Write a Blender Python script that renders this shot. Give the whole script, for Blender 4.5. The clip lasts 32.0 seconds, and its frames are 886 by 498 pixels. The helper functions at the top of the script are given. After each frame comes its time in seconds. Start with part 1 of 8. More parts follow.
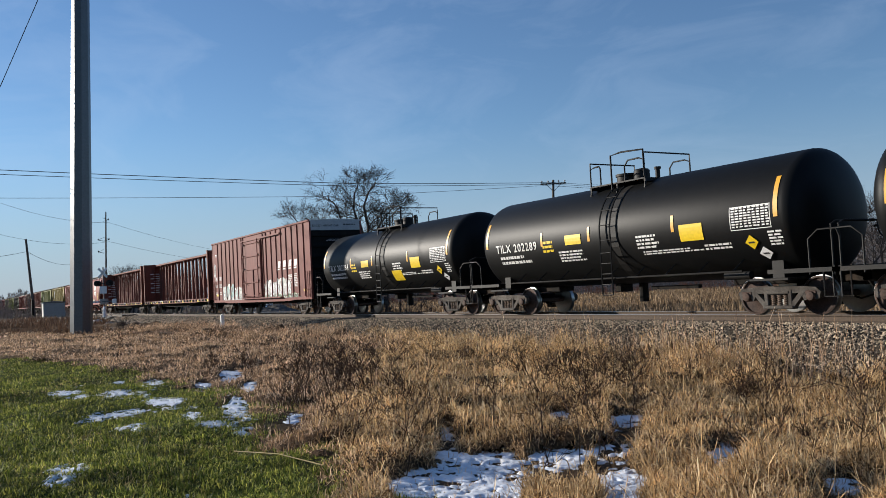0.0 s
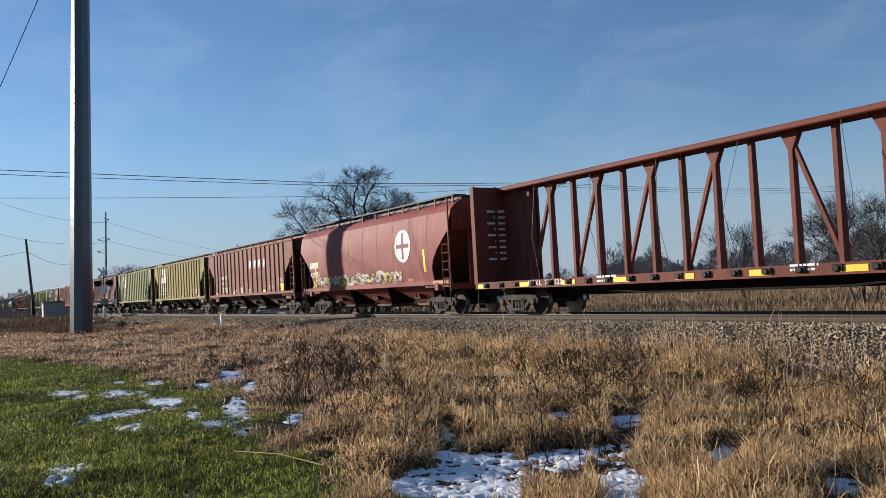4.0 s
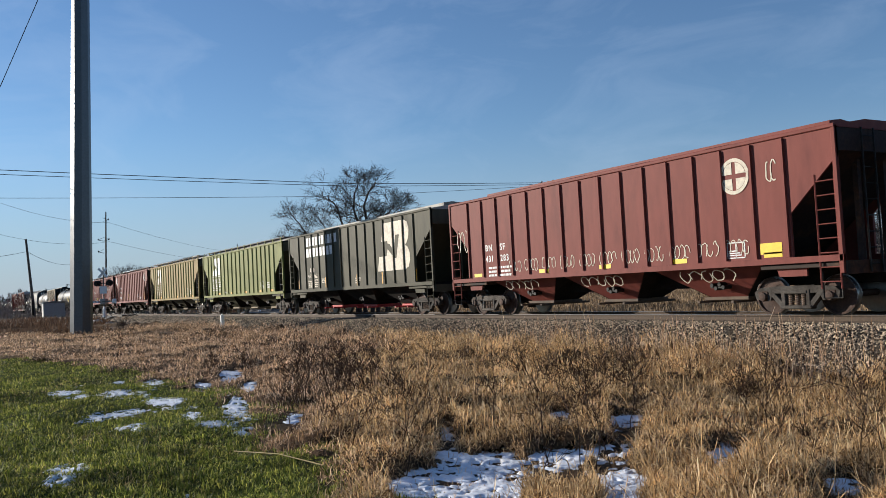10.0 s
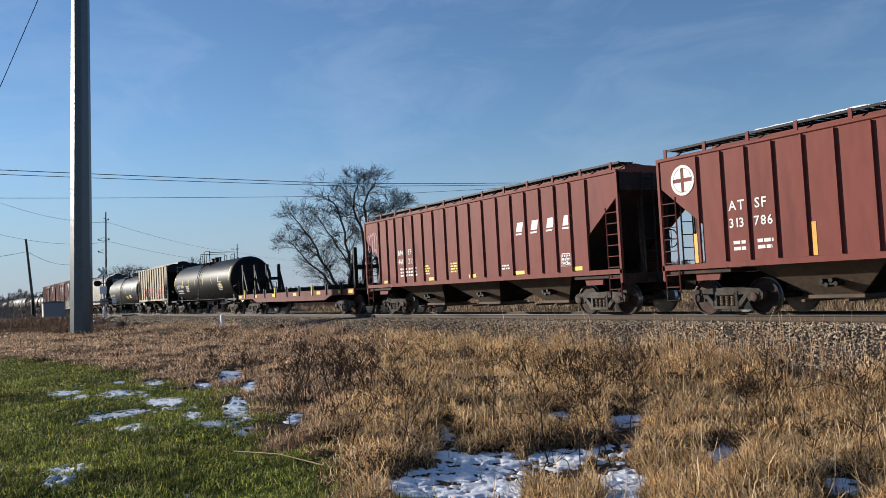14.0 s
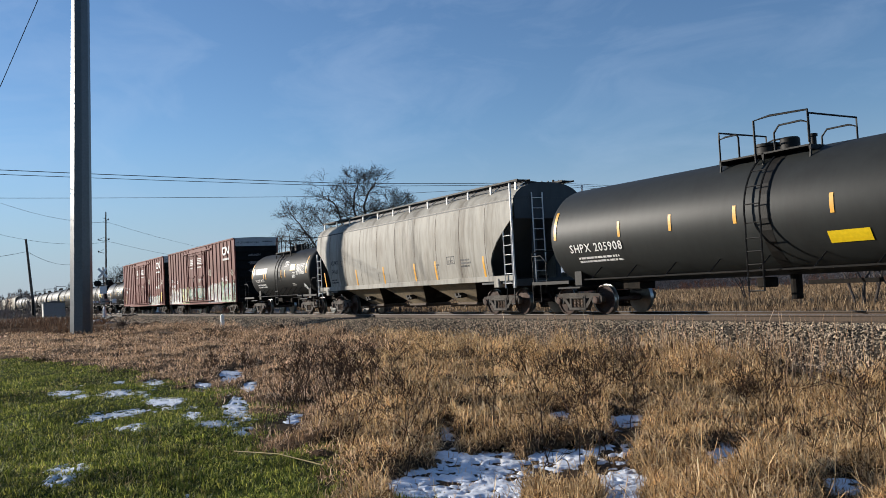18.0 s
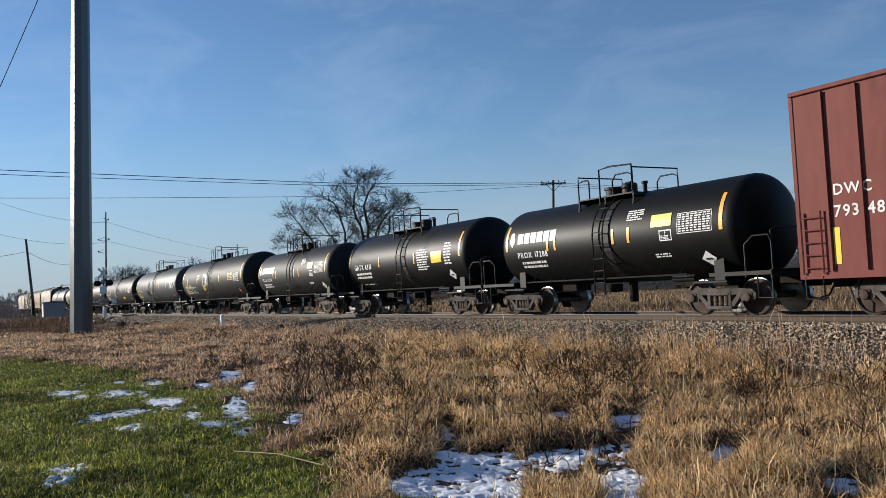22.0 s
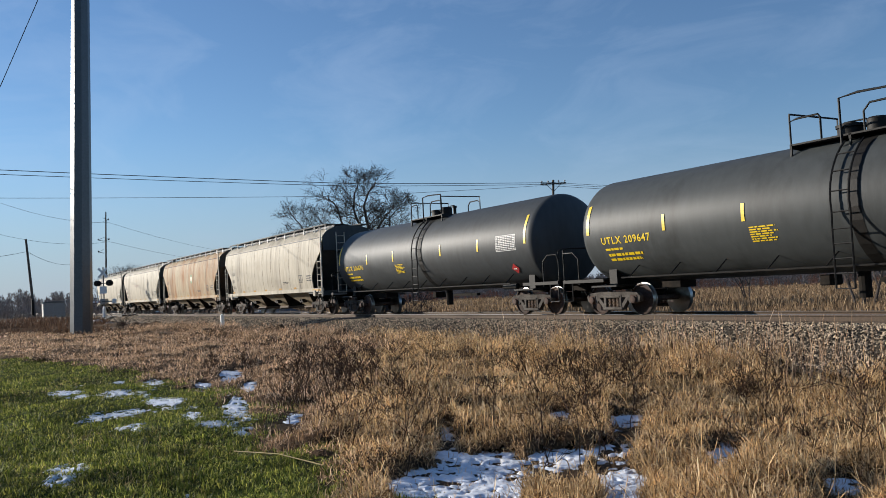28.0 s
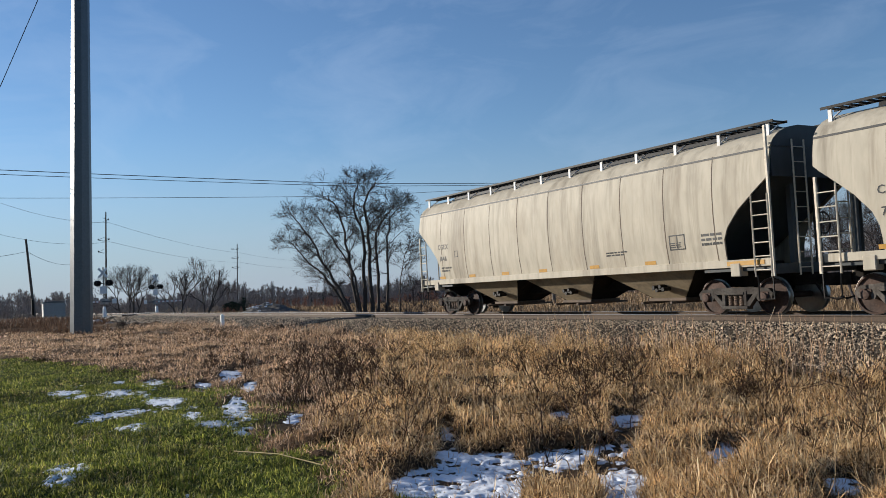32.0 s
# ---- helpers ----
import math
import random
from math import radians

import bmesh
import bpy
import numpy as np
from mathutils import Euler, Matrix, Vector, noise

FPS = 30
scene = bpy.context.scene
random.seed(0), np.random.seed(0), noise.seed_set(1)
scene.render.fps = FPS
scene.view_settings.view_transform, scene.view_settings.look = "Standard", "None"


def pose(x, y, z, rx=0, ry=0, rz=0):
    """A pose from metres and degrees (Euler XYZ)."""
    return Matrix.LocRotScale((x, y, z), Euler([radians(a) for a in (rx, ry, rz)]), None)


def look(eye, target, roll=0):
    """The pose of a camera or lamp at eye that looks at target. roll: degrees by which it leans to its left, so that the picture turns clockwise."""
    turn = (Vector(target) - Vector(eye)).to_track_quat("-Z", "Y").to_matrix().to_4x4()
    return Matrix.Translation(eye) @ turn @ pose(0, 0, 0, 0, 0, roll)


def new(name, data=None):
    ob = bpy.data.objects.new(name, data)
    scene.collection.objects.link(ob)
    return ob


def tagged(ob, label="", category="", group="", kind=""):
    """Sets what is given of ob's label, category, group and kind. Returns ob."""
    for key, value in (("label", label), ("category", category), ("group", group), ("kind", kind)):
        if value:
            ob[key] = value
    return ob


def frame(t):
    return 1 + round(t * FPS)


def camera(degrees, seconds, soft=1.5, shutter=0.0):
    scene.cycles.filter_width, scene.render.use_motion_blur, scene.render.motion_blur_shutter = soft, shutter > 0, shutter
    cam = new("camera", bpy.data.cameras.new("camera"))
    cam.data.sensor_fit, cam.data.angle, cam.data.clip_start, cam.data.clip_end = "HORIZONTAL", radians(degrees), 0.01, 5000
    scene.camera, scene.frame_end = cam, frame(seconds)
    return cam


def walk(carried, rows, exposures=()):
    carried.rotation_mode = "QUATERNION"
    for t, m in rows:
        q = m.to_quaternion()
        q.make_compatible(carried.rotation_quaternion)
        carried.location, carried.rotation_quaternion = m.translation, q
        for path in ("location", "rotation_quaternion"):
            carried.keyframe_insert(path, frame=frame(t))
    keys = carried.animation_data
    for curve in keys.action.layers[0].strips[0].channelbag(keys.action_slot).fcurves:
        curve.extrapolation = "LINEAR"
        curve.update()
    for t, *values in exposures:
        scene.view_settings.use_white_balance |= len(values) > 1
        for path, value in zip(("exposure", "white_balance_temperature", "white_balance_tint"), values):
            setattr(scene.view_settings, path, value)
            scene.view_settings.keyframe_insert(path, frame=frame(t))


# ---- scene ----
EYE = (0.0, 0.0, 1.115)
cam = camera(55.8, 32.0, soft=0.7)
VIEW = look(EYE, (-8.5549, 5.1586, 1.5653), -3.06)
walk(cam, [(0.0, VIEW), (32.0, VIEW)])

# ---- light ----
SUN_AZ, SUN_EL = radians(236), radians(15)
world = bpy.data.worlds.new("sky")
scene.world = world
world.use_nodes = True
wn, wl = world.node_tree.nodes, world.node_tree.links
wn.clear()
w_out = wn.new("ShaderNodeOutputWorld")
w_bg = wn.new("ShaderNodeBackground")
w_bg.inputs["Strength"].default_value = 0.082
sky = wn.new("ShaderNodeTexSky")
sky.sky_type = "NISHITA"
sky.sun_disc = False
sky.sun_elevation, sky.sun_rotation = SUN_EL, SUN_AZ
sky.air_density, sky.dust_density, sky.ozone_density = 1.0, 0.0, 3.0
w_tc = wn.new("ShaderNodeTexCoord")
w_map = wn.new("ShaderNodeMapping")
w_map.inputs["Rotation"].default_value = (0.15, 0.2, 0.55)
w_map.inputs["Scale"].default_value = (1.3, 4.5, 9.0)
w_noise = wn.new("ShaderNodeTexNoise")
w_noise.inputs["Scale"].default_value = 1.6
w_noise.inputs["Detail"].default_value = 7
w_noise.inputs["Roughness"].default_value = 0.6
w_noise.inputs["Distortion"].default_value = 0.6
w_ramp = wn.new("ShaderNodeValToRGB")
w_ramp.color_ramp.elements[0].position, w_ramp.color_ramp.elements[0].color = 0.48, (0, 0, 0, 1)
w_ramp.color_ramp.elements[1].position, w_ramp.color_ramp.elements[1].color = 0.85, (0.20, 0.20, 0.20, 1)
w_mix = wn.new("ShaderNodeMix")
w_mix.data_type = "RGBA"
w_mix.inputs[7].default_value = (6.2, 6.8, 7.6, 1)
wl.new(w_tc.outputs["Generated"], w_map.inputs["Vector"])
wl.new(w_map.outputs["Vector"], w_noise.inputs["Vector"])
wl.new(w_noise.outputs["Fac"], w_ramp.inputs["Fac"])
wl.new(w_ramp.outputs["Color"], w_mix.inputs[0])
wl.new(sky.outputs["Color"], w_mix.inputs[6])
w_sep = wn.new("ShaderNodeSeparateXYZ")
wl.new(w_tc.outputs["Generated"], w_sep.inputs["Vector"])
w_low = wn.new("ShaderNodeMapRange")
w_low.interpolation_type = "SMOOTHSTEP"
w_low.inputs[1].default_value, w_low.inputs[2].default_value = -0.02, 0.20
w_low.inputs[3].default_value, w_low.inputs[4].default_value = 0.80, 0.0
wl.new(w_sep.outputs["Z"], w_low.inputs[0])
w_haze = wn.new("ShaderNodeMix")
w_haze.data_type = "RGBA"
w_haze.inputs[7].default_value = (3.3, 3.8, 4.6, 1)
wl.new(w_low.outputs[0], w_haze.inputs[0])
w_tint = wn.new("ShaderNodeMix")
w_tint.data_type, w_tint.blend_type = "RGBA", "MULTIPLY"
w_tint.inputs[0].default_value = 1.0
w_tint.inputs[7].default_value = (0.90, 0.995, 1.14, 1)
wl.new(w_mix.outputs[2], w_haze.inputs[6])
wl.new(w_haze.outputs[2], w_tint.inputs[6])
wl.new(w_tint.outputs[2], w_bg.inputs["Color"])
wl.new(w_bg.outputs["Background"], w_out.inputs["Surface"])

sun = new("sun", bpy.data.lights.new("sun", "SUN"))
sun.data.energy, sun.data.angle, sun.data.color = 5.0, radians(0.6), (1.0, 0.93, 0.83)
SUN_DIR = Vector((math.sin(SUN_AZ) * math.cos(SUN_EL), math.cos(SUN_AZ) * math.cos(SUN_EL), math.sin(SUN_EL)))
sun.matrix_world = look(SUN_DIR * 200, (0, 0, 0))
scene.view_settings.exposure = 0.42

# ---- materials ----


def material(name, col, rough=0.7, metal=0.0, var=0.25, scale=3.0, second=None, amount=0.4, sec_scale=1.2,
             stretch=(1, 1, 1), bump=0.15, bump_scale=30.0, island=0.0, objvar=0.0, coords="Object", spec=0.5):
    """Two-scale procedural surface: grain in brightness, and patches of a second colour (rust, dirt, fading)."""
    m = bpy.data.materials.new(name)
    m.use_nodes = True
    n, l = m.node_tree.nodes, m.node_tree.links
    b = n["Principled BSDF"]
    b.inputs["Roughness"].default_value, b.inputs["Metallic"].default_value = rough, metal
    b.inputs["Specular IOR Level"].default_value = spec
    tc = n.new("ShaderNodeTexCoord")
    mp = n.new("ShaderNodeMapping")
    mp.inputs["Scale"].default_value = stretch
    l.new(tc.outputs[coords], mp.inputs["Vector"])
    grain = n.new("ShaderNodeTexNoise")
    grain.inputs["Scale"].default_value, grain.inputs["Detail"].default_value = scale * 6, 5
    patch = n.new("ShaderNodeTexNoise")
    patch.inputs["Scale"].default_value, patch.inputs["Detail"].default_value = sec_scale, 6
    patch.inputs["Roughness"].default_value = 0.65
    l.new(mp.outputs["Vector"], grain.inputs["Vector"])
    l.new(mp.outputs["Vector"], patch.inputs["Vector"])
    mix = n.new("ShaderNodeMix")
    mix.data_type = "RGBA"
    mix.inputs[6].default_value = (*col, 1)
    mix.inputs[7].default_value = (*(second or [c * 0.6 for c in col]), 1)
    rr = n.new("ShaderNodeMapRange")
    rr.inputs[1].default_value, rr.inputs[2].default_value = 0.62 - 0.3 * amount, 0.78 - 0.2 * amount
    rr.inputs[3].default_value, rr.inputs[4].default_value = 0.0, min(1.0, 0.4 + amount)
    l.new(patch.outputs["Fac"], rr.inputs[0])
    l.new(rr.outputs[0], mix.inputs[0])
    val = n.new("ShaderNodeMapRange")
    val.inputs[1].default_value, val.inputs[2].default_value = 0.3, 0.7
    val.inputs[3].default_value, val.inputs[4].default_value = 1 - var, 1 + var
    l.new(grain.outputs["Fac"], val.inputs[0])
    hsv = n.new("ShaderNodeHueSaturation")
    l.new(mix.outputs[2], hsv.inputs["Color"])
    last = val.outputs[0]
    for amount_, node, out in ((island, "ShaderNodeNewGeometry", "Random Per Island"), (objvar, "ShaderNodeObjectInfo", "Random")):
        if amount_:
            g = n.new(node)
            r2 = n.new("ShaderNodeMapRange")
            r2.inputs[3].default_value, r2.inputs[4].default_value = 1 - amount_, 1 + amount_
            l.new(g.outputs[out], r2.inputs[0])
            mu = n.new("ShaderNodeMath")
            mu.operation = "MULTIPLY"
            l.new(last, mu.inputs[0])
            l.new(r2.outputs[0], mu.inputs[1])
            last = mu.outputs[0]
    l.new(last, hsv.inputs["Value"])
    l.new(hsv.outputs["Color"], b.inputs["Base Color"])
    if bump:
        bn = n.new("ShaderNodeTexNoise")
        bn.inputs["Scale"].default_value, bn.inputs["Detail"].default_value = bump_scale, 4
        bp = n.new("ShaderNodeBump")
        bp.inputs["Strength"].default_value, bp.inputs["Distance"].default_value = bump, 0.02
        l.new(tc.outputs[coords], bn.inputs["Vector"])
        l.new(bn.outputs["Fac"], bp.inputs["Height"])
        l.new(bp.outputs["Normal"], b.inputs["Normal"])
    return m


def paint(name, col, dirt=(0.05, 0.035, 0.025), amount=0.3, rough=0.6, var=0.10, spec=0.12, streak=0.0, grime=(0.05, 0.04, 0.03)):
    """Weathered car paint: a faded coat, with streaks of grime that run down from the roof."""
    m = material(name, col, rough, 0, var, 0.8, dirt, amount, 0.9, (1.0, 1.0, 0.28), 0.06, 8.0, objvar=0.0, spec=spec)
    if streak:
        n, l = m.node_tree.nodes, m.node_tree.links
        b = n["Principled BSDF"]
        src = b.inputs["Base Color"].links[0].from_socket
        tc = n.new("ShaderNodeTexCoord")
        mp = n.new("ShaderNodeMapping")
        mp.inputs["Scale"].default_value = (1.0, 0.6, 0.06)
        no = n.new("ShaderNodeTexNoise")
        no.inputs["Scale"].default_value, no.inputs["Detail"].default_value = 1.7, 5
        no.inputs["Roughness"].default_value = 0.7
        l.new(tc.outputs["Object"], mp.inputs["Vector"])
        l.new(mp.outputs["Vector"], no.inputs["Vector"])
        r = n.new("ShaderNodeMapRange")
        r.inputs[1].default_value, r.inputs[2].default_value = 0.50, 0.68
        r.inputs[3].default_value, r.inputs[4].default_value = 0.0, streak
        l.new(no.outputs["Fac"], r.inputs[0])
        mx = n.new("ShaderNodeMix")
        mx.data_type = "RGBA"
        mx.inputs[7].default_value = (*grime, 1)
        l.new(r.outputs[0], mx.inputs[0])
        l.new(src, mx.inputs[6])
        l.new(mx.outputs[2], b.inputs["Base Color"])
    return m


M = {}
M["red"] = paint("oxide_red_paint", (0.215, 0.067, 0.048), (0.10, 0.035, 0.03), 0.28)
M["red_dull"] = paint("faded_oxide_paint", (0.20, 0.062, 0.045), (0.09, 0.04, 0.03), 0.42)
M["red_deep"] = paint("deep_red_paint", (0.20, 0.058, 0.046), (0.10, 0.03, 0.028), 0.25)
M["salmon"] = paint("salmon_red_paint", (0.27, 0.085, 0.075), (0.35, 0.17, 0.06), 0.25)
M["yellow"] = paint("mustard_paint", (0.255, 0.195, 0.036), (0.13, 0.095, 0.02), 0.42, streak=0.35, grime=(0.14, 0.08, 0.02))
M["yellow_rust"] = paint("rusty_mustard_paint", (0.285, 0.215, 0.075), (0.27, 0.15, 0.055), 0.5, streak=0.4, grime=(0.12, 0.085, 0.03))
M["ribgreen"] = paint("pale_green_rib_paint", (0.22, 0.235, 0.085), (0.15, 0.14, 0.06), 0.35)
M["green"] = paint("leaf_green_paint", (0.19, 0.19, 0.062), (0.10, 0.125, 0.03), 0.45, streak=0.35, grime=(0.10, 0.085, 0.03))
M["green_b"] = paint("pale_green_paint", (0.215, 0.225, 0.072), (0.12, 0.14, 0.04), 0.42, streak=0.35, grime=(0.11, 0.095, 0.035))
M["olive"] = paint("dark_olive_paint", (0.080, 0.074, 0.048), (0.04, 0.036, 0.024), 0.35)
M["boxred"] = paint("boxcar_red_paint", (0.185, 0.056, 0.045), (0.09, 0.035, 0.03), 0.28)
M["boxbrown"] = paint("boxcar_brown_paint", (0.165, 0.054, 0.043), (0.07, 0.03, 0.025), 0.30)
M["beam"] = paint("centerbeam_red_paint", (0.17, 0.052, 0.035), (0.08, 0.035, 0.028), 0.35)
M["tankblack"] = paint("black_tank_paint", (0.006, 0.0063, 0.0065), (0.011, 0.010, 0.009), 0.25, 0.48, 0.10, 0.13)
M["tankdark"] = paint("worn_black_tank_paint", (0.015, 0.016, 0.0155), (0.022, 0.020, 0.018), 0.40, 0.55, 0.12, 0.16)
M["tankslate"] = paint("dark_slate_tank_paint", (0.026, 0.028, 0.027), (0.020, 0.020, 0.019), 0.35, 0.52, 0.10, 0.20)
# the two greys are also the painted-in shade of pale hoppers' end sheets
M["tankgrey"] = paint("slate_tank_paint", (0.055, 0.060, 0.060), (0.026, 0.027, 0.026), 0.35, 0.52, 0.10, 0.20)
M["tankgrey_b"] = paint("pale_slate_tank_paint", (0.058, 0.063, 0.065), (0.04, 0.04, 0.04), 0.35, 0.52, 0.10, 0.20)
M["grain"] = paint("stained_grey_paint", (0.365, 0.345, 0.300), (0.22, 0.19, 0.15), 0.36, 0.6, streak=0.75, grime=(0.10, 0.085, 0.065))
M["grain_b"] = paint("cream_grey_paint", (0.45, 0.405, 0.32), (0.33, 0.28, 0.21), 0.32, 0.6, streak=0.55, grime=(0.14, 0.115, 0.085))
M["grain_rust"] = paint("rust_stained_cream_paint", (0.40, 0.32, 0.21), (0.30, 0.125, 0.035), 0.55, 0.65, streak=0.6, grime=(0.16, 0.085, 0.04))
M["rustwhite"] = paint("rusty_white_paint", (0.47, 0.43, 0.32), (0.36, 0.19, 0.065), 0.42, 0.65, streak=0.75, grime=(0.24, 0.085, 0.022))
M["black"] = material("black_steel", (0.010, 0.009, 0.008), 0.6, 0, 0.3, 2, (0.03, 0.022, 0.016), 0.3, spec=0.25)
M["endblack"] = material("black_car_end_paint", (0.006, 0.006, 0.006), 0.9, 0, 0.3, 2, (0.018, 0.014, 0.011), 0.3, spec=0.2)
# grimy underframes, and bay slopes where its near-black stands in for shade
M["under"] = material("grimy_and_shade_dark_steel", (0.014, 0.012, 0.010), 0.9, 0, 0.3, 2, (0.04, 0.028, 0.02), 0.4, spec=0.15)
M["bay"] = material("dusty_hopper_steel", (0.11, 0.075, 0.05), 0.8, 0, 0.2, 1.5, (0.05, 0.035, 0.026), 0.45)
M["baytan"] = material("dusty_tan_hopper_steel", (0.27, 0.21, 0.13), 0.8, 0, 0.15, 1.5, (0.12, 0.09, 0.06), 0.4)
M["truck"] = material("dusty_cast_steel", (0.095, 0.084, 0.073), 0.85, 0.0, 0.3, 3, (0.028, 0.021, 0.017), 0.5, objvar=0.35, spec=0.2)
M["wheel"] = material("rusted_wheel_steel", (0.070, 0.044, 0.034), 0.75, 0.0, 0.3, 3, (0.03, 0.023, 0.02), 0.4, objvar=0.3, spec=0.2)
M["tread"] = material("polished_tread_steel", (0.36, 0.35, 0.33), 0.35, 1.0, 0.1, 3, None, 0.1, bump=0)
M["spring"] = material("rusty_spring_steel", (0.15, 0.105, 0.075), 0.8, 0.0, 0.3, 4, None, 0.4)
M["white"] = material("white_lettering", (0.72, 0.71, 0.68), 0.6, 0, 0.12, 2, (0.4, 0.36, 0.33), 0.25, bump=0)
M["cream"] = material("aged_white_lettering", (0.62, 0.55, 0.43), 0.65, 0, 0.15, 2, (0.34, 0.27, 0.2), 0.35, bump=0)
M["orange"] = material("orange_yellow_sheeting", (0.75, 0.36, 0.02), 0.45, 0, 0.08, 2, None, 0.1, bump=0)
M["dullorange"] = material("faded_orange_sheeting", (0.42, 0.22, 0.03), 0.6, 0, 0.12, 2, (0.25, 0.14, 0.04), 0.35, bump=0)
M["yel"] = material("yellow_sheeting", (0.80, 0.55, 0.01), 0.45, 0, 0.08, 2, None, 0.15, bump=0)
M["dark"] = material("dark_lettering", (0.02, 0.02, 0.02), 0.6, 0, 0.1, 2, None, 0.1, bump=0)
M["redmark"] = material("red_marking", (0.45, 0.03, 0.03), 0.5, 0, 0.1, 2, None, 0.1, bump=0)
M["greenmark"] = material("green_spray", (0.11, 0.22, 0.08), 0.6, 0, 0.25, 2, (0.3, 0.42, 0.2), 0.5, bump=0)
M["tealmark"] = material("teal_spray", (0.16, 0.36, 0.34), 0.6, 0, 0.25, 2, (0.5, 0.6, 0.55), 0.5, bump=0)
M["pinkmark"] = material("pink_spray", (0.50, 0.22, 0.25), 0.6, 0, 0.25, 2, (0.4, 0.35, 0.35), 0.5, bump=0)
M["greymark"] = material("grey_spray", (0.24, 0.22, 0.23), 0.6, 0, 0.25, 2, (0.5, 0.45, 0.42), 0.5, bump=0)
M["limemark"] = material("lime_spray", (0.42, 0.50, 0.10), 0.6, 0, 0.2, 2, (0.6, 0.6, 0.35), 0.5, bump=0)
M["paleground"] = material("pale_grey_spray", (0.50, 0.50, 0.46), 0.65, 0, 0.25, 2, (0.36, 0.38, 0.36), 0.5, bump=0)
M["greyground"] = material("grey_green_spray", (0.24, 0.27, 0.22), 0.65, 0, 0.25, 2, (0.34, 0.36, 0.30), 0.5, bump=0)
M["lilacground"] = material("lilac_grey_spray", (0.26, 0.23, 0.25), 0.65, 0, 0.25, 2, (0.38, 0.35, 0.36), 0.5, bump=0)
M["limeground"] = material("yellow_green_spray", (0.36, 0.36, 0.13), 0.65, 0, 0.25, 2, (0.22, 0.26, 0.10), 0.5, bump=0)
M["tealground"] = material("sea_green_spray", (0.11, 0.25, 0.19), 0.65, 0, 0.25, 2, (0.20, 0.30, 0.22), 0.5, bump=0)
M["greenground"] = material("soft_green_spray", (0.18, 0.27, 0.16), 0.65, 0, 0.25, 2, (0.10, 0.18, 0.10), 0.5, bump=0)
M["flame"] = material("flame_red_spray", (0.45, 0.06, 0.02), 0.6, 0, 0.25, 2, (0.60, 0.25, 0.03), 0.5, bump=0)
# rusted ribs; on red cars' end sheets this dark stands in for shade
M["rust_and_shade"] = material("rusted_rib_and_shaded_end_steel", (0.035, 0.022, 0.016), 0.85, 0, 0.3, 2, (0.12, 0.05, 0.02), 0.4)
M["yellowspray"] = material("pale_yellow_spray", (0.66, 0.56, 0.16), 0.6, 0, 0.2, 2, (0.6, 0.6, 0.45), 0.4, bump=0)
M["galv"] = material("galvanised_steel", (0.036, 0.042, 0.048), 0.34, 0.0, 0.25, 1.6, (0.026, 0.031, 0.036), 0.5, 3.0, bump=0.05, spec=1.0)
M["whiteband"] = material("silver_excess_height_band", (0.36, 0.37, 0.38), 0.5, 0.2, 0.1, 2, None, 0.2)
M["rail"] = material("rusty_rail_steel", (0.085, 0.058, 0.038), 0.85, 0.0, 0.25, 3, (0.08, 0.05, 0.035), 0.4)
M["railtop"] = material("polished_rail_head", (0.42, 0.40, 0.38), 0.3, 1.0, 0.1, 3, None, 0.1, bump=0)
M["tie"] = material("weathered_tie_wood", (0.10, 0.078, 0.058), 0.9, 0, 0.35, 3, (0.05, 0.04, 0.03), 0.5, objvar=0.35)
M["stone"] = material("ballast_stone", (0.34, 0.265, 0.185), 0.9, 0, 0.25, 4, None, 0.3, island=1.3, coords="Object")
M["rubble"] = material("dark_wet_rubble", (0.075, 0.068, 0.062), 0.9, 0, 0.7, 1.2, (0.025, 0.022, 0.02), 0.5, 3.0, bump=0.8, bump_scale=5.0)
M["wood"] = material("weathered_pole_wood", (0.105, 0.085, 0.068), 0.9, 0, 0.3, 3, None, 0.4, 2.0, (1, 1, 0.15))
M["bark"] = material("grey_brown_bark", (0.062, 0.048, 0.039), 0.95, 0, 0.3, 3, (0.05, 0.038, 0.03), 0.4, bump=0.4)
M["twig"] = material("bare_twig_bark", (0.060, 0.045, 0.038), 0.95, 0, 0.3, 3, None, 0.4, island=0.3, bump=0)
M["brush"] = material("far_bare_brush", (0.27, 0.225, 0.195), 0.95, 0, 0.2, 1, None, 0.3, 0.05, island=0.45, bump=0)
M["redbrush"] = material("russet_shrub_twigs", (0.34, 0.175, 0.11), 0.95, 0, 0.2, 1, None, 0.3, 0.05, island=0.4, bump=0)
M["ever"] = material("dark_evergreen", (0.03, 0.04, 0.022), 0.9, 0, 0.3, 1, None, 0.3, 0.05, island=0.35, bump=0)
M["conc"] = material("pale_concrete", (0.48, 0.46, 0.42), 0.85, 0, 0.15, 3, None, 0.4)
M["cabinet"] = material("grey_cabinet_steel", (0.30, 0.29, 0.27), 0.55, 0.2, 0.12, 2, None, 0.3)
M["signwhite"] = material("white_sign_sheeting", (0.78, 0.78, 0.76), 0.5, 0, 0.06, 2, None, 0.1, bump=0)
M["wire"] = material("dark_cable", (0.02, 0.022, 0.025), 0.6, 0, 0.1, 2, None, 0.1, bump=0)
M["asphalt"] = material("worn_asphalt", (0.05, 0.048, 0.045), 0.9, 0, 0.2, 3, (0.12, 0.11, 0.10), 0.4, 0.4)
M["snow"] = material("old_snow", (0.78, 0.81, 0.86), 0.6, 0, 0.10, 3, (0.52, 0.53, 0.54), 0.45, 3.0, bump=0.5, bump_scale=14)
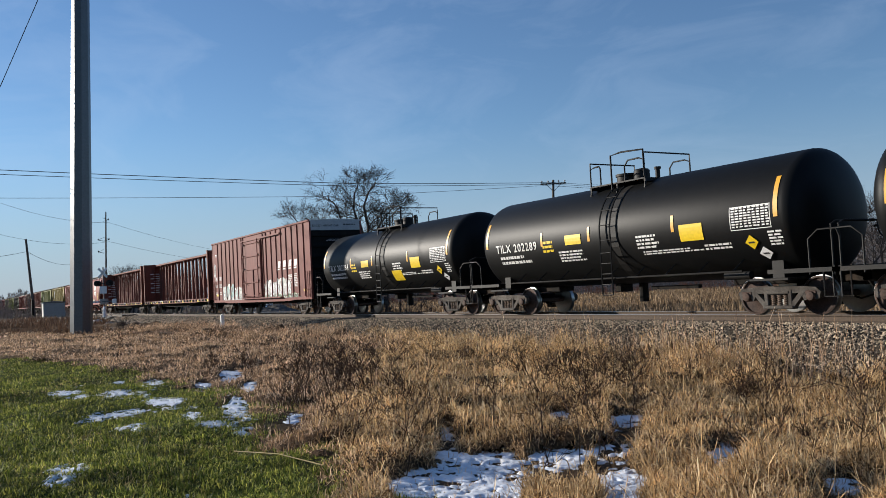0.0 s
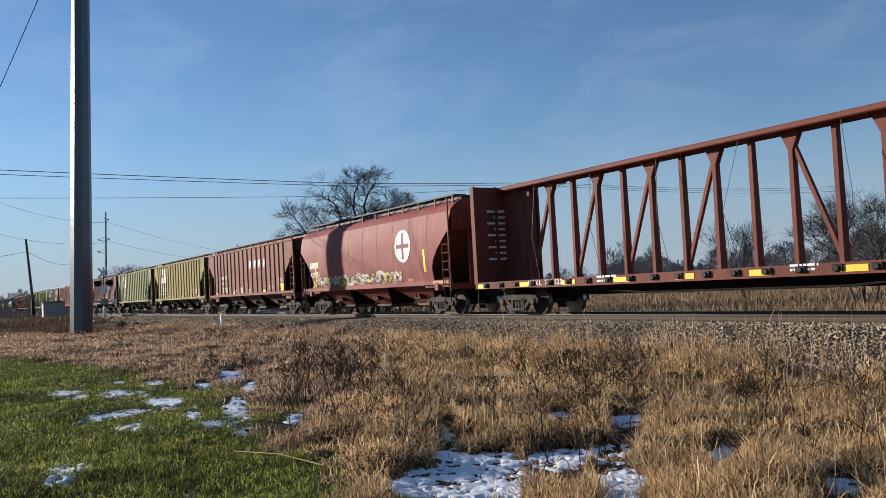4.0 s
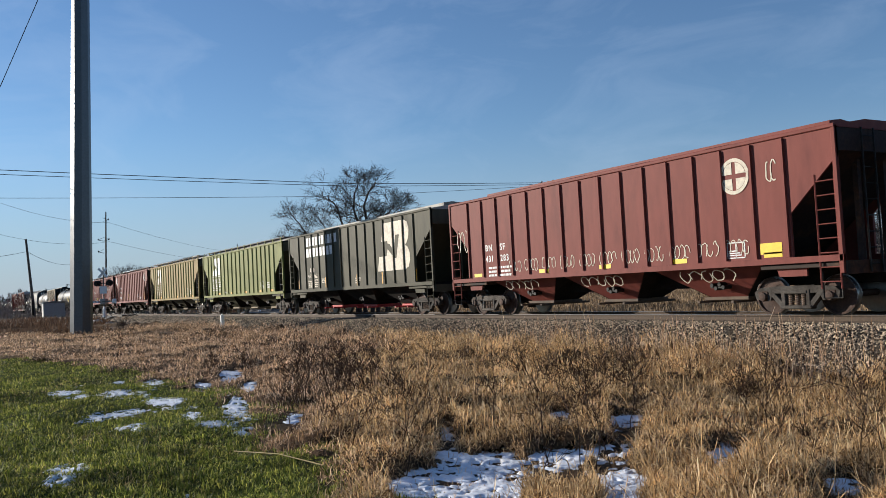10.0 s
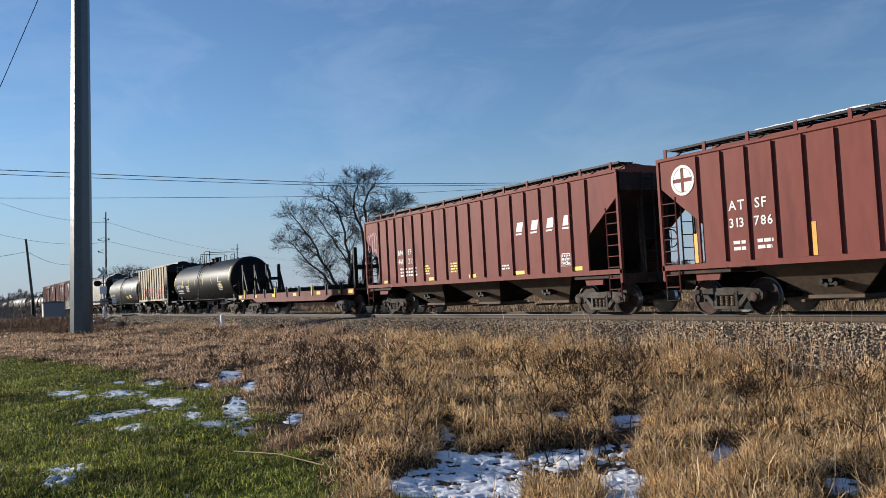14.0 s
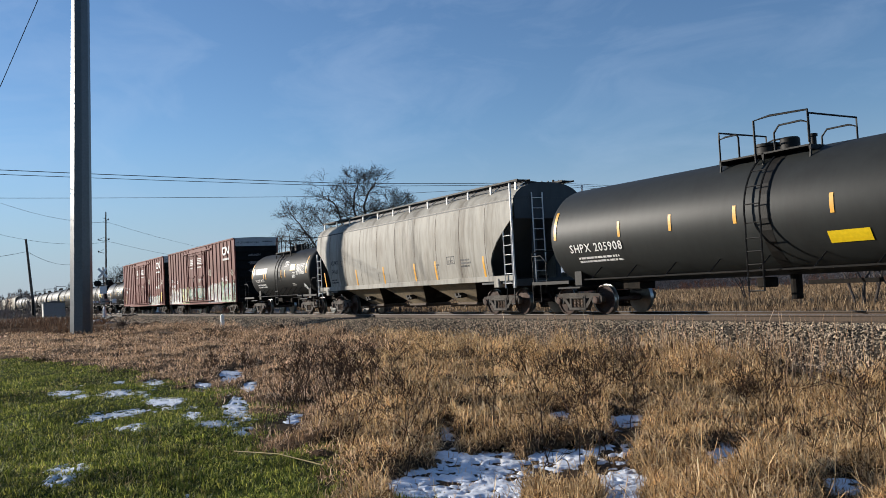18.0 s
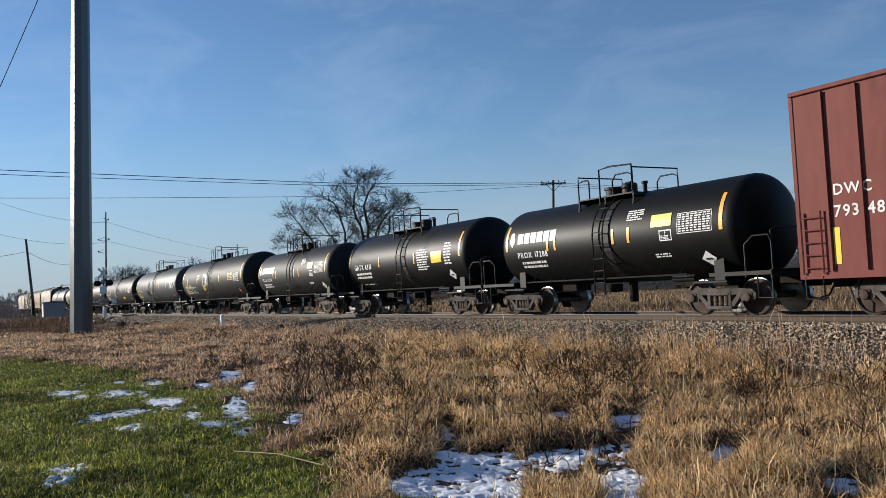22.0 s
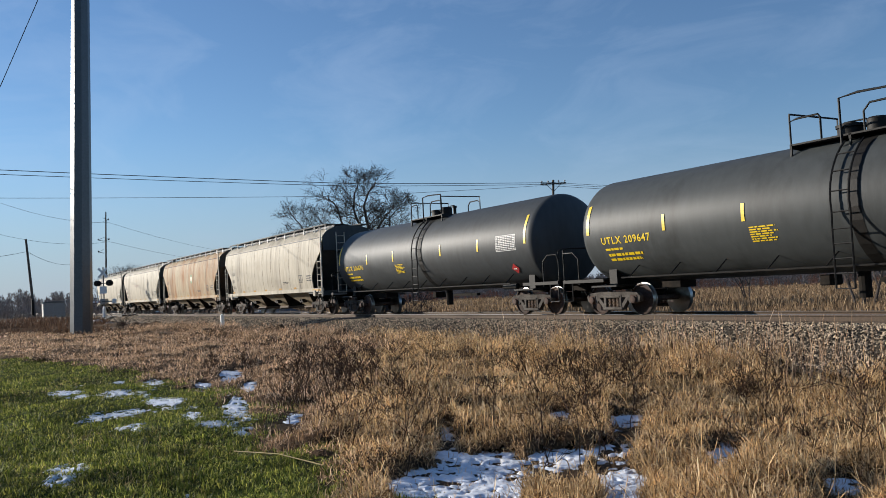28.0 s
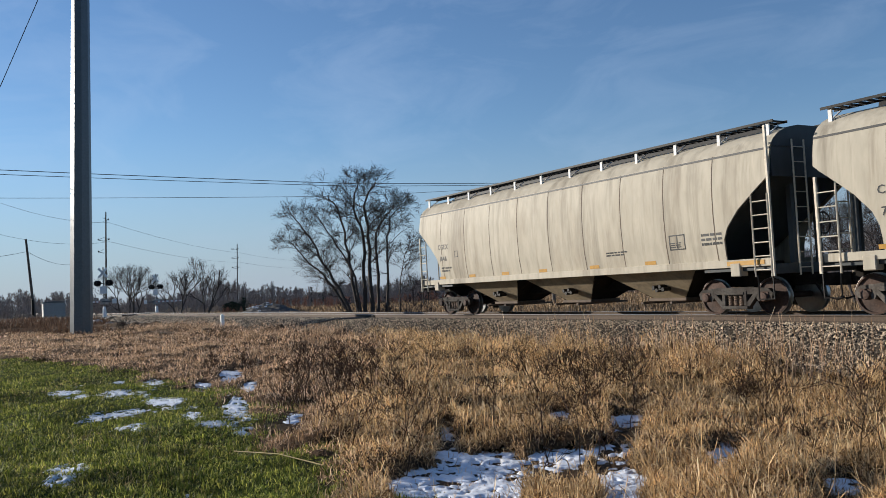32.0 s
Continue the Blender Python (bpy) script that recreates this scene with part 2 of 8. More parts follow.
M["faded_red"] = material("sun_faded_red_sheeting", (0.42, 0.24, 0.22), 0.6, 0, 0.1, 2, None, 0.2, bump=0)
M["lens"] = material("dark_red_lens", (0.12, 0.008, 0.008), 0.25, 0, 0.05, 2, None, 0.1, bump=0)


def blade_material(name, base, alt, third):
    """Leaf blades: hue picked per blade, lit a little from behind."""
    m = bpy.data.materials.new(name)
    m.use_nodes = True
    n, l = m.node_tree.nodes, m.node_tree.links
    b = n["Principled BSDF"]
    b.inputs["Roughness"].default_value = 0.6
    b.inputs["Specular IOR Level"].default_value = 0.15
    g = n.new("ShaderNodeNewGeometry")
    r = n.new("ShaderNodeValToRGB")
    r.color_ramp.elements[0].color, r.color_ramp.elements[1].color = (*base, 1), (*alt, 1)
    e = r.color_ramp.elements.new(0.55)
    e.color = (*third, 1)
    l.new(g.outputs["Random Per Island"], r.inputs["Fac"])
    tc = n.new("ShaderNodeTexCoord")
    no = n.new("ShaderNodeTexNoise")
    no.inputs["Scale"].default_value, no.inputs["Detail"].default_value = 1.4, 7
    l.new(tc.outputs["Object"], no.inputs["Vector"])
    mr = n.new("ShaderNodeMapRange")
    mr.inputs[1].default_value, mr.inputs[2].default_value = 0.3, 0.7
    mr.inputs[3].default_value, mr.inputs[4].default_value = 0.50, 1.5
    l.new(no.outputs["Fac"], mr.inputs[0])
    h = n.new("ShaderNodeHueSaturation")
    l.new(r.outputs["Color"], h.inputs["Color"])
    l.new(mr.outputs[0], h.inputs["Value"])
    l.new(h.outputs["Color"], b.inputs["Base Color"])
    tr = n.new("ShaderNodeBsdfTranslucent")
    l.new(h.outputs["Color"], tr.inputs["Color"])
    ms = n.new("ShaderNodeMixShader")
    ms.inputs[0].default_value = 0.36
    l.new(b.outputs[0], ms.inputs[1])
    l.new(tr.outputs[0], ms.inputs[2])
    l.new(ms.outputs[0], n["Material Output"].inputs["Surface"])
    return m


M["straw"] = blade_material("dry_straw_blades", (0.10, 0.05, 0.02), (0.98, 0.76, 0.46), (0.76, 0.49, 0.23))
M["russet"] = blade_material("russet_weed_blades", (0.20, 0.12, 0.07), (0.95, 0.72, 0.50), (0.60, 0.38, 0.22))
M["farstraw"] = blade_material("distant_tan_grass", (0.10, 0.065, 0.04), (0.50, 0.35, 0.20), (0.28, 0.185, 0.105))
M["weed"] = blade_material("brown_weed_stems", (0.05, 0.03, 0.02), (0.18, 0.11, 0.068), (0.09, 0.052, 0.033))
M["lawnstraw"] = blade_material("pale_lawn_straw", (0.20, 0.15, 0.06), (0.62, 0.50, 0.24), (0.42, 0.33, 0.13))
M["lawn"] = blade_material("green_lawn_blades", (0.040, 0.052, 0.013), (0.50, 0.47, 0.11), (0.135, 0.17, 0.028))


def ground_material():
    """Soil under the grass: green lawn towards the camera, straw litter elsewhere, gravel on the bank, russet far fields."""
    m = bpy.data.materials.new("field_soil")
    m.use_nodes = True
    n, l = m.node_tree.nodes, m.node_tree.links
    b = n["Principled BSDF"]
    b.inputs["Roughness"].default_value = 0.95
    b.inputs["Specular IOR Level"].default_value = 0.1
    at = n.new("ShaderNodeVertexColor")
    at.layer_name = "cover"
    sep = n.new("ShaderNodeSeparateColor")
    l.new(at.outputs["Color"], sep.inputs["Color"])
    tc = n.new("ShaderNodeTexCoord")

    def noise_(scale, lo, hi):
        t = n.new("ShaderNodeTexNoise")
        t.inputs["Scale"].default_value, t.inputs["Detail"].default_value = scale, 6
        l.new(tc.outputs["Object"], t.inputs["Vector"])
        r = n.new("ShaderNodeValToRGB")
        r.color_ramp.elements[0].position, r.color_ramp.elements[1].position = 0.32, 0.68
        r.color_ramp.elements[0].color, r.color_ramp.elements[1].color = (*lo, 1), (*hi, 1)
        l.new(t.outputs["Fac"], r.inputs["Fac"])
        return t, r.outputs["Color"]

    _, straw = noise_(9.0, (0.022, 0.014, 0.009), (0.10, 0.062, 0.034))
    _, lawn = noise_(12.0, (0.025, 0.042, 0.008), (0.085, 0.095, 0.022))
    tg, gravel = noise_(40.0, (0.022, 0.017, 0.012), (0.16, 0.125, 0.09))
    col = straw
    for channel, other in (("Red", lawn), ("Green", gravel)):
        x = n.new("ShaderNodeMix")
        x.data_type = "RGBA"
        l.new(sep.outputs[channel], x.inputs[0])
        l.new(col, x.inputs[6])
        l.new(other, x.inputs[7])
        col = x.outputs[2]
    l.new(col, b.inputs["Base Color"])
    bp = n.new("ShaderNodeBump")
    bp.inputs["Strength"].default_value, bp.inputs["Distance"].default_value = 0.6, 0.05
    l.new(tg.outputs["Fac"], bp.inputs["Height"])
    l.new(bp.outputs["Normal"], b.inputs["Normal"])
    return m


M["ground"] = ground_material()
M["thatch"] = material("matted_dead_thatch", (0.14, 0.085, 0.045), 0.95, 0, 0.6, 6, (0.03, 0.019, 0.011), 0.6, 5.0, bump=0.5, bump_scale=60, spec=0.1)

# ---- mesh building ----


class Shape:
    """Collects vertices and faces of one part."""

    def __init__(self):
        self.v, self.f = [], []

    def add(self, verts, faces):
        k = len(self.v)
        self.v += [tuple(p) for p in verts]
        self.f += [tuple(i + k for i in q) for q in faces]
        return self

    def box(self, x0, x1, y0, y1, z0, z1, c=0.0):
        """A box; c chamfers its long edges along x, y and z a little."""
        if c <= 0:
            vs = [(x, y, z) for x in (x0, x1) for y in (y0, y1) for z in (z0, z1)]
            return self.add(vs, [(0, 1, 3, 2), (4, 6, 7, 5), (0, 4, 5, 1), (2, 3, 7, 6), (0, 2, 6, 4), (1, 5, 7, 3)])
        vs, idx = [], {}
        for i, x in enumerate((x0, x1)):
            for j, y in enumerate((y0, y1)):
                for k, z in enumerate((z0, z1)):
                    sx, sy, sz = (c, -c)[i], (c, -c)[j], (c, -c)[k]
                    for a, p in enumerate(((x, y + sy, z + sz), (x + sx, y, z + sz), (x + sx, y + sy, z))):
                        idx[i, j, k, a] = len(vs)
                        vs.append(p)
        fs = []
        for i in (0, 1):
            q = [idx[i, 0, 0, 0], idx[i, 0, 1, 0], idx[i, 1, 1, 0], idx[i, 1, 0, 0]]
            fs.append(q if i == 0 else q[::-1])
            q = [idx[0, i, 0, 1], idx[1, i, 0, 1], idx[1, i, 1, 1], idx[0, i, 1, 1]]
            fs.append(q if i == 0 else q[::-1])
            q = [idx[0, 0, i, 2], idx[0, 1, i, 2], idx[1, 1, i, 2], idx[1, 0, i, 2]]
            fs.append(q if i == 0 else q[::-1])
        for i in (0, 1):
            for j in (0, 1):
                fs.append((idx[i, j, 0, 0], idx[i, j, 1, 0], idx[i, j, 1, 1], idx[i, j, 0, 1]))
                fs.append((idx[i, 0, j, 0], idx[i, 1, j, 0], idx[i, 1, j, 2], idx[i, 0, j, 2]))
                fs.append((idx[0, i, j, 1], idx[1, i, j, 1], idx[1, i, j, 2], idx[0, i, j, 2]))
                for k in (0, 1):
                    fs.append((idx[i, j, k, 0], idx[i, j, k, 1], idx[i, j, k, 2]))
        return self.add(vs, fs)

    def prism(self, poly, y0, y1):
        """A polygon in x and z, pushed from y0 to y1."""
        n = len(poly)
        vs = [(x, y0, z) for x, z in poly] + [(x, y1, z) for x, z in poly]
        fs = [tuple(range(n)), tuple(range(2 * n - 1, n - 1, -1))]
        fs += [(i, i + n, (i + 1) % n + n, (i + 1) % n) for i in range(n)]
        return self.add(vs, fs)

    def prism_x(self, poly, x0, x1, close=True):
        """A polygon in y and z, pushed along x."""
        n = len(poly)
        vs = [(x0, y, z) for y, z in poly] + [(x1, y, z) for y, z in poly]
        fs = [tuple(range(n)), tuple(range(2 * n - 1, n - 1, -1))] if close else []
        fs += [(i, i + n, (i + 1) % n + n, (i + 1) % n) for i in range(n)]
        return self.add(vs, fs)

    def tube(self, p, q, r, n=6, r1=None):
        p, q = Vector(p), Vector(q)
        d = (q - p)
        if d.length < 1e-6:
            return self
        d.normalize()
        a = d.orthogonal().normalized()
        b = d.cross(a)
        r1 = r if r1 is None else r1
        vs = []
        for c, rr in ((p, r), (q, r1)):
            for i in range(n):
                t = 2 * math.pi * i / n
                vs.append(c + (a * math.cos(t) + b * math.sin(t)) * rr)
        fs = [(i, (i + 1) % n, (i + 1) % n + n, i + n) for i in range(n)]
        fs += [tuple(range(n - 1, -1, -1)), tuple(range(n, 2 * n))]
        return self.add(vs, fs)

    def path(self, pts, r, n=6):
        """One bent tube through all the points."""
        pts = [Vector(q) for q in pts]
        pts = [q for i, q in enumerate(pts) if i == 0 or (q - pts[i - 1]).length > 1e-6]
        if len(pts) < 2:
            return self
        vs, a = [], None
        for i, q in enumerate(pts):
            d = (pts[min(i + 1, len(pts) - 1)] - pts[max(i - 1, 0)])
            d = d.normalized() if d.length > 1e-6 else Vector((0, 0, 1))
            a = d.orthogonal().normalized() if a is None else (a - d * a.dot(d))
            a = a.normalized() if a.length > 1e-3 else d.orthogonal().normalized()
            b = d.cross(a)
            vs += [q + (a * math.cos(6.28319 * k / n) + b * math.sin(6.28319 * k / n)) * r for k in range(n)]
        m = len(pts)
        fs = [(i * n + k, i * n + (k + 1) % n, (i + 1) * n + (k + 1) % n, (i + 1) * n + k) for i in range(m - 1) for k in range(n)]
        fs += [tuple(range(n - 1, -1, -1)), tuple(range((m - 1) * n, m * n))]
        return self.add(vs, fs)

    def lathe(self, profile, axis="x", n=32, at=(0, 0, 0)):
        """Turns (along, radius) pairs round an axis."""
        vs, fs = [], []
        for a, r in profile:
            for i in range(n):
                t = 2 * math.pi * i / n
                c, s = r * math.cos(t), r * math.sin(t)
                p = {"x": (a, c, s), "y": (s, a, c), "z": (c, s, a)}[axis]
                vs.append((p[0] + at[0], p[1] + at[1], p[2] + at[2]))
        for k in range(len(profile) - 1):
            for i in range(n):
                j = (i + 1) % n
                fs.append((k * n + i, k * n + j, (k + 1) * n + j, (k + 1) * n + i))
        fs.append(tuple(range(n - 1, -1, -1)))
        fs.append(tuple(range((len(profile) - 1) * n, len(profile) * n)))
        return self.add(vs, fs)

    def mesh(self, name, mat, smooth=False):
        me = bpy.data.meshes.new(name)
        me.from_pydata(self.v, [], self.f)
        me.materials.append(mat)
        if smooth:
            me.polygons.foreach_set("use_smooth", [True] * len(me.polygons))
            me.set_sharp_from_angle(angle=radians(40))
        me.update()
        return me


def part(name, shape, mat, parent, label="", smooth=False, m=None):
    """Links one shape as a mesh object under a thing or a part."""
    me = shape if isinstance(shape, bpy.types.Mesh) else shape.mesh(name, M[mat], smooth)
    ob = new(name, me)
    ob.parent = parent
    if m is not None:
        ob.matrix_basis = m
    if label:
        tagged(ob, label)
    return ob


def thing(name, label, category, at=(0, 0, 0), group="", kind=""):
    ob = new(name)
    ob.empty_display_size = 0.3
    ob.location = at
    return tagged(ob, label, category, group, kind)


def solid(name, shape, mat, label, category, at=(0, 0, 0), group="", kind="", smooth=False):
    ob = new(name, shape.mesh(name, M[mat], smooth))
    ob.location = at
    return tagged(ob, label, category, group, kind)


def cloud(name, verts, faces, mat):
    """A large mesh from number arrays: all faces with the same count of corners."""
    me = bpy.data.meshes.new(name)
    k = faces.shape[1]
    me.vertices.add(len(verts))
    me.vertices.foreach_set("co", np.ascontiguousarray(verts, dtype=np.float32).ravel())
    me.loops.add(faces.size)
    me.loops.foreach_set("vertex_index", np.ascontiguousarray(faces, dtype=np.int32).ravel())
    me.polygons.add(len(faces))
    me.polygons.foreach_set("loop_start", np.arange(0, faces.size, k, dtype=np.int32))
    me.materials.append(M[mat])
    me.update(calc_edges=True)
    return new(name, me)


rng = np.random.default_rng(7)
TRACK = 18.25     # the track's centre line, metres from the camera's line
SPEED = 20.42     # metres a second

# ---- ground ----


def smooth_step(a, b, x):
    t = np.clip((x - a) / (b - a), 0, 1)
    return t * t * (3 - 2 * t)


def ground_z(x, y):
    """Height of the ground: a lawn, a ditch, the ballast bank, and the level land behind."""
    x, y = np.asarray(x, float), np.asarray(y, float)
    z = -0.50 - 0.12 * smooth_step(2, 7, y) - 0.36 * smooth_step(7, 13, y)
    far = smooth_step(-58, -82, x)
    z = z + far * (0.42 + 0.15 * smooth_step(4, 11, y)) * (1 - smooth_step(13.5, 15.5, y))
    z = np.where(y > 12.9, np.maximum(z, -0.98 + 0.42 * far), z)
    bank = -0.98 + 0.78 * smooth_step(13.2, 16.4, y)
    z = np.where((y > 13.2) & (y < 20.2), np.maximum(bank, z), z)
    back = -0.20 - 0.75 * smooth_step(20.1, 23.0, y) - 0.5 * smooth_step(40, 120, y)
    z = np.where(y >= 20.2, back, z)
    z = z + 0.35 * smooth_step(-84, -90, x) * smooth_step(-108, -101, x) * smooth_step(20.4, 24, y) * (1 - smooth_step(26, 45, y))
    hump = np.sin(x * 1.7 + y * 0.6) * np.sin(y * 1.3 - x * 0.4) * 0.05 + np.sin(x * 0.6) * np.cos(y * 0.7) * 0.05
    z = z + hump * (1 - smooth_step(12.5, 14.5, y)) * (np.abs(x) < 70)
    return z


LAWN_EDGE = [(-3.0, 1.2), (-6.3, 2.7), (-7.6, 3.0), (-10.0, 3.2), (-12.7, 3.9), (-16.0, 3.9), (-21.8, 3.5), (-25.2, 3.0), (-30.0, 2.2), (-33, 1.2), (-60, 0.0)]


def lawn_edge(x):
    xs = [p[0] for p in LAWN_EDGE][::-1]
    ys = [p[1] for p in LAWN_EDGE][::-1]
    return np.interp(x, xs, ys)


def build_ground():
    gx = np.unique(np.concatenate([-np.geomspace(60, 3000, 40), np.arange(-60, 10, 0.4), np.geomspace(10, 3000, 30)]))
    gy = np.unique(np.concatenate([-np.geomspace(4, 3000, 30), np.arange(-4, 24, 0.3), np.geomspace(24, 3000, 50)]))
    X, Y = np.meshgrid(gx, gy, indexing="ij")
    Z = ground_z(X, Y)
    nx, ny = X.shape
    i = np.arange(nx * ny).reshape(nx, ny)
    q = np.stack([i[:-1, :-1], i[1:, :-1], i[1:, 1:], i[:-1, 1:]], -1).reshape(-1, 4)
    ob = cloud("ground", np.stack([X, Y, Z], -1).reshape(-1, 3), q, "ground")
    lay = ob.data.color_attributes.new("cover", "FLOAT_COLOR", "POINT")
    lawn = 1 - smooth_step(-0.5, 0.5, Y - lawn_edge(X))
    lawn = lawn * (X > -45)
    grav = smooth_step(13.6, 14.3, Y) * (1 - smooth_step(22.0, 23.0, Y))
    c = np.stack([lawn, grav, 0 * lawn, 1 + 0 * lawn], -1).reshape(-1)
    lay.data.foreach_set("color", c.astype(np.float32))
    ob.data.polygons.foreach_set("use_smooth", [True] * len(ob.data.polygons))
    tagged(ob, "dry winter field with lawn and a gravel railway bank", "ground", kind="structure")


build_ground()

# ---- track ----


def build_track():
    prof = [(-0.075, -0.175), (0.075, -0.175), (0.075, -0.163), (0.012, -0.140), (0.012, -0.045), (0.036, -0.036), (0.036, -0.006),
            (-0.036, -0.006), (-0.036, -0.036), (-0.012, -0.045), (-0.012, -0.140), (-0.075, -0.163)]
    for side in (-1, 1):
        y = TRACK + side * 0.755
        t = thing("rail", "long rusty steel rail with a polished head on wooden ties", "rail", (0, y, 0), "rails of the track")
        part("rail_web", Shape().prism_x(prof, -900, 260), "rail", t)
        part("rail_head", Shape().prism_x([(-0.034, -0.007), (0.034, -0.007), (0.030, 0.0), (-0.030, 0.0)], -900, 260), "railtop", t, "polished running surface")
    tie = Shape().box(-0.11, 0.11, -1.3, 1.3, -0.30, -0.178, 0.012)
    plate = Shape().box(-0.09, 0.09, -0.17, 0.17, -0.1775, -0.166)
    for dx in (-0.06, 0.06):
        for dy in (-0.095, 0.095):
            plate.box(dx - 0.012, dx + 0.012, dy - 0.012, dy + 0.012, -0.17, -0.135)
    tm, pm = tie.mesh("railway_tie", M["tie"]), plate.mesh("tie_plates", M["rail"])
    for i in range(120):
        x = -66 + 0.55 * i + random.uniform(-0.03, 0.03)
        t = new("railway_tie", tm)
        t.matrix_basis = pose(x, TRACK, 0, 0, 0, random.uniform(-1.0, 1.0))
        tagged(t, "weathered wooden railway tie bedded in grey ballast", "tie", "ties under the rails")
        for side in (-1, 1):
            part("tie_plate", pm, "rail", t, m=pose(0, side * 0.755, 0))
    far = Shape()
    for i in range(260):
        x = -66.5 - 0.55 * i
        far.box(x - 0.11, x + 0.11, TRACK - 1.3, TRACK + 1.3, -0.30, -0.178)
    solid("railway_ties", far, "tie", "far run of weathered railway ties", "ties", kind="stuff")
    # stones of the bank
    n = 92000
    x = -3 - 104 * rng.random(n) ** 1.7
    y = np.where(rng.random(n) < 0.88, 13.3 + 4.2 * rng.random(n), 17.5 + 5.0 * rng.random(n))
    z = ground_z(x, y) + rng.uniform(-0.012, 0.03, len(x))
    base = np.array([(1, 0, 0), (-1, 0, 0), (0, 1, 0), (0, -1, 0), (0, 0, 0.8), (0, 0, -0.8)])
    tri = np.array([(0, 2, 4), (2, 1, 4), (1, 3, 4), (3, 0, 4), (2, 0, 5), (1, 2, 5), (3, 1, 5), (0, 3, 5)])
    m = len(x)
    size = rng.uniform(0.018, 0.042, m) * (1 + np.maximum(0, -x - 40) / 60)
    v = base[None] * rng.uniform(0.6, 1.15, (m, 6, 1)) * size[:, None, None]
    a = rng.uniform(0, 6.28, m)
    b = rng.uniform(-0.7, 0.7, m)
    c, s, cb, sb = np.cos(a), np.sin(a), np.cos(b), np.sin(b)
    vx, vy, vz = v[..., 0], v[..., 1], v[..., 2]
    vy, vz = vy * cb[:, None] - vz * sb[:, None], vy * sb[:, None] + vz * cb[:, None]
    vx, vy = vx * c[:, None] - vy * s[:, None], vx * s[:, None] + vy * c[:, None]
    v = np.stack([vx + x[:, None], vy + y[:, None], vz + z[:, None]], -1).reshape(-1, 3)
    f = (tri[None] + 6 * np.arange(m)[:, None, None]).reshape(-1, 3)
    tagged(cloud("ballast_stones", v, f, "stone"), "loose grey-brown crushed ballast stones", "ballast", kind="stuff")
    # insulated joint box and its cable across the bank
    t = thing("rail_joint", "dark bolted joint bar on the near rail", "rail joint", (-36.0, TRACK - 0.80, 0))
    part("joint_bar", Shape().box(-0.45, 0.45, -0.03, 0.03, -0.15, -0.03, 0.008), "black", t)
    for i in range(6):
        part("bolt", Shape().lathe([(-0.05, 0.02), (-0.03, 0.02)], "y", 6, (-0.37 + 0.148 * i, 0, -0.085)), "rail", t)
    c = Shape()
    pts = [(-36.2 + 0.0 * i, 17.0 - 0.32 * i, float(ground_z(-36.2, 17.0 - 0.32 * i)) + 0.05) for i in range(11)]
    pts = [(p[0] - 0.35 * i, p[1], p[2]) for i, p in enumerate(pts)]
    c.path(pts, 0.045, 6)
    solid("track_cable", c, "wire", "dark track cable lying down the ballast bank", "cable")


build_track()

# ---- lettering ----
GLYPHS = {}


def glyph(c):
    """Outline of one character of the built-in font: corners, faces and width."""
    if c not in GLYPHS:
        cu = bpy.data.curves.new("glyph", "FONT")
        cu.body, cu.size, cu.resolution_u, cu.offset = c, 1.0, 2, 0.016
        ob = bpy.data.objects.new("glyph", cu)
        me = bpy.data.meshes.new_from_object(ob)
        vs = [(v.co.x, v.co.y) for v in me.vertices]
        fs = [tuple(p.vertices) for p in me.polygons]
        bpy.data.objects.remove(ob)
        bpy.data.meshes.remove(me)
        GLYPHS[c] = (vs, fs, max(v[0] for v in vs) if vs else 0.3)
    return GLYPHS[c]


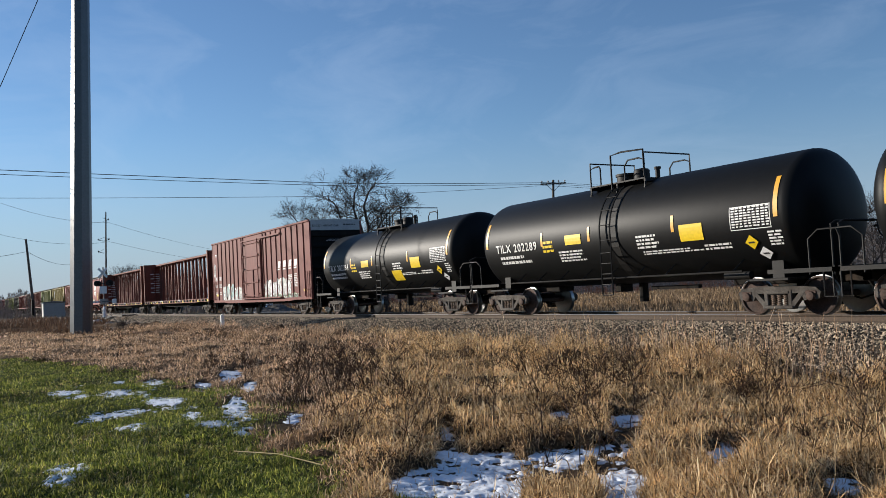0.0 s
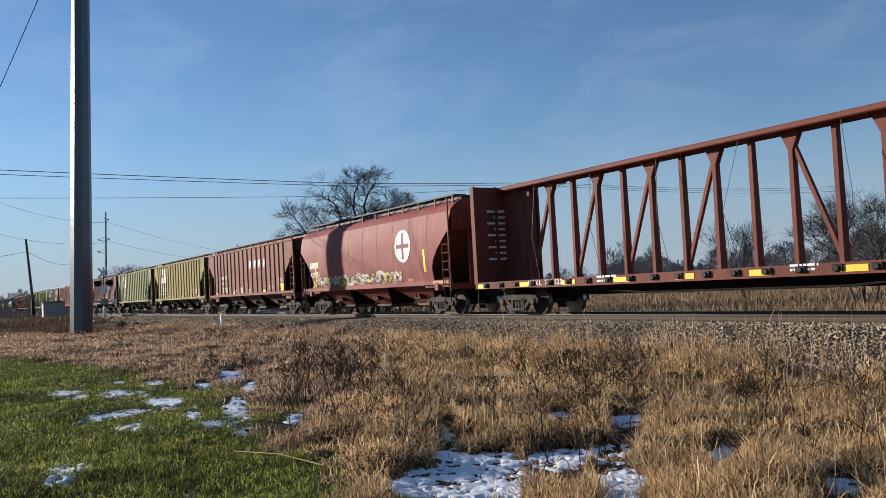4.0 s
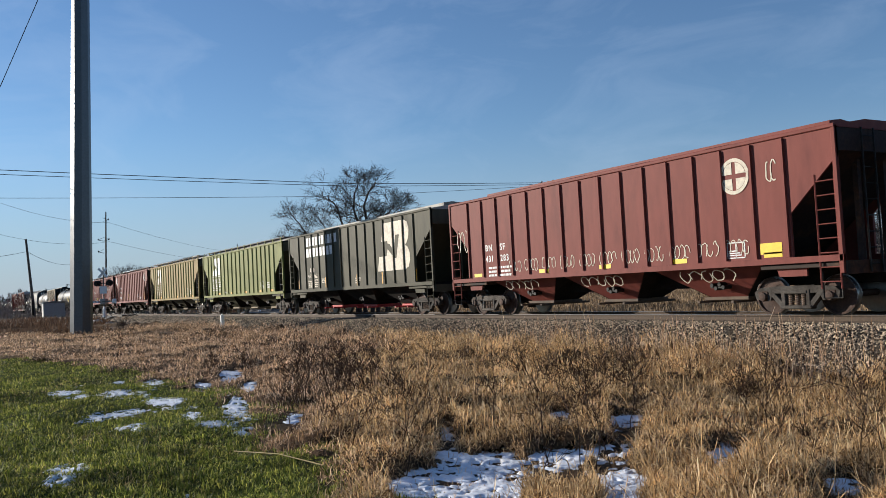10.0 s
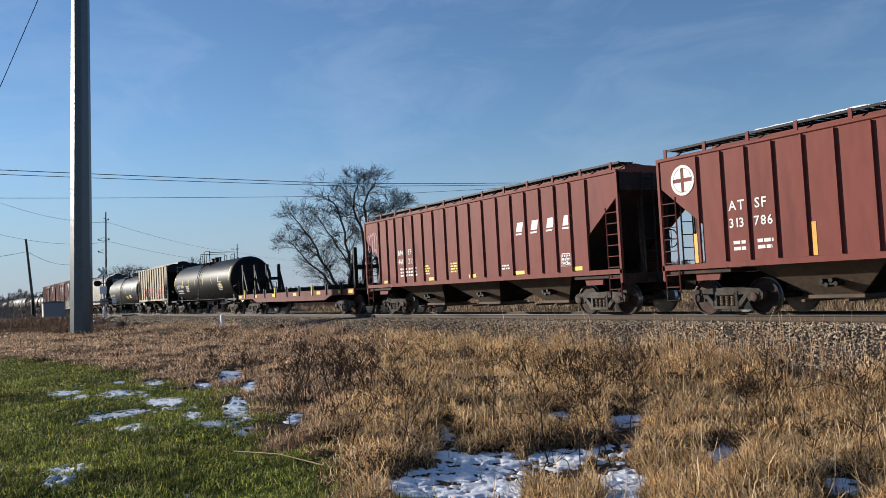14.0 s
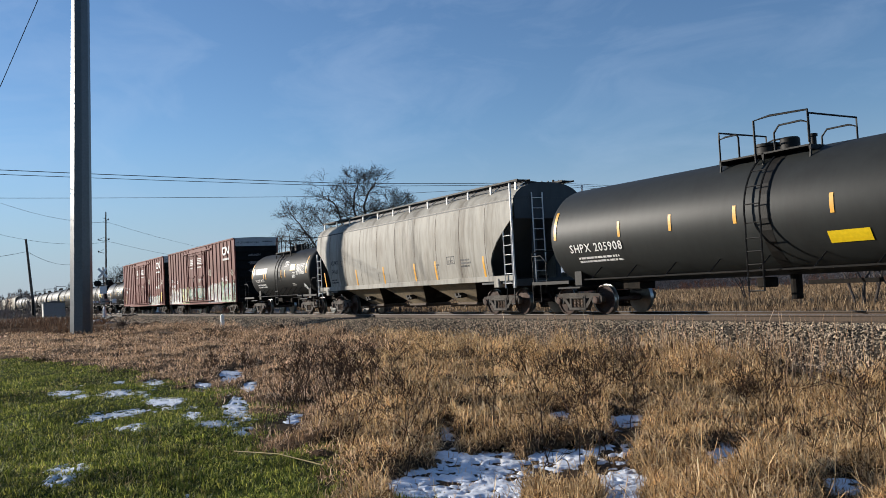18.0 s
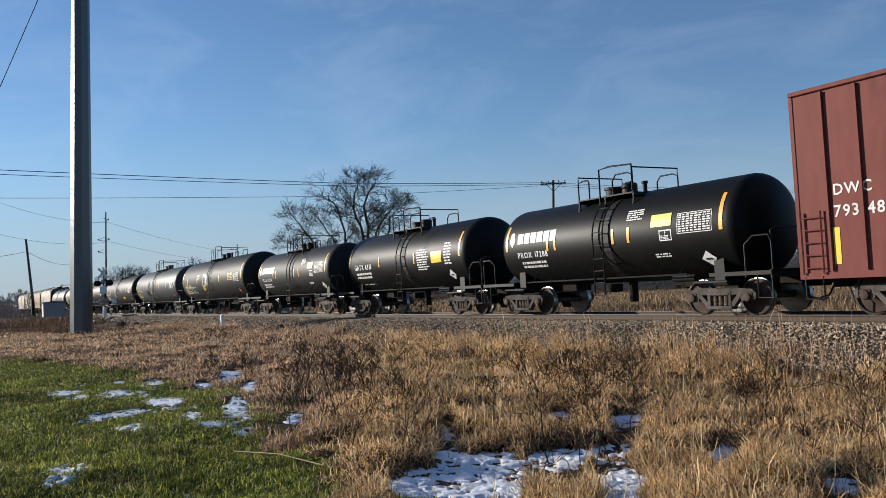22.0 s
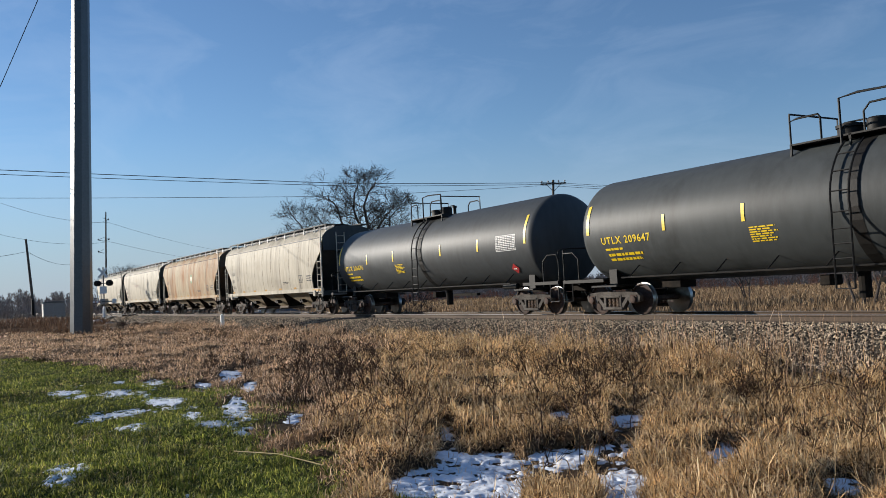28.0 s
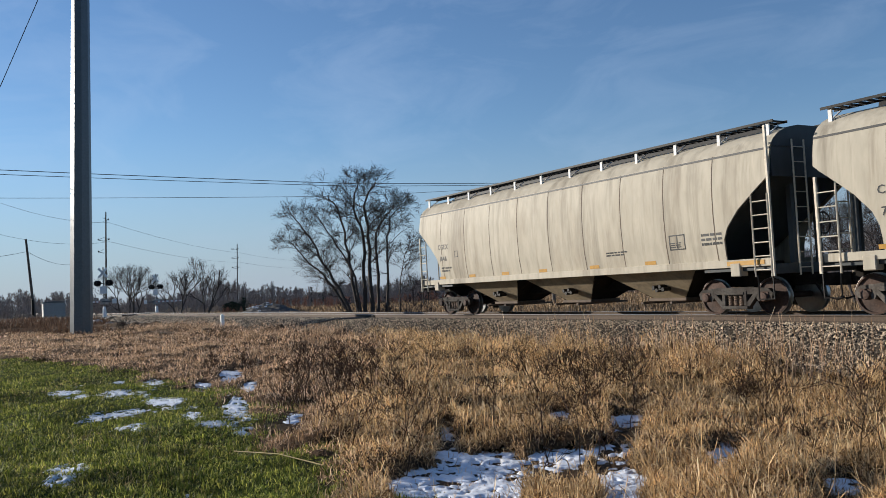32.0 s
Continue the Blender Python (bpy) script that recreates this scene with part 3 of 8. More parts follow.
class Face:
    """The near side of a car as a drawing sheet: along x, up z, mapped onto the side by depth(z) or round a tank."""

    def __init__(self, depth=None, tank=None):
        self.depth, self.tank = depth, tank

    def to(self, x, z, lift):
        if self.tank:
            zc, r = self.tank
            a = (z - zc) / r
            return (x, -(r + lift) * math.cos(a), zc + (r + lift) * math.sin(a))
        return (x, -(self.depth(x, z) + lift), z)

    def sheet(self, pts, lift):
        """A convex or star-shaped patch, fanned from its middle."""
        cx, cz = sum(p[0] for p in pts) / len(pts), sum(p[1] for p in pts) / len(pts)
        vs = [self.to(cx, cz, lift)] + [self.to(x, z, lift) for x, z in pts]
        n = len(pts)
        return vs, [(0, i + 1, (i + 1) % n + 1) for i in range(n)]

    def rect(self, s, x0, x1, z0, z1, lift=0.006):
        k = max(1, math.ceil((z1 - z0) / 0.1)) if self.tank or z1 - z0 > 0.3 else 1
        for i in range(k):
            a, b = z0 + (z1 - z0) * i / k, z0 + (z1 - z0) * (i + 1) / k
            s.add([self.to(x0, a, lift), self.to(x1, a, lift), self.to(x1, b, lift), self.to(x0, b, lift)], [(0, 1, 2, 3)])
        return s

    def text(self, s, txt, x, z, size, lift=0.008, gap=0.09, squeeze=1.0):
        lift = lift + (0.012 if self.tank and size > 0.3 else 0.0)
        for c in txt:
            if c == " ":
                x += 0.34 * size * squeeze
                continue
            vs, fs, w = glyph(c)
            s.add([self.to(x + p[0] * size * squeeze, z + p[1] * size, lift) for p in vs], fs)
            x += (w + gap) * size * squeeze
        return x

    def bars(self, s, x, z, w, h, rows, r=None):
        """Rows of small dashes where writing is too small to read."""
        r = r or random.Random(int(x * 100 + z * 10))
        dz = h / rows
        for i in range(rows):
            a, end = x, x + w * r.uniform(0.7, 1.0)
            while a < end:
                b = min(end, a + r.uniform(0.05, 0.22))
                self.rect(s, a, b, z - i * dz - dz * 0.55, z - i * dz, 0.006)
                a = b + r.uniform(0.02, 0.05)

    def frame_of(self, s, x0, x1, z0, z1, t=0.02):
        self.rect(s, x0, x1, z0, z0 + t)
        self.rect(s, x0, x1, z1 - t, z1)
        self.rect(s, x0, x0 + t, z0, z1)
        self.rect(s, x1 - t, x1, z0, z1)

    def stroke(self, s, pts, w, lift=0.007):
        """A sprayed or painted line: one mitred ribbon that rises a little as it goes, so that crossings lie over one another."""
        if self.tank:
            fine = []
            for (x0, z0), (x1, z1) in zip(pts, pts[1:]):
                k = max(1, int(math.hypot(x1 - x0, z1 - z0) / 0.15))
                fine += [(x0 + (x1 - x0) * i / k, z0 + (z1 - z0) * i / k) for i in range(k)]
            pts = fine + [pts[-1]]
        n = len(pts)
        vs = []
        for i, (x, z) in enumerate(pts):
            a, b = pts[max(0, i - 1)], pts[min(n - 1, i + 1)]
            d = math.hypot(b[0] - a[0], b[1] - a[1]) or 1
            nx, nz = -(b[1] - a[1]) / d * w / 2, (b[0] - a[0]) / d * w / 2
            if i in (0, n - 1):
                nx, nz = nx * 0.75, nz * 0.75
            vs += [self.to(x + nx, z + nz, lift + 0.0003 * i), self.to(x - nx, z - nz, lift + 0.0003 * i)]
        s.add(vs, [(2 * i, 2 * i + 1, 2 * i + 3, 2 * i + 2) for i in range(n - 1)])

    def scrawl(self, s, x0, x1, z0, z1, n, w, seed, lift=0.007):
        """A hand-sprayed tag of looping strokes."""
        r = random.Random(seed)
        dx = (x1 - x0) / n
        for i in range(n):
            cx = x0 + dx * (i + 0.5)
            k = r.choice((5, 6, 8))
            a0, turn = r.uniform(0, 6.28), r.uniform(3.5, 6.5) * r.choice((-1, 1))
            pts = []
            for j in range(k + 1):
                a = a0 + turn * j / k
                pts.append((cx + dx * 0.55 * math.cos(a) * r.uniform(0.7, 1.1), (z0 + z1) / 2 + (z1 - z0) / 2 * math.sin(a) * r.uniform(0.7, 1.0)))
            self.stroke(s, self.flow(pts, 3), w, lift)

    def flow(self, pts, k=4):
        """A smooth line through the given corners."""
        q = [pts[0]] + list(pts) + [pts[-1]]
        out = []
        for a, b, c, d in zip(q, q[1:], q[2:], q[3:]):
            for j in range(k):
                t = j / k
                out.append(tuple(0.5 * (2 * b[m] + (c[m] - a[m]) * t + (2 * a[m] - 5 * b[m] + 4 * c[m] - d[m]) * t * t + (3 * b[m] - a[m] - 3 * c[m] + d[m]) * t ** 3) for m in (0, 1)))
        return out + [pts[-1]]

    def piece(self, car, x0, x1, z0, z1, n, fills, edge, seed, back=None):
        """A large sprayed piece: a ground coat with an uneven top, interlocking curved shapes in several colours, thin outlines."""
        r = random.Random(seed)
        dx, h = (x1 - x0) / n, z1 - z0
        if back:
            s = Shape()
            m = max(4, int((x1 - x0) / 0.07))
            top = [(x0 + (x1 - x0) * i / m, z1 - h * (0.13 + 0.09 * math.sin(i * 0.33 + seed) + 0.05 * math.sin(i * 0.95 + seed) + r.uniform(-0.02, 0.02)) * (1 + 3.0 * max(0, 1 - 0.09 * min(i, m - i)) ** 2)) for i in range(m + 1)]
            for (a, za), (b, zb) in zip(top, top[1:]):
                s.add([self.to(a, z0, 0.004), self.to(b, z0, 0.004), self.to(b, zb, 0.004), self.to(a, za, 0.004)], [(0, 1, 2, 3)])
            part("spray_ground", s, back, car)
        lines, shine = Shape(), Shape()
        for i in range(n * 2):
            cx = x0 + dx * (i / 2 + 0.25)
            hx, lean = dx * r.uniform(0.42, 0.62), r.uniform(-0.12, 0.22)
            lo, hi = z0 + h * r.uniform(0.02, 0.16), z1 - h * r.uniform(0.0, 0.30)
            w = min(0.30 * dx, 0.20 * h) * r.uniform(0.75, 1.35)
            lift = 0.008 + 0.0035 * (i % 3)
            fat, rim = Shape(), Shape()
            for line in r.choice(LETTERS):
                pts = [(cx + (u - 0.5) * 2 * hx * 0.8 + lean * (v - 0.5) * h + r.uniform(-0.05, 0.05), lo + v * (hi - lo) + r.uniform(-0.04, 0.04)) for u, v in line]
                pts = [(max(x0 + w / 2, min(x1 - w / 2, u)), max(z0 + w / 2, min(z1 - w / 2, v))) for u, v in pts]
                pts = self.flow(pts, 3)
                self.stroke(rim, pts, w + 0.045, lift - 0.0016)
                self.stroke(fat, pts, w, lift)
                self.stroke(shine, [(u - w * 0.22, v + w * 0.15) for u, v in pts[2:7]], 0.022, lift + 0.0012)
            letter = part("spray_letter", fat, fills[i % len(fills)], car)
            part("spray_outline", rim, edge if i % 3 else "dark", letter)
            for _ in range(4):
                u, v = cx + r.uniform(-dx, dx) * 0.7, r.uniform(z0 + 0.1 * h, z1 - 0.25 * h)
                pts = [(u, v)]
                for _ in range(4):
                    u, v = u + r.uniform(-0.5, 0.5) * dx * 0.55, v + r.uniform(-0.5, 0.5) * h * 0.34
                    pts.append((max(x0, min(x1, u)), max(z0, min(z1 - 0.05 * h, v))))
                self.stroke(lines, self.flow(pts, 4), r.uniform(0.015, 0.03), 0.020)
        tagged(part("spray_line", lines, "dark" if edge != "dark" else "greymark", car), kind="stuff")
        tagged(part("spray_highlight", shine, "cream", car), kind="stuff")


class EndFace(Face):
    """The leading end of a car as a drawing sheet: across y, up z."""

    def to(self, x, z, lift):
        return (self.depth(x, z) + lift, x, z)


LETTERS = [
    [[(0, 0.1), (0.15, 0.7), (0.45, 0.25), (0.7, 0.9), (1, 0.3)]], [[(0, 0.6), (0.3, 1), (0.75, 0.85), (0.55, 0.45), (0.95, 0.2), (0.4, 0)]],
    [[(0.1, 0), (0, 0.55), (0.35, 0.95), (0.6, 0.5), (0.45, 0.15)], [(0.6, 0.1), (1, 0.45), (0.8, 1)]], [[(0, 0.9), (0.25, 0.35), (0.6, 0.15), (0.9, 0.5), (0.65, 0.75), (1, 1)]],
    [[(0, 0), (0.4, 0.35), (0.15, 0.8), (0.6, 1), (0.9, 0.55), (0.7, 0.05)]], [[(0, 0.35), (0.5, 0.55), (1, 0.2)], [(0.2, 0.95), (0.55, 0.75), (0.95, 1)]]]


# ---- running gear ----


def make_truck():
    """One two-axle truck round the origin, as meshes to share."""
    me = {}
    s = Shape()
    for y in (-1.06,):
        s.prism([(-1.10, 0.40), (-1.14, 0.56), (-1.02, 0.66), (-0.5, 0.70), (0.5, 0.70), (1.02, 0.66), (1.14, 0.56), (1.10, 0.40),
                 (0.98, 0.38), (0.96, 0.54), (0.80, 0.54), (0.76, 0.36), (0.70, 0.36), (0.62, 0.53), (-0.62, 0.53), (-0.70, 0.36), (-0.76, 0.36), (-0.80, 0.54), (-0.96, 0.54), (-0.98, 0.38)], y - 0.07, y + 0.07)
        for k in (-1, 1):
            s.prism([(k * 0.74, 0.56), (k * 0.60, 0.56), (k * 0.27, 0.22), (k * 0.40, 0.18)][::k], y - 0.075, y + 0.075)
            s.box(k * 0.33 - 0.055, k * 0.33 + 0.055, y - 0.085, y + 0.085, 0.24, 0.62, 0.015)
        s.box(-0.42, 0.42, y - 0.11, y + 0.11, 0.155, 0.24, 0.02)
        s.box(-0.32, 0.32, y - 0.10, y + 0.10, 0.51, 0.60, 0.02)
    me["side"] = s.mesh("side_frame", M["truck"])
    prof = [(0.238, 0.05)]
    for k in range(6):
        prof += [(0.245 + k * 0.044, 0.052), (0.258 + k * 0.044, 0.076), (0.271 + k * 0.044, 0.052)]
    me["spring"] = Shape().lathe(prof, "z", 8, (0, -1.06, 0)).mesh("spring", M["spring"])
    s = Shape()
    s.lathe([(-1.20, 0.05), (-1.19, 0.10), (-1.15, 0.115), (-0.98, 0.12)], "y", 12, (0, 0, 0.457))
    s.box(-0.15, 0.15, -1.15, -0.99, 0.50, 0.585, 0.02)
    me["bearing"] = s.mesh("bearing", M["wheel"])
    s = Shape().lathe([(0.045, 0.12), (0.03, 0.40), (0.065, 0.415), (0.07, 0.448), (-0.055, 0.457), (-0.062, 0.41), (-0.02, 0.395), (-0.01, 0.20), (-0.06, 0.12)], "y", 28)
    me["wheel"] = s.mesh("wheel", M["wheel"], True)
    s = Shape().lathe([(0.071, 0.449), (-0.054, 0.4585), (-0.057, 0.452), (0.0705, 0.442)], "y", 28)
    s.lathe([(0.066, 0.449), (0.072, 0.478), (0.096, 0.478), (0.10, 0.44)], "y", 28)
    me["tread"] = s.mesh("wheel_tread", M["tread"], True)
    me["axle"] = Shape().lathe([(-1.0, 0.075), (1.0, 0.075)], "y", 12).mesh("axle", M["wheel"], True)
    s = Shape().box(-0.22, 0.22, -1.0, 1.0, 0.40, 0.66, 0.03)
    s.box(-0.16, 0.16, -0.2, 0.2, 0.66, 0.80, 0.02)
    me["bolster"] = s.mesh("bolster", M["under"])
    s = Shape()
    for k in (-1, 1):
        s.box(k * 0.42 - 0.05, k * 0.42 + 0.05, -0.85, 0.85, 0.36, 0.46, 0.01)
        for y in (-0.75, 0.75):
            s.box(k * 0.42 - 0.05, k * 0.42 + 0.07, y - 0.06, y + 0.06, 0.34, 0.62, 0.01)
    me["brake"] = s.mesh("brake_beam", M["under"])
    return me


TRUCK = make_truck()


def add_truck(car, x):
    t = new("truck")
    t.parent = car
    t.location = (x, 0, 0)
    for k, turn in ((0, 0), (1, 180)):
        r = pose(0, 0, 0, 0, 0, turn)
        part("side_frame", TRUCK["side"], "truck", t, m=r)
        for x_ in (-0.17, 0.0, 0.17):
            part("spring", TRUCK["spring"], "spring", t, m=r @ pose(x_, 0, 0))
        for x_ in (-0.889, 0.889):
            part("bearing", TRUCK["bearing"], "wheel", t, m=r @ pose(x_, 0, 0))
    part("bolster", TRUCK["bolster"], "under", t)
    part("brake_rigging", TRUCK["brake"], "under", t)
    for k in (-1, 1):
        part("axle", TRUCK["axle"], "wheel", t, m=pose(k * 0.889, 0, 0.457))
        for side, turn in ((-1, 0), (1, 180)):
            m = pose(k * 0.889, side * 0.755, 0.457, 0, 0, turn)
            part("wheel", TRUCK["wheel"], "wheel", t, m=m)
            part("wheel_tread", TRUCK["tread"], "tread", t, m=m)


def coupler_mesh():
    s = Shape().box(-0.85, 0.25, -0.09, 0.09, 0.72, 0.90, 0.02)
    s.prism([(0.22, 0.66), (0.62, 0.66), (0.66, 0.80), (0.62, 0.96), (0.22, 0.96)], -0.15, 0.15)
    s.path([(0.1, -0.3, 0.75), (0.3, -0.28, 0.42), (0.6, -0.22, 0.33), (0.75, -0.2, 0.38)], 0.025, 6)
    return s.mesh("coupler", M["under"])


COUPLER = coupler_mesh()


def ladder(pts, width_dir, rungs, r=0.018):
    """Two rails and rungs from a foot to a head; width_dir is the step from rail to rail."""
    s = Shape()
    a, b = Vector(pts[0]), Vector(pts[1])
    w = Vector(width_dir)
    s.tube(a, b, r * 1.3, 5)
    s.tube(a + w, b + w, r * 1.3, 5)
    for i in range(rungs):
        p = a.lerp(b, (i + 0.5) / rungs)
        s.tube(p, p + w, r * 0.8, 5)
    return s


def end_gear(car, e, paint_mat, brake_at=1):
    """Couplers, hoses, steps and the brake wheel at both ends of a car whose body ends at x = +-e."""
    for k in (-1, 1):
        part("coupler", COUPLER, "under", car, m=pose(k * e, 0, 0, 0, 0, 0 if k > 0 else 180))


def brake_wheel(car, x, y, z):
    s = Shape()
    n = 16
    ring = [(x, y + 0.27 * math.cos(2 * math.pi * i / n), z + 0.27 * math.sin(2 * math.pi * i / n)) for i in range(n + 1)]
    s.path(ring, 0.018, 5)
    for i in range(4):
        s.tube((x, y, z), ring[i * 4], 0.012, 4)
    s.tube((x - 0.25, y, z), (x, y, z), 0.03, 6)
    part("brake_wheel", s, "black", car)


def reflectors(car, face, xs, z, w=0.45, h=0.11, mat="yel", vertical=False):
    for x in xs:
        s = Shape()
        if vertical:
            face.rect(s, x - h / 2, x + h / 2, z - w / 2, z + w / 2, 0.007)
        else:
            face.rect(s, x - w / 2, x + w / 2, z - h / 2, z + h / 2, 0.007)
        part("reflector", s, mat, car)


# ---- covered hoppers ----


def bays(car, centres, mat, top=1.30, half=1.9, yt=1.42, gate="bay"):
    for x in centres:
        s = Shape()
        b, zb = 0.62, 0.46
        vs = []
        for z, hx, hy in ((top, half, yt), (zb, b, 0.52)):
            vs += [(x - hx, -hy, z), (x + hx, -hy, z), (x + hx, hy, z), (x - hx, hy, z)]
        s.add(vs, [(0, 1, 5, 4), (2, 3, 7, 6), (4, 5, 6, 7), (3, 2, 1, 0)])
        bay = part("hopper_bay", s, mat, car)
        for k in (-1, 1):
            q = [(x + k * half, -yt, top), (x + k * half, yt, top), (x + k * b, 0.52, zb), (x + k * b, -0.52, zb)]
            q += [(px - k * 0.03, py, pz) for px, py, pz in q]
            # near-black colour paints in the shade that falls between the bays
            part("bay_slope", Shape().add(q, [(0, 1, 2, 3), (7, 6, 5, 4), (0, 4, 5, 1), (2, 6, 7, 3), (1, 5, 6, 2), (3, 7, 4, 0)]), "under", bay, "slope sheet with the shade between bays put into its colour")
        g = Shape().box(x - 0.72, x + 0.72, -0.62, 0.62, 0.37, 0.46, 0.015)
        for k in (-1, 1):
            g.box(x + k * 0.55 - 0.05, x + k * 0.55 + 0.05, -1.05, 1.05, 0.31, 0.375, 0.01)
        part("outlet_gate", g, gate, bay)
        q = Shape()
        q.box(x - 0.05, x + 0.40, -1.12, -0.90, 0.70, 0.74)
        for dx, dz in ((0.0, 0.78), (0.12, 0.70), (0.24, 0.80), (0.36, 0.72)):
            q.lathe([(-1.14, 0.055), (-0.86, 0.055)], "y", 8, (x + dx, 0, dz))
        part("gate_motor", q, "black", bay)


def roof_walk(car, e, z, y, mat, posts, post_mat, side_y, side_z):
    """Grating walkway along the roof on brackets, on both edges."""
    for k in (-1, 1):
        s = Shape()
        s.box(-e, e, k * (y + 0.26) - 0.015, k * (y + 0.26) + 0.015, z - 0.05, z + 0.01)
        s.box(-e, e, k * (y - 0.26) - 0.015, k * (y - 0.26) + 0.015, z - 0.05, z + 0.01)
        n = int(e * 2 / 0.22)
        for i in range(n):
            x = -e + (i + 0.5) * 2 * e / n
            s.box(x - 0.055, x + 0.055, k * y - 0.25, k * y + 0.25, z - 0.025, z)
        part("roof_walkway", s, mat, car)
    for i in range(posts):
        x = -e + 0.2 + (2 * e - 0.4) * i / (posts - 1)
        s = Shape().box(x - 0.045, x + 0.045, -side_y - 0.01, -side_y + 0.03, side_z - 0.12, z - 0.005)
        s.tube((x, -side_y + 0.02, side_z - 0.05), (x, -y + 0.2, z - 0.06), 0.02, 4)
        part("walkway_bracket", s, post_mat, car)


def roof_snow_and_lit_edge(car, x0, x1, z, y=-1.15, wide=0.46, seed=1):
    """A white strip along a roof walkway: old snow, and a sunlit edge painted white."""
    r = random.Random(seed)
    s = Shape()
    n = max(3, int((x1 - x0) / 0.22))
    vs = []
    for i in range(n + 1):
        x = x0 + (x1 - x0) * i / n
        a, b, h = y - wide / 2 + r.uniform(-0.03, 0.05), y + wide / 2 - r.uniform(0, 0.2), r.uniform(0.015, 0.06) * (0.2 if i in (0, n) else 1)
        vs += [(x, a, z), (x, a + 0.04, z + h), (x, b - 0.04, z + h), (x, b, z)]
    s.add(vs, [(4 * i + k, 4 * i + 4 + k, 4 * i + 5 + k, 4 * i + 1 + k) for i in range(n) for k in range(3)])
    part("roof_snow_and_lit_edge", s, "snow", car, "white strip on the roof walkway, old snow and painted sunlit edge")


def hopper(spec, L):
    """A ribbed three-bay covered hopper with sloping end sheets."""
    col = spec["col"]
    car = thing("covered_hopper_car", spec["label"], "freight car", group="cars of the freight train")
    e, w, zt, zb = L / 2, 1.58, spec.get("top", 4.15), 1.36
    inset = spec.get("inset", 1.45)
    poly = [(-e, zt), (-e, 3.50), (-e + inset, 2.35), (-e + inset, zb), (e - inset, zb), (e - inset, 2.35), (e, 3.50), (e, zt)]
    for k in (-1, 1):
        part("side_sheet", Shape().prism(poly, k * w - 0.03, k * w + 0.03), col, car)
        part("side_sill", Shape().box(-e, e, k * w - 0.06, k * w + 0.04, zb - 0.14, zb - 0.002), col, car)
        part("top_chord", Shape().box(-e, e, k * (w + 0.02) - 0.05, k * (w + 0.02) + 0.05, zt - 0.03, zt + 0.06, 0.015), col, car)
    part("roof", Shape().prism_x([(-w, zt + 0.03), (-0.5, zt + 0.20), (0.5, zt + 0.20), (w, zt + 0.03), (w, zt - 0.02), (-w, zt - 0.02)], -e, e), spec.get("roof", "black"), car)
    hatch = Shape().prism_x([(-0.45, zt + 0.2), (-0.42, zt + 0.36), (0, zt + 0.41), (0.42, zt + 0.36), (0.45, zt + 0.2)], -e + 0.9, e - 0.9)
    part("hatch_cover", hatch, spec.get("roof", "black"), car)
    for k in (-1, 1):
        s = Shape()
        p = [(k * (e - 0.06), 3.62), (k * (e - 0.02), 3.62), (k * (e - 0.02), zt), (k * (e - 0.08), zt)]
        s.prism(p if k > 0 else p[::-1], -w + 0.02, w - 0.02)
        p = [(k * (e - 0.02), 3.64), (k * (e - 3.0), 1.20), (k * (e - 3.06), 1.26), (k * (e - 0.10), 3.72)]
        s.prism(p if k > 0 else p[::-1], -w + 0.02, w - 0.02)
        # darker slope colours put the end recess's shade into sheet and platform
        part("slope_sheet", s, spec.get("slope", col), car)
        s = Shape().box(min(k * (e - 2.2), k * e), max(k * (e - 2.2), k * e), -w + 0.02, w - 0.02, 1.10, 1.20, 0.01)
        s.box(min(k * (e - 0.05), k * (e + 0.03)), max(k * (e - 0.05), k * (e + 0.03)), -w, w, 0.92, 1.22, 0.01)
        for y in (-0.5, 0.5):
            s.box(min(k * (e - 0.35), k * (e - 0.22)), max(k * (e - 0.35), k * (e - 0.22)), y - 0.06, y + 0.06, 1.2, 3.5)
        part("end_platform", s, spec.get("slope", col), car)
        for y in (-w - 0.01, w + 0.01):
            part("corner_post", Shape().box(min(k * (e - 0.10), k * e), max(k * (e - 0.10), k * e), y - 0.05, y + 0.05, 0.95, zt + 0.02, 0.01), spec.get("trim", col), car)
        x = k * (e - 0.10)
        part("side_ladder", ladder([(x - k * 0.48, -w - 0.03, 0.62), (x - k * 0.48, -w - 0.03, 3.15)], (k * 0.48, 0, 0), 8), spec.get("ladder", spec.get("trim", col)), car)
        part("end_ladder", ladder([(k * (e + 0.05), -0.75, 0.95), (k * (e + 0.05), -0.75, zt)], (0, 0.45, 0), 9), spec.get("trim", "black"), car)
        part("stirrup_step", Shape().path([(x, -w - 0.02, 1.0), (x, -w - 0.02, 0.42), (x - k * 0.45, -w - 0.02, 0.42), (x - k * 0.45, -w - 0.02, 1.0)], 0.02, 5), "black", car)
        p = [(k * (e - 1.02), 1.36), (k * (e - 1.02), 0.92), (k * (e - 1.75), 0.92), (k * (e - 1.9), 1.36)]
        part("bolster_web", Shape().prism(p if k < 0 else p[::-1], -w + 0.10, -w + 0.16), spec.get("bolster", col), car)
    part("centre_sill", Shape().box(-e, e, -0.33, 0.33, 0.70, 1.08, 0.02), "under", car)
    s = Shape().box(-e + 2.0, e - 2.0, -1.40, 1.40, 1.22, 1.34)
    part("hopper_floor", s, "under", car)
    bays(car, spec.get("bays", (-3.95, 0.0, 3.95)), spec.get("bay", col), 1.30, spec.get("half", 1.9), 1.42, spec.get("gate", "bay"))
    n = spec.get("ribs", 15)
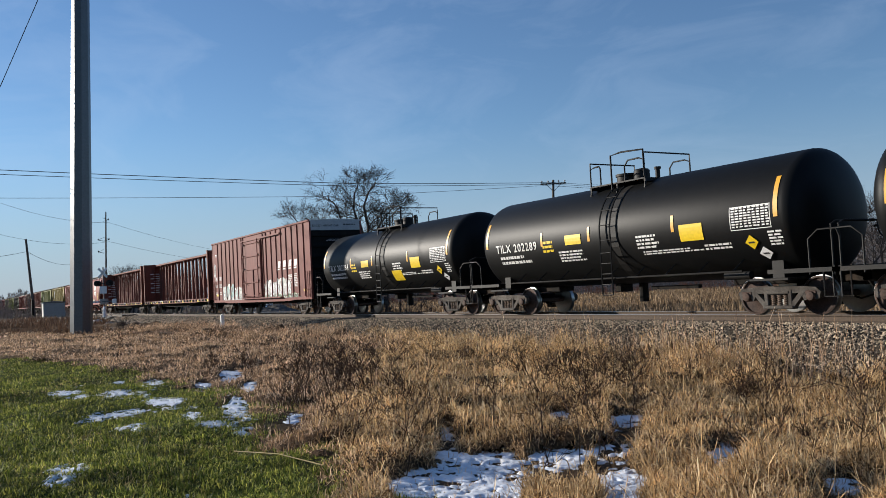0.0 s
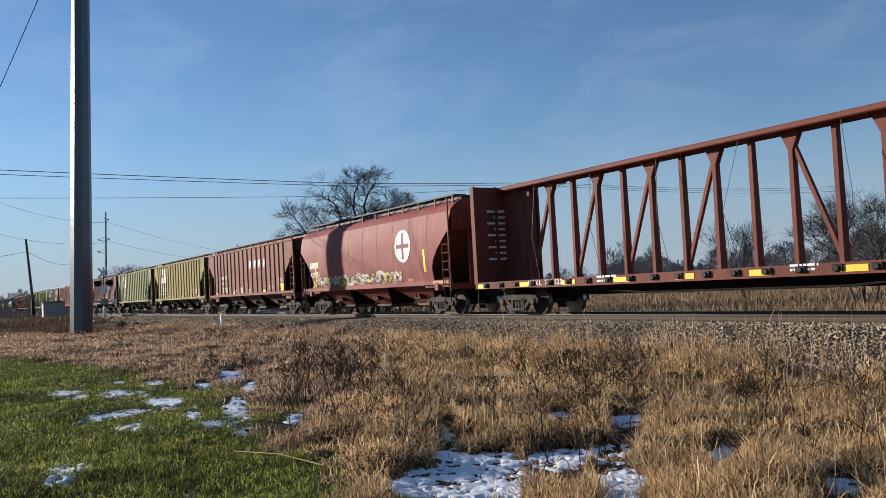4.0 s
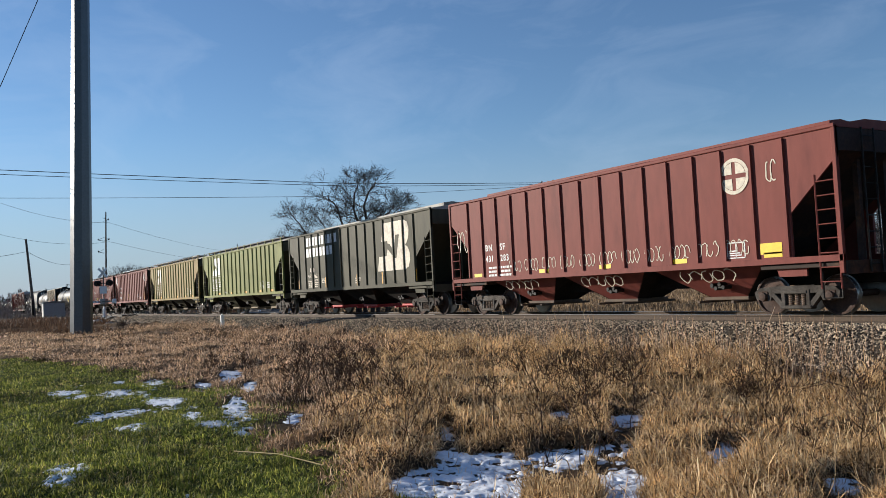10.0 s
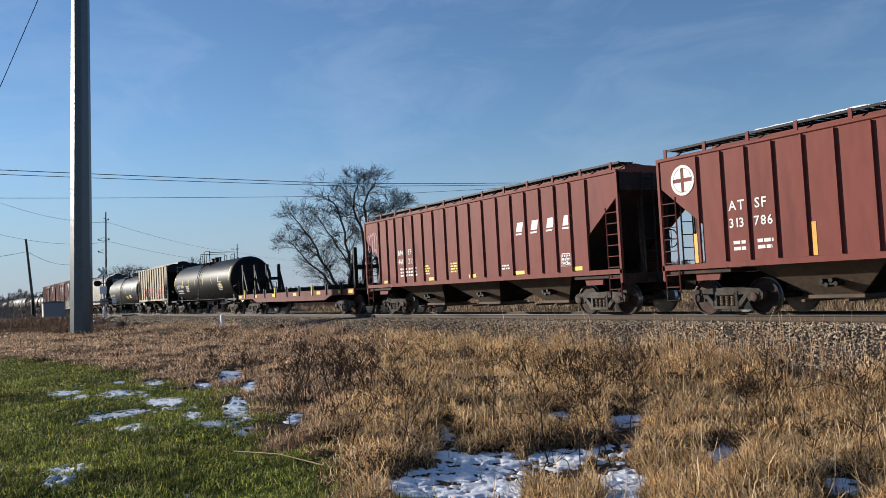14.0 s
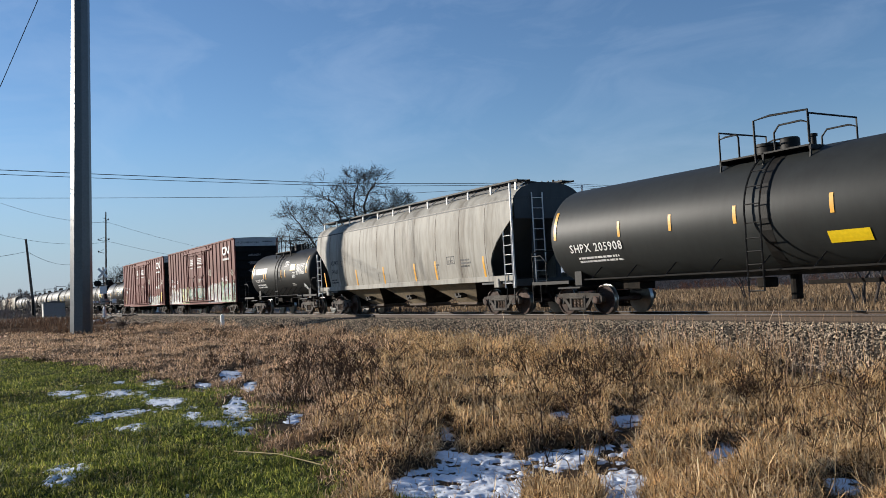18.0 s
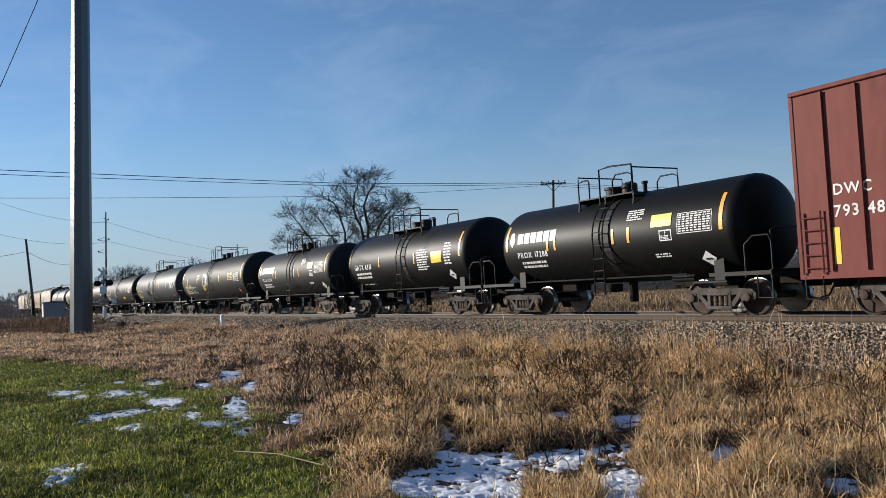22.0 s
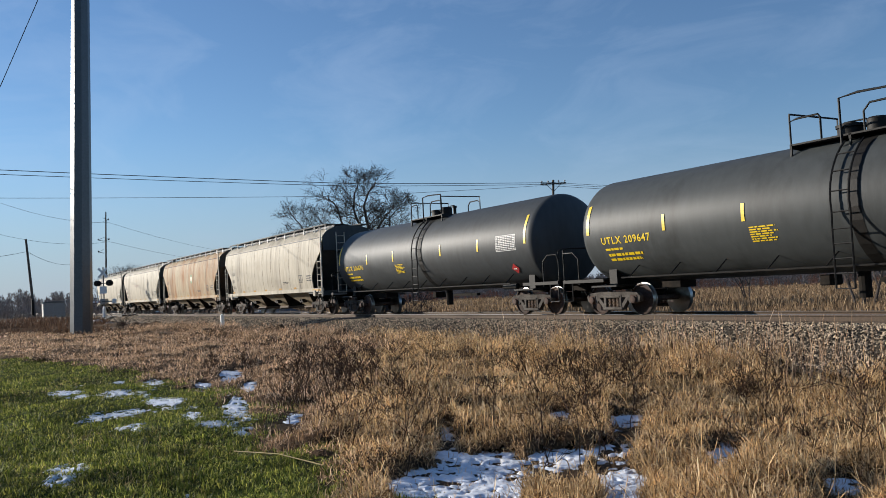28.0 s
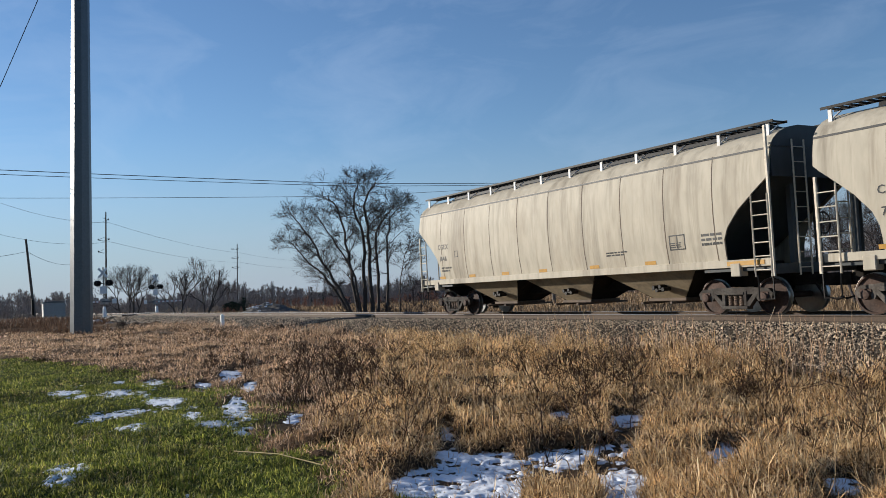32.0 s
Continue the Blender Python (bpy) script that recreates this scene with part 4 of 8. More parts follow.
    rib = Shape().prism_x([(-0.065, 0), (-0.065, 1), (0, 1), (0, 0)], -0.03, 0.03)
    h = zt - zb - 0.07
    rm = Shape().add([(p[0], p[1], p[2] * h) for p in rib.v], rib.f).mesh("rib", M[spec.get("rib", spec.get("trim", col))])
    x0 = e - inset - 0.05
    at = spec.get("rib_at") or ([-x0 + 2 * x0 * i / (n - 1) for i in range(n)] if "ribs" in spec else [k * x for k in (-1, 1) for x in (0.43, 1.30, 2.20, 3.05, 3.85, 4.65, 5.42, 6.15, 6.92)])
    for x in at:
        part("rib", rm, col, car, m=pose(x, -w - 0.025, zb + 0.02))
    s = Shape()
    for x in at:
        s.box(x - 0.035, x + 0.035, w + 0.03, w + 0.13, zb + 0.02, zt - 0.05)
    part("far_ribbing", s, col, car)
    if spec.get("walk", True):
        roof_walk(car, e - 0.1, zt + 0.30, 1.15, "black", 13, spec.get("trim", col), w, zt)
    else:
        for x in (-4.2, -1.4, 1.4, 4.2):
            s = Shape().box(x - 0.4, x + 0.4, -0.9, 0.1, zt + 0.12, zt + 0.21, 0.02)
            part("hatch", s, "black", car)
    add_truck(car, -e + 1.62)
    add_truck(car, e - 1.62)
    end_gear(car, e, col)
    brake_wheel(car, e - 0.15, 0.55, 2.2)
    face = Face(lambda x, z: w + 0.03)
    reflectors(car, face, [-x0 + 2 * x0 * (i + 0.5) / (n - 1) for i in spec.get("refl", (0, 4, 7, 10, 13))], zb + 0.09, 0.5, 0.12, spec.get("refl_mat", "yel"), spec.get("refl_v", False))
    return car, face, e, x0, n


def round_hopper(spec, L):
    """A smooth, round-sided covered hopper with white walkway brackets."""
    col = spec["col"]
    car = thing("covered_hopper_car", spec["label"], "freight car", group="cars of the freight train")
    e, zt, zb = L / 2, 4.02, 1.36
    prof = [(1.50, zb), (1.585, 1.9), (1.62, 2.6), (1.61, 3.2), (1.56, 3.7), (1.49, zt), (1.36, 4.20), (1.15, 4.36), (0.8, 4.50), (0.4, 4.57)]
    full = [(-y, z) for y, z in prof] + [(y, z) for y, z in prof[::-1]]

    def depth(x, z):
        ys, zs = [p[0] for p in prof], [p[1] for p in prof]
        return float(np.interp(z, zs, ys))

    # the shell, cut back in a curve at both ends
    s = Shape()
    nx = 60

    def half_length(z):
        if z > 3.35:
            return e
        t = (3.35 - z) / (3.35 - 1.36)
        return e - 1.45 * math.sin(min(1.0, t * 1.25) * math.pi / 2) ** 1.1

    zs = [zb, 1.6, 1.9, 2.2, 2.6, 3.0, 3.2, 3.35, 3.6, 3.8, zt]
    for side in (-1, 1):
        rows = [[(-half_length(z) + 2 * half_length(z) * i / nx, side * depth(0, z), z) for i in range(nx + 1)] for z in zs]
        vs = [p for r in rows for p in r]
        fs = [(a * (nx + 1) + i, a * (nx + 1) + i + 1, (a + 1) * (nx + 1) + i + 1, (a + 1) * (nx + 1) + i) for a in range(len(zs) - 1) for i in range(nx)]
        sh = Shape().add(vs, fs if side < 0 else [f[::-1] for f in fs])
        inner = Shape().add([(x, y * 0.97, z) for x, y, z in vs], fs if side > 0 else [f[::-1] for f in fs])
        sh.add(inner.v, inner.f)
        part("side_sheet", sh, col, car, smooth=True)
        part("side_sill", Shape().box(-e + 0.1, e - 0.1, side * 1.52 - 0.05, side * 1.52 + 0.05, zb - 0.16, zb + 0.03, 0.01), spec.get("sill", col), car)
    top = [p for p in full if p[1] >= zt - 0.01]
    part("roof", Shape().prism_x(top, -e, e), col, car, smooth=True)
    if spec.get("line", True):
        part("eave_line", Shape().box(-e, e, -1.512, -1.47, zt - 0.07, zt - 0.02), spec.get("line_mat", "dark"), car)
    hatch = Shape().prism_x([(-0.42, 4.55), (-0.38, 4.70), (0, 4.74), (0.38, 4.70), (0.42, 4.55)], -e + 0.9, e - 0.9)
    part("hatch_cover", hatch, "black", car)
    for k in (-1, 1):
        s = Shape()
        p = [(k * (e - 0.05), 3.3), (k * (e - 0.01), 3.3), (k * (e - 0.01), 4.1), (k * (e - 0.05), 4.1)]
        s.prism(p if k > 0 else p[::-1], -1.47, 1.47)
        g = [q for q in top]
        s.prism_x([(y * 0.99, z) for y, z in g], k * (e - 0.03), k * (e + 0.005))
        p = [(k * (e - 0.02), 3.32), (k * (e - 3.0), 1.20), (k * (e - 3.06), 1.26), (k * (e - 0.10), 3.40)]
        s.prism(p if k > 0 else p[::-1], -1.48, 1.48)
        # slope colour darker than col: shade of the recessed end painted in
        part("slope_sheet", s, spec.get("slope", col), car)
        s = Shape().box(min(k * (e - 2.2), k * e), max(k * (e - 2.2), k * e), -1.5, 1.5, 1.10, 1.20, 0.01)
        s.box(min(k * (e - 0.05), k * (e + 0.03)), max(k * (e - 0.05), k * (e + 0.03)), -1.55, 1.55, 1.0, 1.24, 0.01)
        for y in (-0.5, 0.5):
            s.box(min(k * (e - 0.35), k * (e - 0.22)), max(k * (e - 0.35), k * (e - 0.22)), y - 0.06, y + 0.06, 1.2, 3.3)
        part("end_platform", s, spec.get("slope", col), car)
        for y in (-1.60, 1.60):
            part("corner_post", Shape().box(min(k * (e - 0.07), k * (e + 0.0)), max(k * (e - 0.07), k * (e + 0.0)), y - 0.03, y + 0.03, 0.95, 4.50 if k > 0 else 3.1, 0.008), spec.get("trim", col), car)
        x = k * (e - 0.07)
        part("side_ladder", ladder([(x - k * 0.46, -1.63, 0.95), (x - k * 0.46, -1.63, 2.9)], (k * 0.46, 0, 0), 6), spec.get("trim", col), car)
        part("end_ladder", ladder([(k * (e + 0.05), -0.75, 0.95), (k * (e + 0.05), -0.75, 4.2)], (0, 0.45, 0), 9), spec.get("trim", col), car)
        part("stirrup_step", Shape().path([(x, -1.6, 1.0), (x, -1.6, 0.42), (x - k * 0.42, -1.6, 0.42), (x - k * 0.42, -1.6, 1.0)], 0.02, 5), "black", car)
        part("jacking_pad", Shape().box(min(k * (e - 1.30), k * (e - 1.0)), max(k * (e - 1.30), k * (e - 1.0)), -1.60, -1.30, 0.98, 1.30, 0.02), col, car)
    part("centre_sill", Shape().box(-e, e, -0.33, 0.33, 0.70, 1.08, 0.02), "under", car)
    part("hopper_floor", Shape().box(-e + 2.0, e - 2.0, -1.40, 1.40, 1.22, 1.34), "under", car)
    bays(car, (-3.95, 0.0, 3.95), spec.get("bay", "baytan"), 1.30)
    seams = spec.get("seams", 9)
    for i in range(seams):
        x = -e + 1.7 + (2 * e - 3.4) * i / (seams - 1)
        s = Shape()
        pts = [depth(0, z) + 0.004 for z in zs]
        vs = [(x + dx, -y, z) for dx in (-0.012, 0.012) for y, z in zip(pts, zs)]
        k = len(zs)
        s.add(vs, [(j, j + 1, k + j + 1, k + j) for j in range(k - 1)])
        part("weld_seam", s, "bay", car)
    roof_walk(car, e - 0.05, 4.66, 0.98, "black", 12, spec.get("post", "white"), 1.20, 4.40)
    add_truck(car, -e + 1.62)
    add_truck(car, e - 1.62)
    end_gear(car, e, col)
    brake_wheel(car, e - 0.15, 0.55, 2.2)
    face = Face(depth)
    sill = Face(lambda x, z: 1.575)
    if spec.get("refl", True):
        reflectors(car, face, [-e + 1.55, -4.7, -2.6, -0.5, 2.0, 4.3], 1.46, 0.42, 0.10, "dullorange")
        reflectors(car, sill, [e - 0.85], 1.30, 1.1, 0.11, "dullorange")
    return car, face, e


def two_bay(spec, L):
    """A short, rust-streaked two-bay hopper with heavy ribs."""
    car, face, e, x0, n = hopper(dict(spec, ribs=11, inset=1.05, refl=()), L)
    return car, face, e


# ---- tank cars ----


def tank(spec, L):
    """A tank car: shell with domed heads, platform, ladder, hand rails and end gear."""
    col = spec["col"]
    r, zc = spec.get("r", 1.50), spec.get("zc", 2.52)
    car = thing("tank_car", spec["label"], "tank car", group="cars of the freight train")
    e, h = L / 2, spec.get("head", 0.62)
    prof = []
    for i in range(11):
        a = math.pi / 2 * i / 10
        prof.append((-e + h - h * math.cos(a), max(0.02, r * math.sin(a) ** 0.9)))
    prof += [(-x, q) for x, q in prof[::-1]]
    part("tank_shell", Shape().lathe(prof, "x", 56, (0, 0, zc)), col, car, smooth=True)
    top = zc + r
    px = spec.get("dome", 0.0)
    # platform and railing
    w = spec.get("plat", 1.30)
    d = Shape()
    d.box(px - w, px + w, -0.95, -0.30, top - 0.08, top - 0.04)
    d.box(px - w, px + w, 0.30, 0.95, top - 0.08, top - 0.04)
    for x in (px - w, px, px + w):
        d.box(x - 0.03, x + 0.03, -0.95, 0.95, top - 0.16, top - 0.05)
        for y in (-0.9, 0.9):
            d.tube((x, y, top - 0.1), (x, y * 1.05, zc + math.sqrt(max(0, r * r - (y * 1.05) ** 2)) - 0.02), 0.03, 5)
    part("platform", d, "black", car)
    g = Shape()
    hz = top + 0.66
    for y in (-0.93, 0.93):
        g.path([(px - w, y, top - 0.06), (px - w, y, hz - 0.16), (px - w + 0.2, y, hz - 0.12), (px - 0.75, y, hz - 0.12), (px - 0.7, y, hz - 0.2), (px - 0.7, y, top - 0.05)], 0.024, 6)
        g.path([(px + 0.35, y, top - 0.06), (px + 0.35, y, hz - 0.28), (px + 0.5, y, hz - 0.12), (px + w - 0.2, y, hz - 0.12), (px + w, y, hz - 0.2), (px + w, y, top - 0.05)], 0.024, 6)
    for x in (px - w, px + w):
        g.path([(x, -0.93, hz - 0.2), (x, -0.93, hz + 0.02), (x, 0.93, hz + 0.02), (x, 0.93, hz - 0.2)], 0.024, 6)
    g.path([(px - 0.2, -0.95, top - 0.3), (px - 0.2, -0.95, hz + 0.12), (px + 0.25, -0.95, hz + 0.16), (px + w, -0.95, hz + 0.1), (px + w, -0.95, top)], 0.028, 6)
    part("railing", g, "black", car)
    v = Shape().lathe([(top - 0.12, 0.30), (top + 0.22, 0.30), (top + 0.23, 0.34), (top + 0.30, 0.34), (top + 0.31, 0.05)], "z", 18, (px - 0.55, 0, 0))
    part("manway", v, spec.get("dome_mat", "black"), car, smooth=True)
    v = Shape().lathe([(top - 0.12, 0.24), (top + 0.32, 0.24), (top + 0.36, 0.20), (top + 0.37, 0.03)], "z", 16, (px + 0.1, 0, 0))
    part("valve_housing", v, spec.get("dome_mat", "black"), car, smooth=True)
    v = Shape().lathe([(top - 0.1, 0.07), (top + 0.26, 0.07), (top + 0.27, 0.10), (top + 0.34, 0.10), (top + 0.35, 0.02)], "z", 10, (px + 0.75, 0, 0))
    part("relief_valve", v, "black", car, smooth=True)
    # ladder that follows the shell
    s = Shape()
    lx = px + 0.12
    arc = []
    for i in range(9):
        a = radians(-8 + 62 * i / 8)
        arc.append((-(r + 0.12) * math.cos(a), zc + (r + 0.12) * math.sin(a)))
    arc = [(-r - 0.12, 0.62), (-r - 0.12, zc - 0.6)] + arc
    for dx in (-0.22, 0.22):
        s.path([(lx + dx, y, z) for y, z in arc], 0.024, 5)
    dense = []
    for (y0, z0), (y1, z1) in zip(arc, arc[1:]):
        k = max(1, round(math.hypot(y1 - y0, z1 - z0) / 0.34))
        dense += [(y0 + (y1 - y0) * i / k, z0 + (z1 - z0) * i / k) for i in range(k)]
    acc, last = [], None
    for p in dense:
        if last is None or math.hypot(p[0] - last[0], p[1] - last[1]) > 0.28:
            acc.append(p)
            last = p
    for y, z in acc:
        s.tube((lx - 0.22, y, z), (lx + 0.22, y, z), 0.016, 5)
    part("shell_ladder", s, "black", car)
    pad = Shape()
    k0 = 14
    vs = []
    for i in range(k0 + 1):
        a = radians(-70 + 150 * i / k0)
        for dx in (0.10, 0.40):
            vs.append((lx + dx, -(r + 0.010) * math.cos(a), zc + (r + 0.010) * math.sin(a)))
    pad.add(vs, [(2 * i, 2 * i + 1, 2 * i + 3, 2 * i + 2) for i in range(k0)])
    part("wear_plate", pad, "black", car)
    # running rail along the side with struts, saddles and stub sills
    s = Shape()
    for y in (-1.42, 1.42):
        s.tube((-e + 1.9, y, 1.10), (e - 1.9, y, 1.10), 0.026, 6)
        for i in range(9):
            x = -e + 2.2 + (2 * e - 4.4) * i / 8
            zz = zc - math.sqrt(max(0.0, r * r - 1.1 * 1.1))
            s.tube((x, y, 1.10), (x + 0.15, y * 0.80, zz + 0.03), 0.018, 5)
    part("side_handrail", s, "black", car)
    for k in (-1, 1):
        s = Shape()
        s.box(min(k * (e - 3.1), k * (e + 0.75)), max(k * (e - 3.1), k * (e + 0.75)), -0.32, 0.32, 0.74, 1.06, 0.02)
        part("stub_sill", s, "under", car)
        xb = k * (e - 1.15)
        s = Shape()
        ys = [-1.05 + 2.1 * i / 12 for i in range(13)]
        poly = [(y, zc - math.sqrt(max(0.05, (r - 0.02) ** 2 - y * y)) if abs(y) < r - 0.05 else zc - 0.5) for y in ys]
        poly = [(-1.05, 0.86)] + poly + [(1.05, 0.86), (0.4, 0.78), (-0.4, 0.78)]
        s.prism_x(poly, xb - 0.16, xb + 0.16)
        s.box(xb - 0.55, xb + 0.55, -1.45, 1.45, 0.84, 0.90, 0.01)
        part("saddle", s, "black", car)
        s = Shape()
        xe = k * (e + 0.72)
        s.box(min(xe, xe - k * 0.9), max(xe, xe - k * 0.9), -1.42, 1.42, 1.06, 1.10)
        s.box(min(xe, xe - k * 0.05), max(xe, xe - k * 0.05), -1.42, 1.42, 0.92, 1.12)
        for y in (-1.42, 1.42):
            s.box(min(xe, xb), max(xe, xb), y - 0.03, y + 0.03, 1.0, 1.10)
        part("end_platform", s, "black", car)
        s = Shape()
        s.path([(xe, -1.38, 1.08), (xe, -1.38, 2.05), (xe, -1.2, 2.12), (xe, 1.2, 2.12), (xe, 1.38, 2.05), (xe, 1.38, 1.08)], 0.022, 6)
        s.path([(xe - k * 0.75, -1.42, 0.95), (xe - k * 0.75, -1.42, 1.75), (xe - k * 0.5, -1.42, 1.95), (xe - k * 0.05, -1.42, 1.95), (xe, -1.40, 1.8)], 0.022, 6)
        s.path([(xe, -1.42, 1.05), (xe, -1.42, 0.45), (xe - k * 0.42, -1.42, 0.45), (xe - k * 0.42, -1.42, 1.05)], 0.022, 6)
        part("end_handrail", s, spec.get("rail_mat", "black"), car)
        add_truck(car, xb)
        part("coupler", COUPLER, "under", car, m=pose(k * (e + 0.55), 0, 0, 0, 0, 0 if k > 0 else 180))
    brake_wheel(car, e + 0.62, 0.5, 2.0)
    s = Shape().lathe([(0.55, 0.03), (0.58, 0.10), (1.35, 0.10), (1.38, 0.03)], "x", 14, (e - 3.2, -1.15, 1.0))
    part("air_reservoir", s, "black", car, smooth=True)
    s = Shape().box(-1.0, -0.7, -0.25, 0.25, 0.66, 0.92, 0.03)
    s.lathe([(0.35, 0.14), (zc - r + 0.05, 0.14)], "z", 12, (0.0, 0, 0))
    s.box(0.4, 2.2, -0.08, 0.08, 0.70, 0.80)
    part("bottom_outlet", s, "under", car)
    face = Face(tank=(zc, r))
    st = spec.get("stripe", "orange")
    for x, hh in ((-e + h + 0.1, 0.9), (e - h - 0.15, 1.0)):
        s = Shape()
        face.rect(s, x - 0.06, x + 0.06, zc - 0.1, zc - 0.1 + hh, 0.012)
        part("end_stripe", s, st, car)
    for x in spec.get("marks", (-0.275, -0.12, 0.12, 0.28)):
        s = Shape()
        face.rect(s, x * L - 0.05, x * L + 0.05, zc - 0.20, zc + 0.24, 0.012)
        part("reflector", s, st, car)
    return car, face, e, zc, r


# ---- box cars, centre-beam flats and the stake flat ----


def boxcar(spec, L):
    col = spec["col"]
    car = thing("box_car", spec["label"], "freight car", group="cars of the freight train")
    e, w, zt, zb = L / 2, 1.47, spec.get("top", 5.08), 0.98
    for k in (-1, 1):
        part("side_sheet", Shape().box(-e, e, k * w - 0.03, k * w + 0.03, zb, zt - 0.05), col, car)
        part("top_chord", Shape().box(-e, e, k * (w + 0.02) - 0.07, k * (w + 0.02) + 0.07, zt - 0.08, zt + 0.02, 0.015), col, car)
        part("side_sill", Shape().prism([(-e, zb), (-e, 0.84), (-e + 2.6, 0.84), (-e + 3.4, 0.78), (e - 3.4, 0.78), (e - 2.6, 0.84), (e, 0.84), (e, zb)], k * w - 0.05, k * w + 0.045), col, car)
    part("roof", Shape().prism_x([(-w - 0.05, zt), (0, zt + 0.05), (w + 0.05, zt), (w, zt - 0.06), (-w, zt - 0.06)], -e - 0.02, e + 0.02), spec.get("roof", "whiteband"), car)
    for i in range(14):
        x = -e + 0.6 + (2 * e - 1.2) * i / 13
        part("roof_seam", Shape().prism_x([(-w, zt + 0.005), (0, zt + 0.055), (w, zt + 0.005), (w, zt + 0.035), (0, zt + 0.085), (-w, zt + 0.035)], x - 0.04, x + 0.04), spec.get("roof", "whiteband"), car)
    for k in (-1, 1):
        wall = part("end_wall", Shape().box(min(k * e, k * (e - 0.06)), max(k * e, k * (e - 0.06)), -w, w, 0.84, zt - 0.55), "endblack", car)
        for i in range(6):
            z = 1.25 + i * 0.57
            s = Shape().prism([(k * (e - 0.01), z), (k * (e + 0.06), z + 0.05), (k * (e + 0.06), z + 0.12), (k * (e - 0.01), z + 0.30)][::k], -w + 0.10, w - 0.10)
            part("end_rib", s, "endblack", wall)
        if k > 0:
            s = Shape()
            for z, n_ in ((3.95, 2), (3.45, 3), (2.95, 3)):
                for i in range(n_):
                    y = -0.5 - 0.1 * (i % 2)
                    while y < 0.25:
                        y2 = y + 0.05 + 0.06 * ((i * 7 + int(y * 90)) % 3)
                        s.box(e + 0.061, e + 0.064, y, y2, z - i * 0.07, z - i * 0.07 + 0.035)
                        y = y2 + 0.03
            tagged(part("small_print", s, "greymark", car), kind="stuff")
            words(car, EndFace(lambda x, z: e + 0.004), [("EXCESS HEIGHT CAR", -1.33, zt - 0.36, 0.145)], "dark", "band_lettering")
            q = Shape()
            EndFace(lambda x, z: e + 0.004).bars(q, 0.45, zt - 0.22, 0.75, 0.12, 1)
            tagged(part("small_print", q, "dark", car), kind="stuff")
        part("height_band", Shape().box(min(k * (e + 0.005), k * (e - 0.06)), max(k * (e + 0.005), k * (e - 0.06)), -w, w, zt - 0.55, zt - 0.03), "whiteband", car)
        for y in (-w, w):
            part("corner_post", Shape().box(min(k * (e + 0.02), k * (e - 0.09)), max(k * (e + 0.02), k * (e - 0.09)), y - 0.045, y + 0.045, 0.84, zt - 0.06, 0.01), col, car)
        x = k * (e - 0.12)
        part("side_ladder", ladder([(x - k * 0.5, -w - 0.09, 0.95), (x - k * 0.5, -w - 0.09, 2.35)], (k * 0.5, 0, 0), 5), col, car)
        part("end_ladder", ladder([(k * (e + 0.12), -w + 0.15, 0.9), (k * (e + 0.12), -w + 0.15, 2.35)], (0, 0.45, 0), 5), "black", car)
        part("stirrup_step", Shape().path([(x, -w - 0.04, 0.9), (x, -w - 0.04, 0.4), (x - k * 0.45, -w - 0.04, 0.4), (x - k * 0.45, -w - 0.04, 0.9)], 0.02, 5), "black", car)
        add_truck(car, k * (e - 2.15))
    part("centre_sill", Shape().box(-e, e, -0.33, 0.33, 0.62, 0.95, 0.02), "under", car)
    part("floor", Shape().box(-e + 0.06, e - 0.06, -w + 0.03, w - 0.03, 0.93, 0.98), "under", car)
    end_gear(car, e + 0.25, col)
    brake_wheel(car, e + 0.25, 0.7, 2.6)
    d0, d1 = spec.get("doors", (-2.4, 2.4))
    n = 10
    posts = spec.get("ribs") or [-e + 0.15 + (d0 - 0.2 + e - 0.15) * i / (n - 2) for i in range(n - 1)] + [d1 + 0.2 + (e - 0.15 - d1 - 0.2) * i / (n - 2) for i in range(n - 1)]
    rib = Shape().prism_x([(-0.06, 0), (-0.06, 1), (0, 1), (0, 0)], -0.035, 0.035)
    h = zt - zb - 0.14
    rm = Shape().add([(p[0], p[1], p[2] * h) for p in rib.v], rib.f).mesh("rib", M[col])
    for x in posts:
        part("rib", rm, col, car, m=pose(x, -w - 0.026, zb + 0.03))
    s = Shape()
    for x in posts:
        s.box(x - 0.03, x + 0.03, w + 0.03, w + 0.1, zb + 0.03, zt - 0.1)
    part("far_ribbing", s, col, car)
    mids = [d0, (d0 + d1) / 2, d1] if spec.get("double") else [d0, d1]
    for a, b in zip(mids, mids[1:]):
        s = Shape().box(a + 0.03, b - 0.03, -w - 0.13, -w - 0.06, zb + 0.12, zt - 0.42, 0.015)
        dr = part("sliding_door", s, col, car)
        for i in range(5):
            z = zb + 0.22 + i * (zt - zb - 0.78) / 4
            part("door_rib", Shape().box(a + 0.06, b - 0.06, -w - 0.185, -w - 0.12, z - 0.035, z + 0.035, 0.01), col, dr)
        for x in (a + 0.08, (a + b) / 2 + 0.25, b - 0.08):
            hi = zt - 0.5 if x != (a + b) / 2 + 0.25 else zb + 0.22 + 2 * (zt - zb - 0.78) / 4
            part("door_post", Shape().box(x - 0.04, x + 0.04, -w - 0.19, -w - 0.12, zb + 0.14, hi, 0.01), col, dr)
        for x in (a + 0.42, b - 0.42):
            q = Shape().tube((x, -w - 0.23, zb + 0.05), (x, -w - 0.23, zt - 0.36), 0.028, 6)
            for z in (1.3, 2.1, 2.9, 3.7, 4.4):
                q.box(x - 0.05, x + 0.05, -w - 0.255, -w - 0.16, z - 0.035, z + 0.035)
            rod = part("lock_rod", q, col, dr)
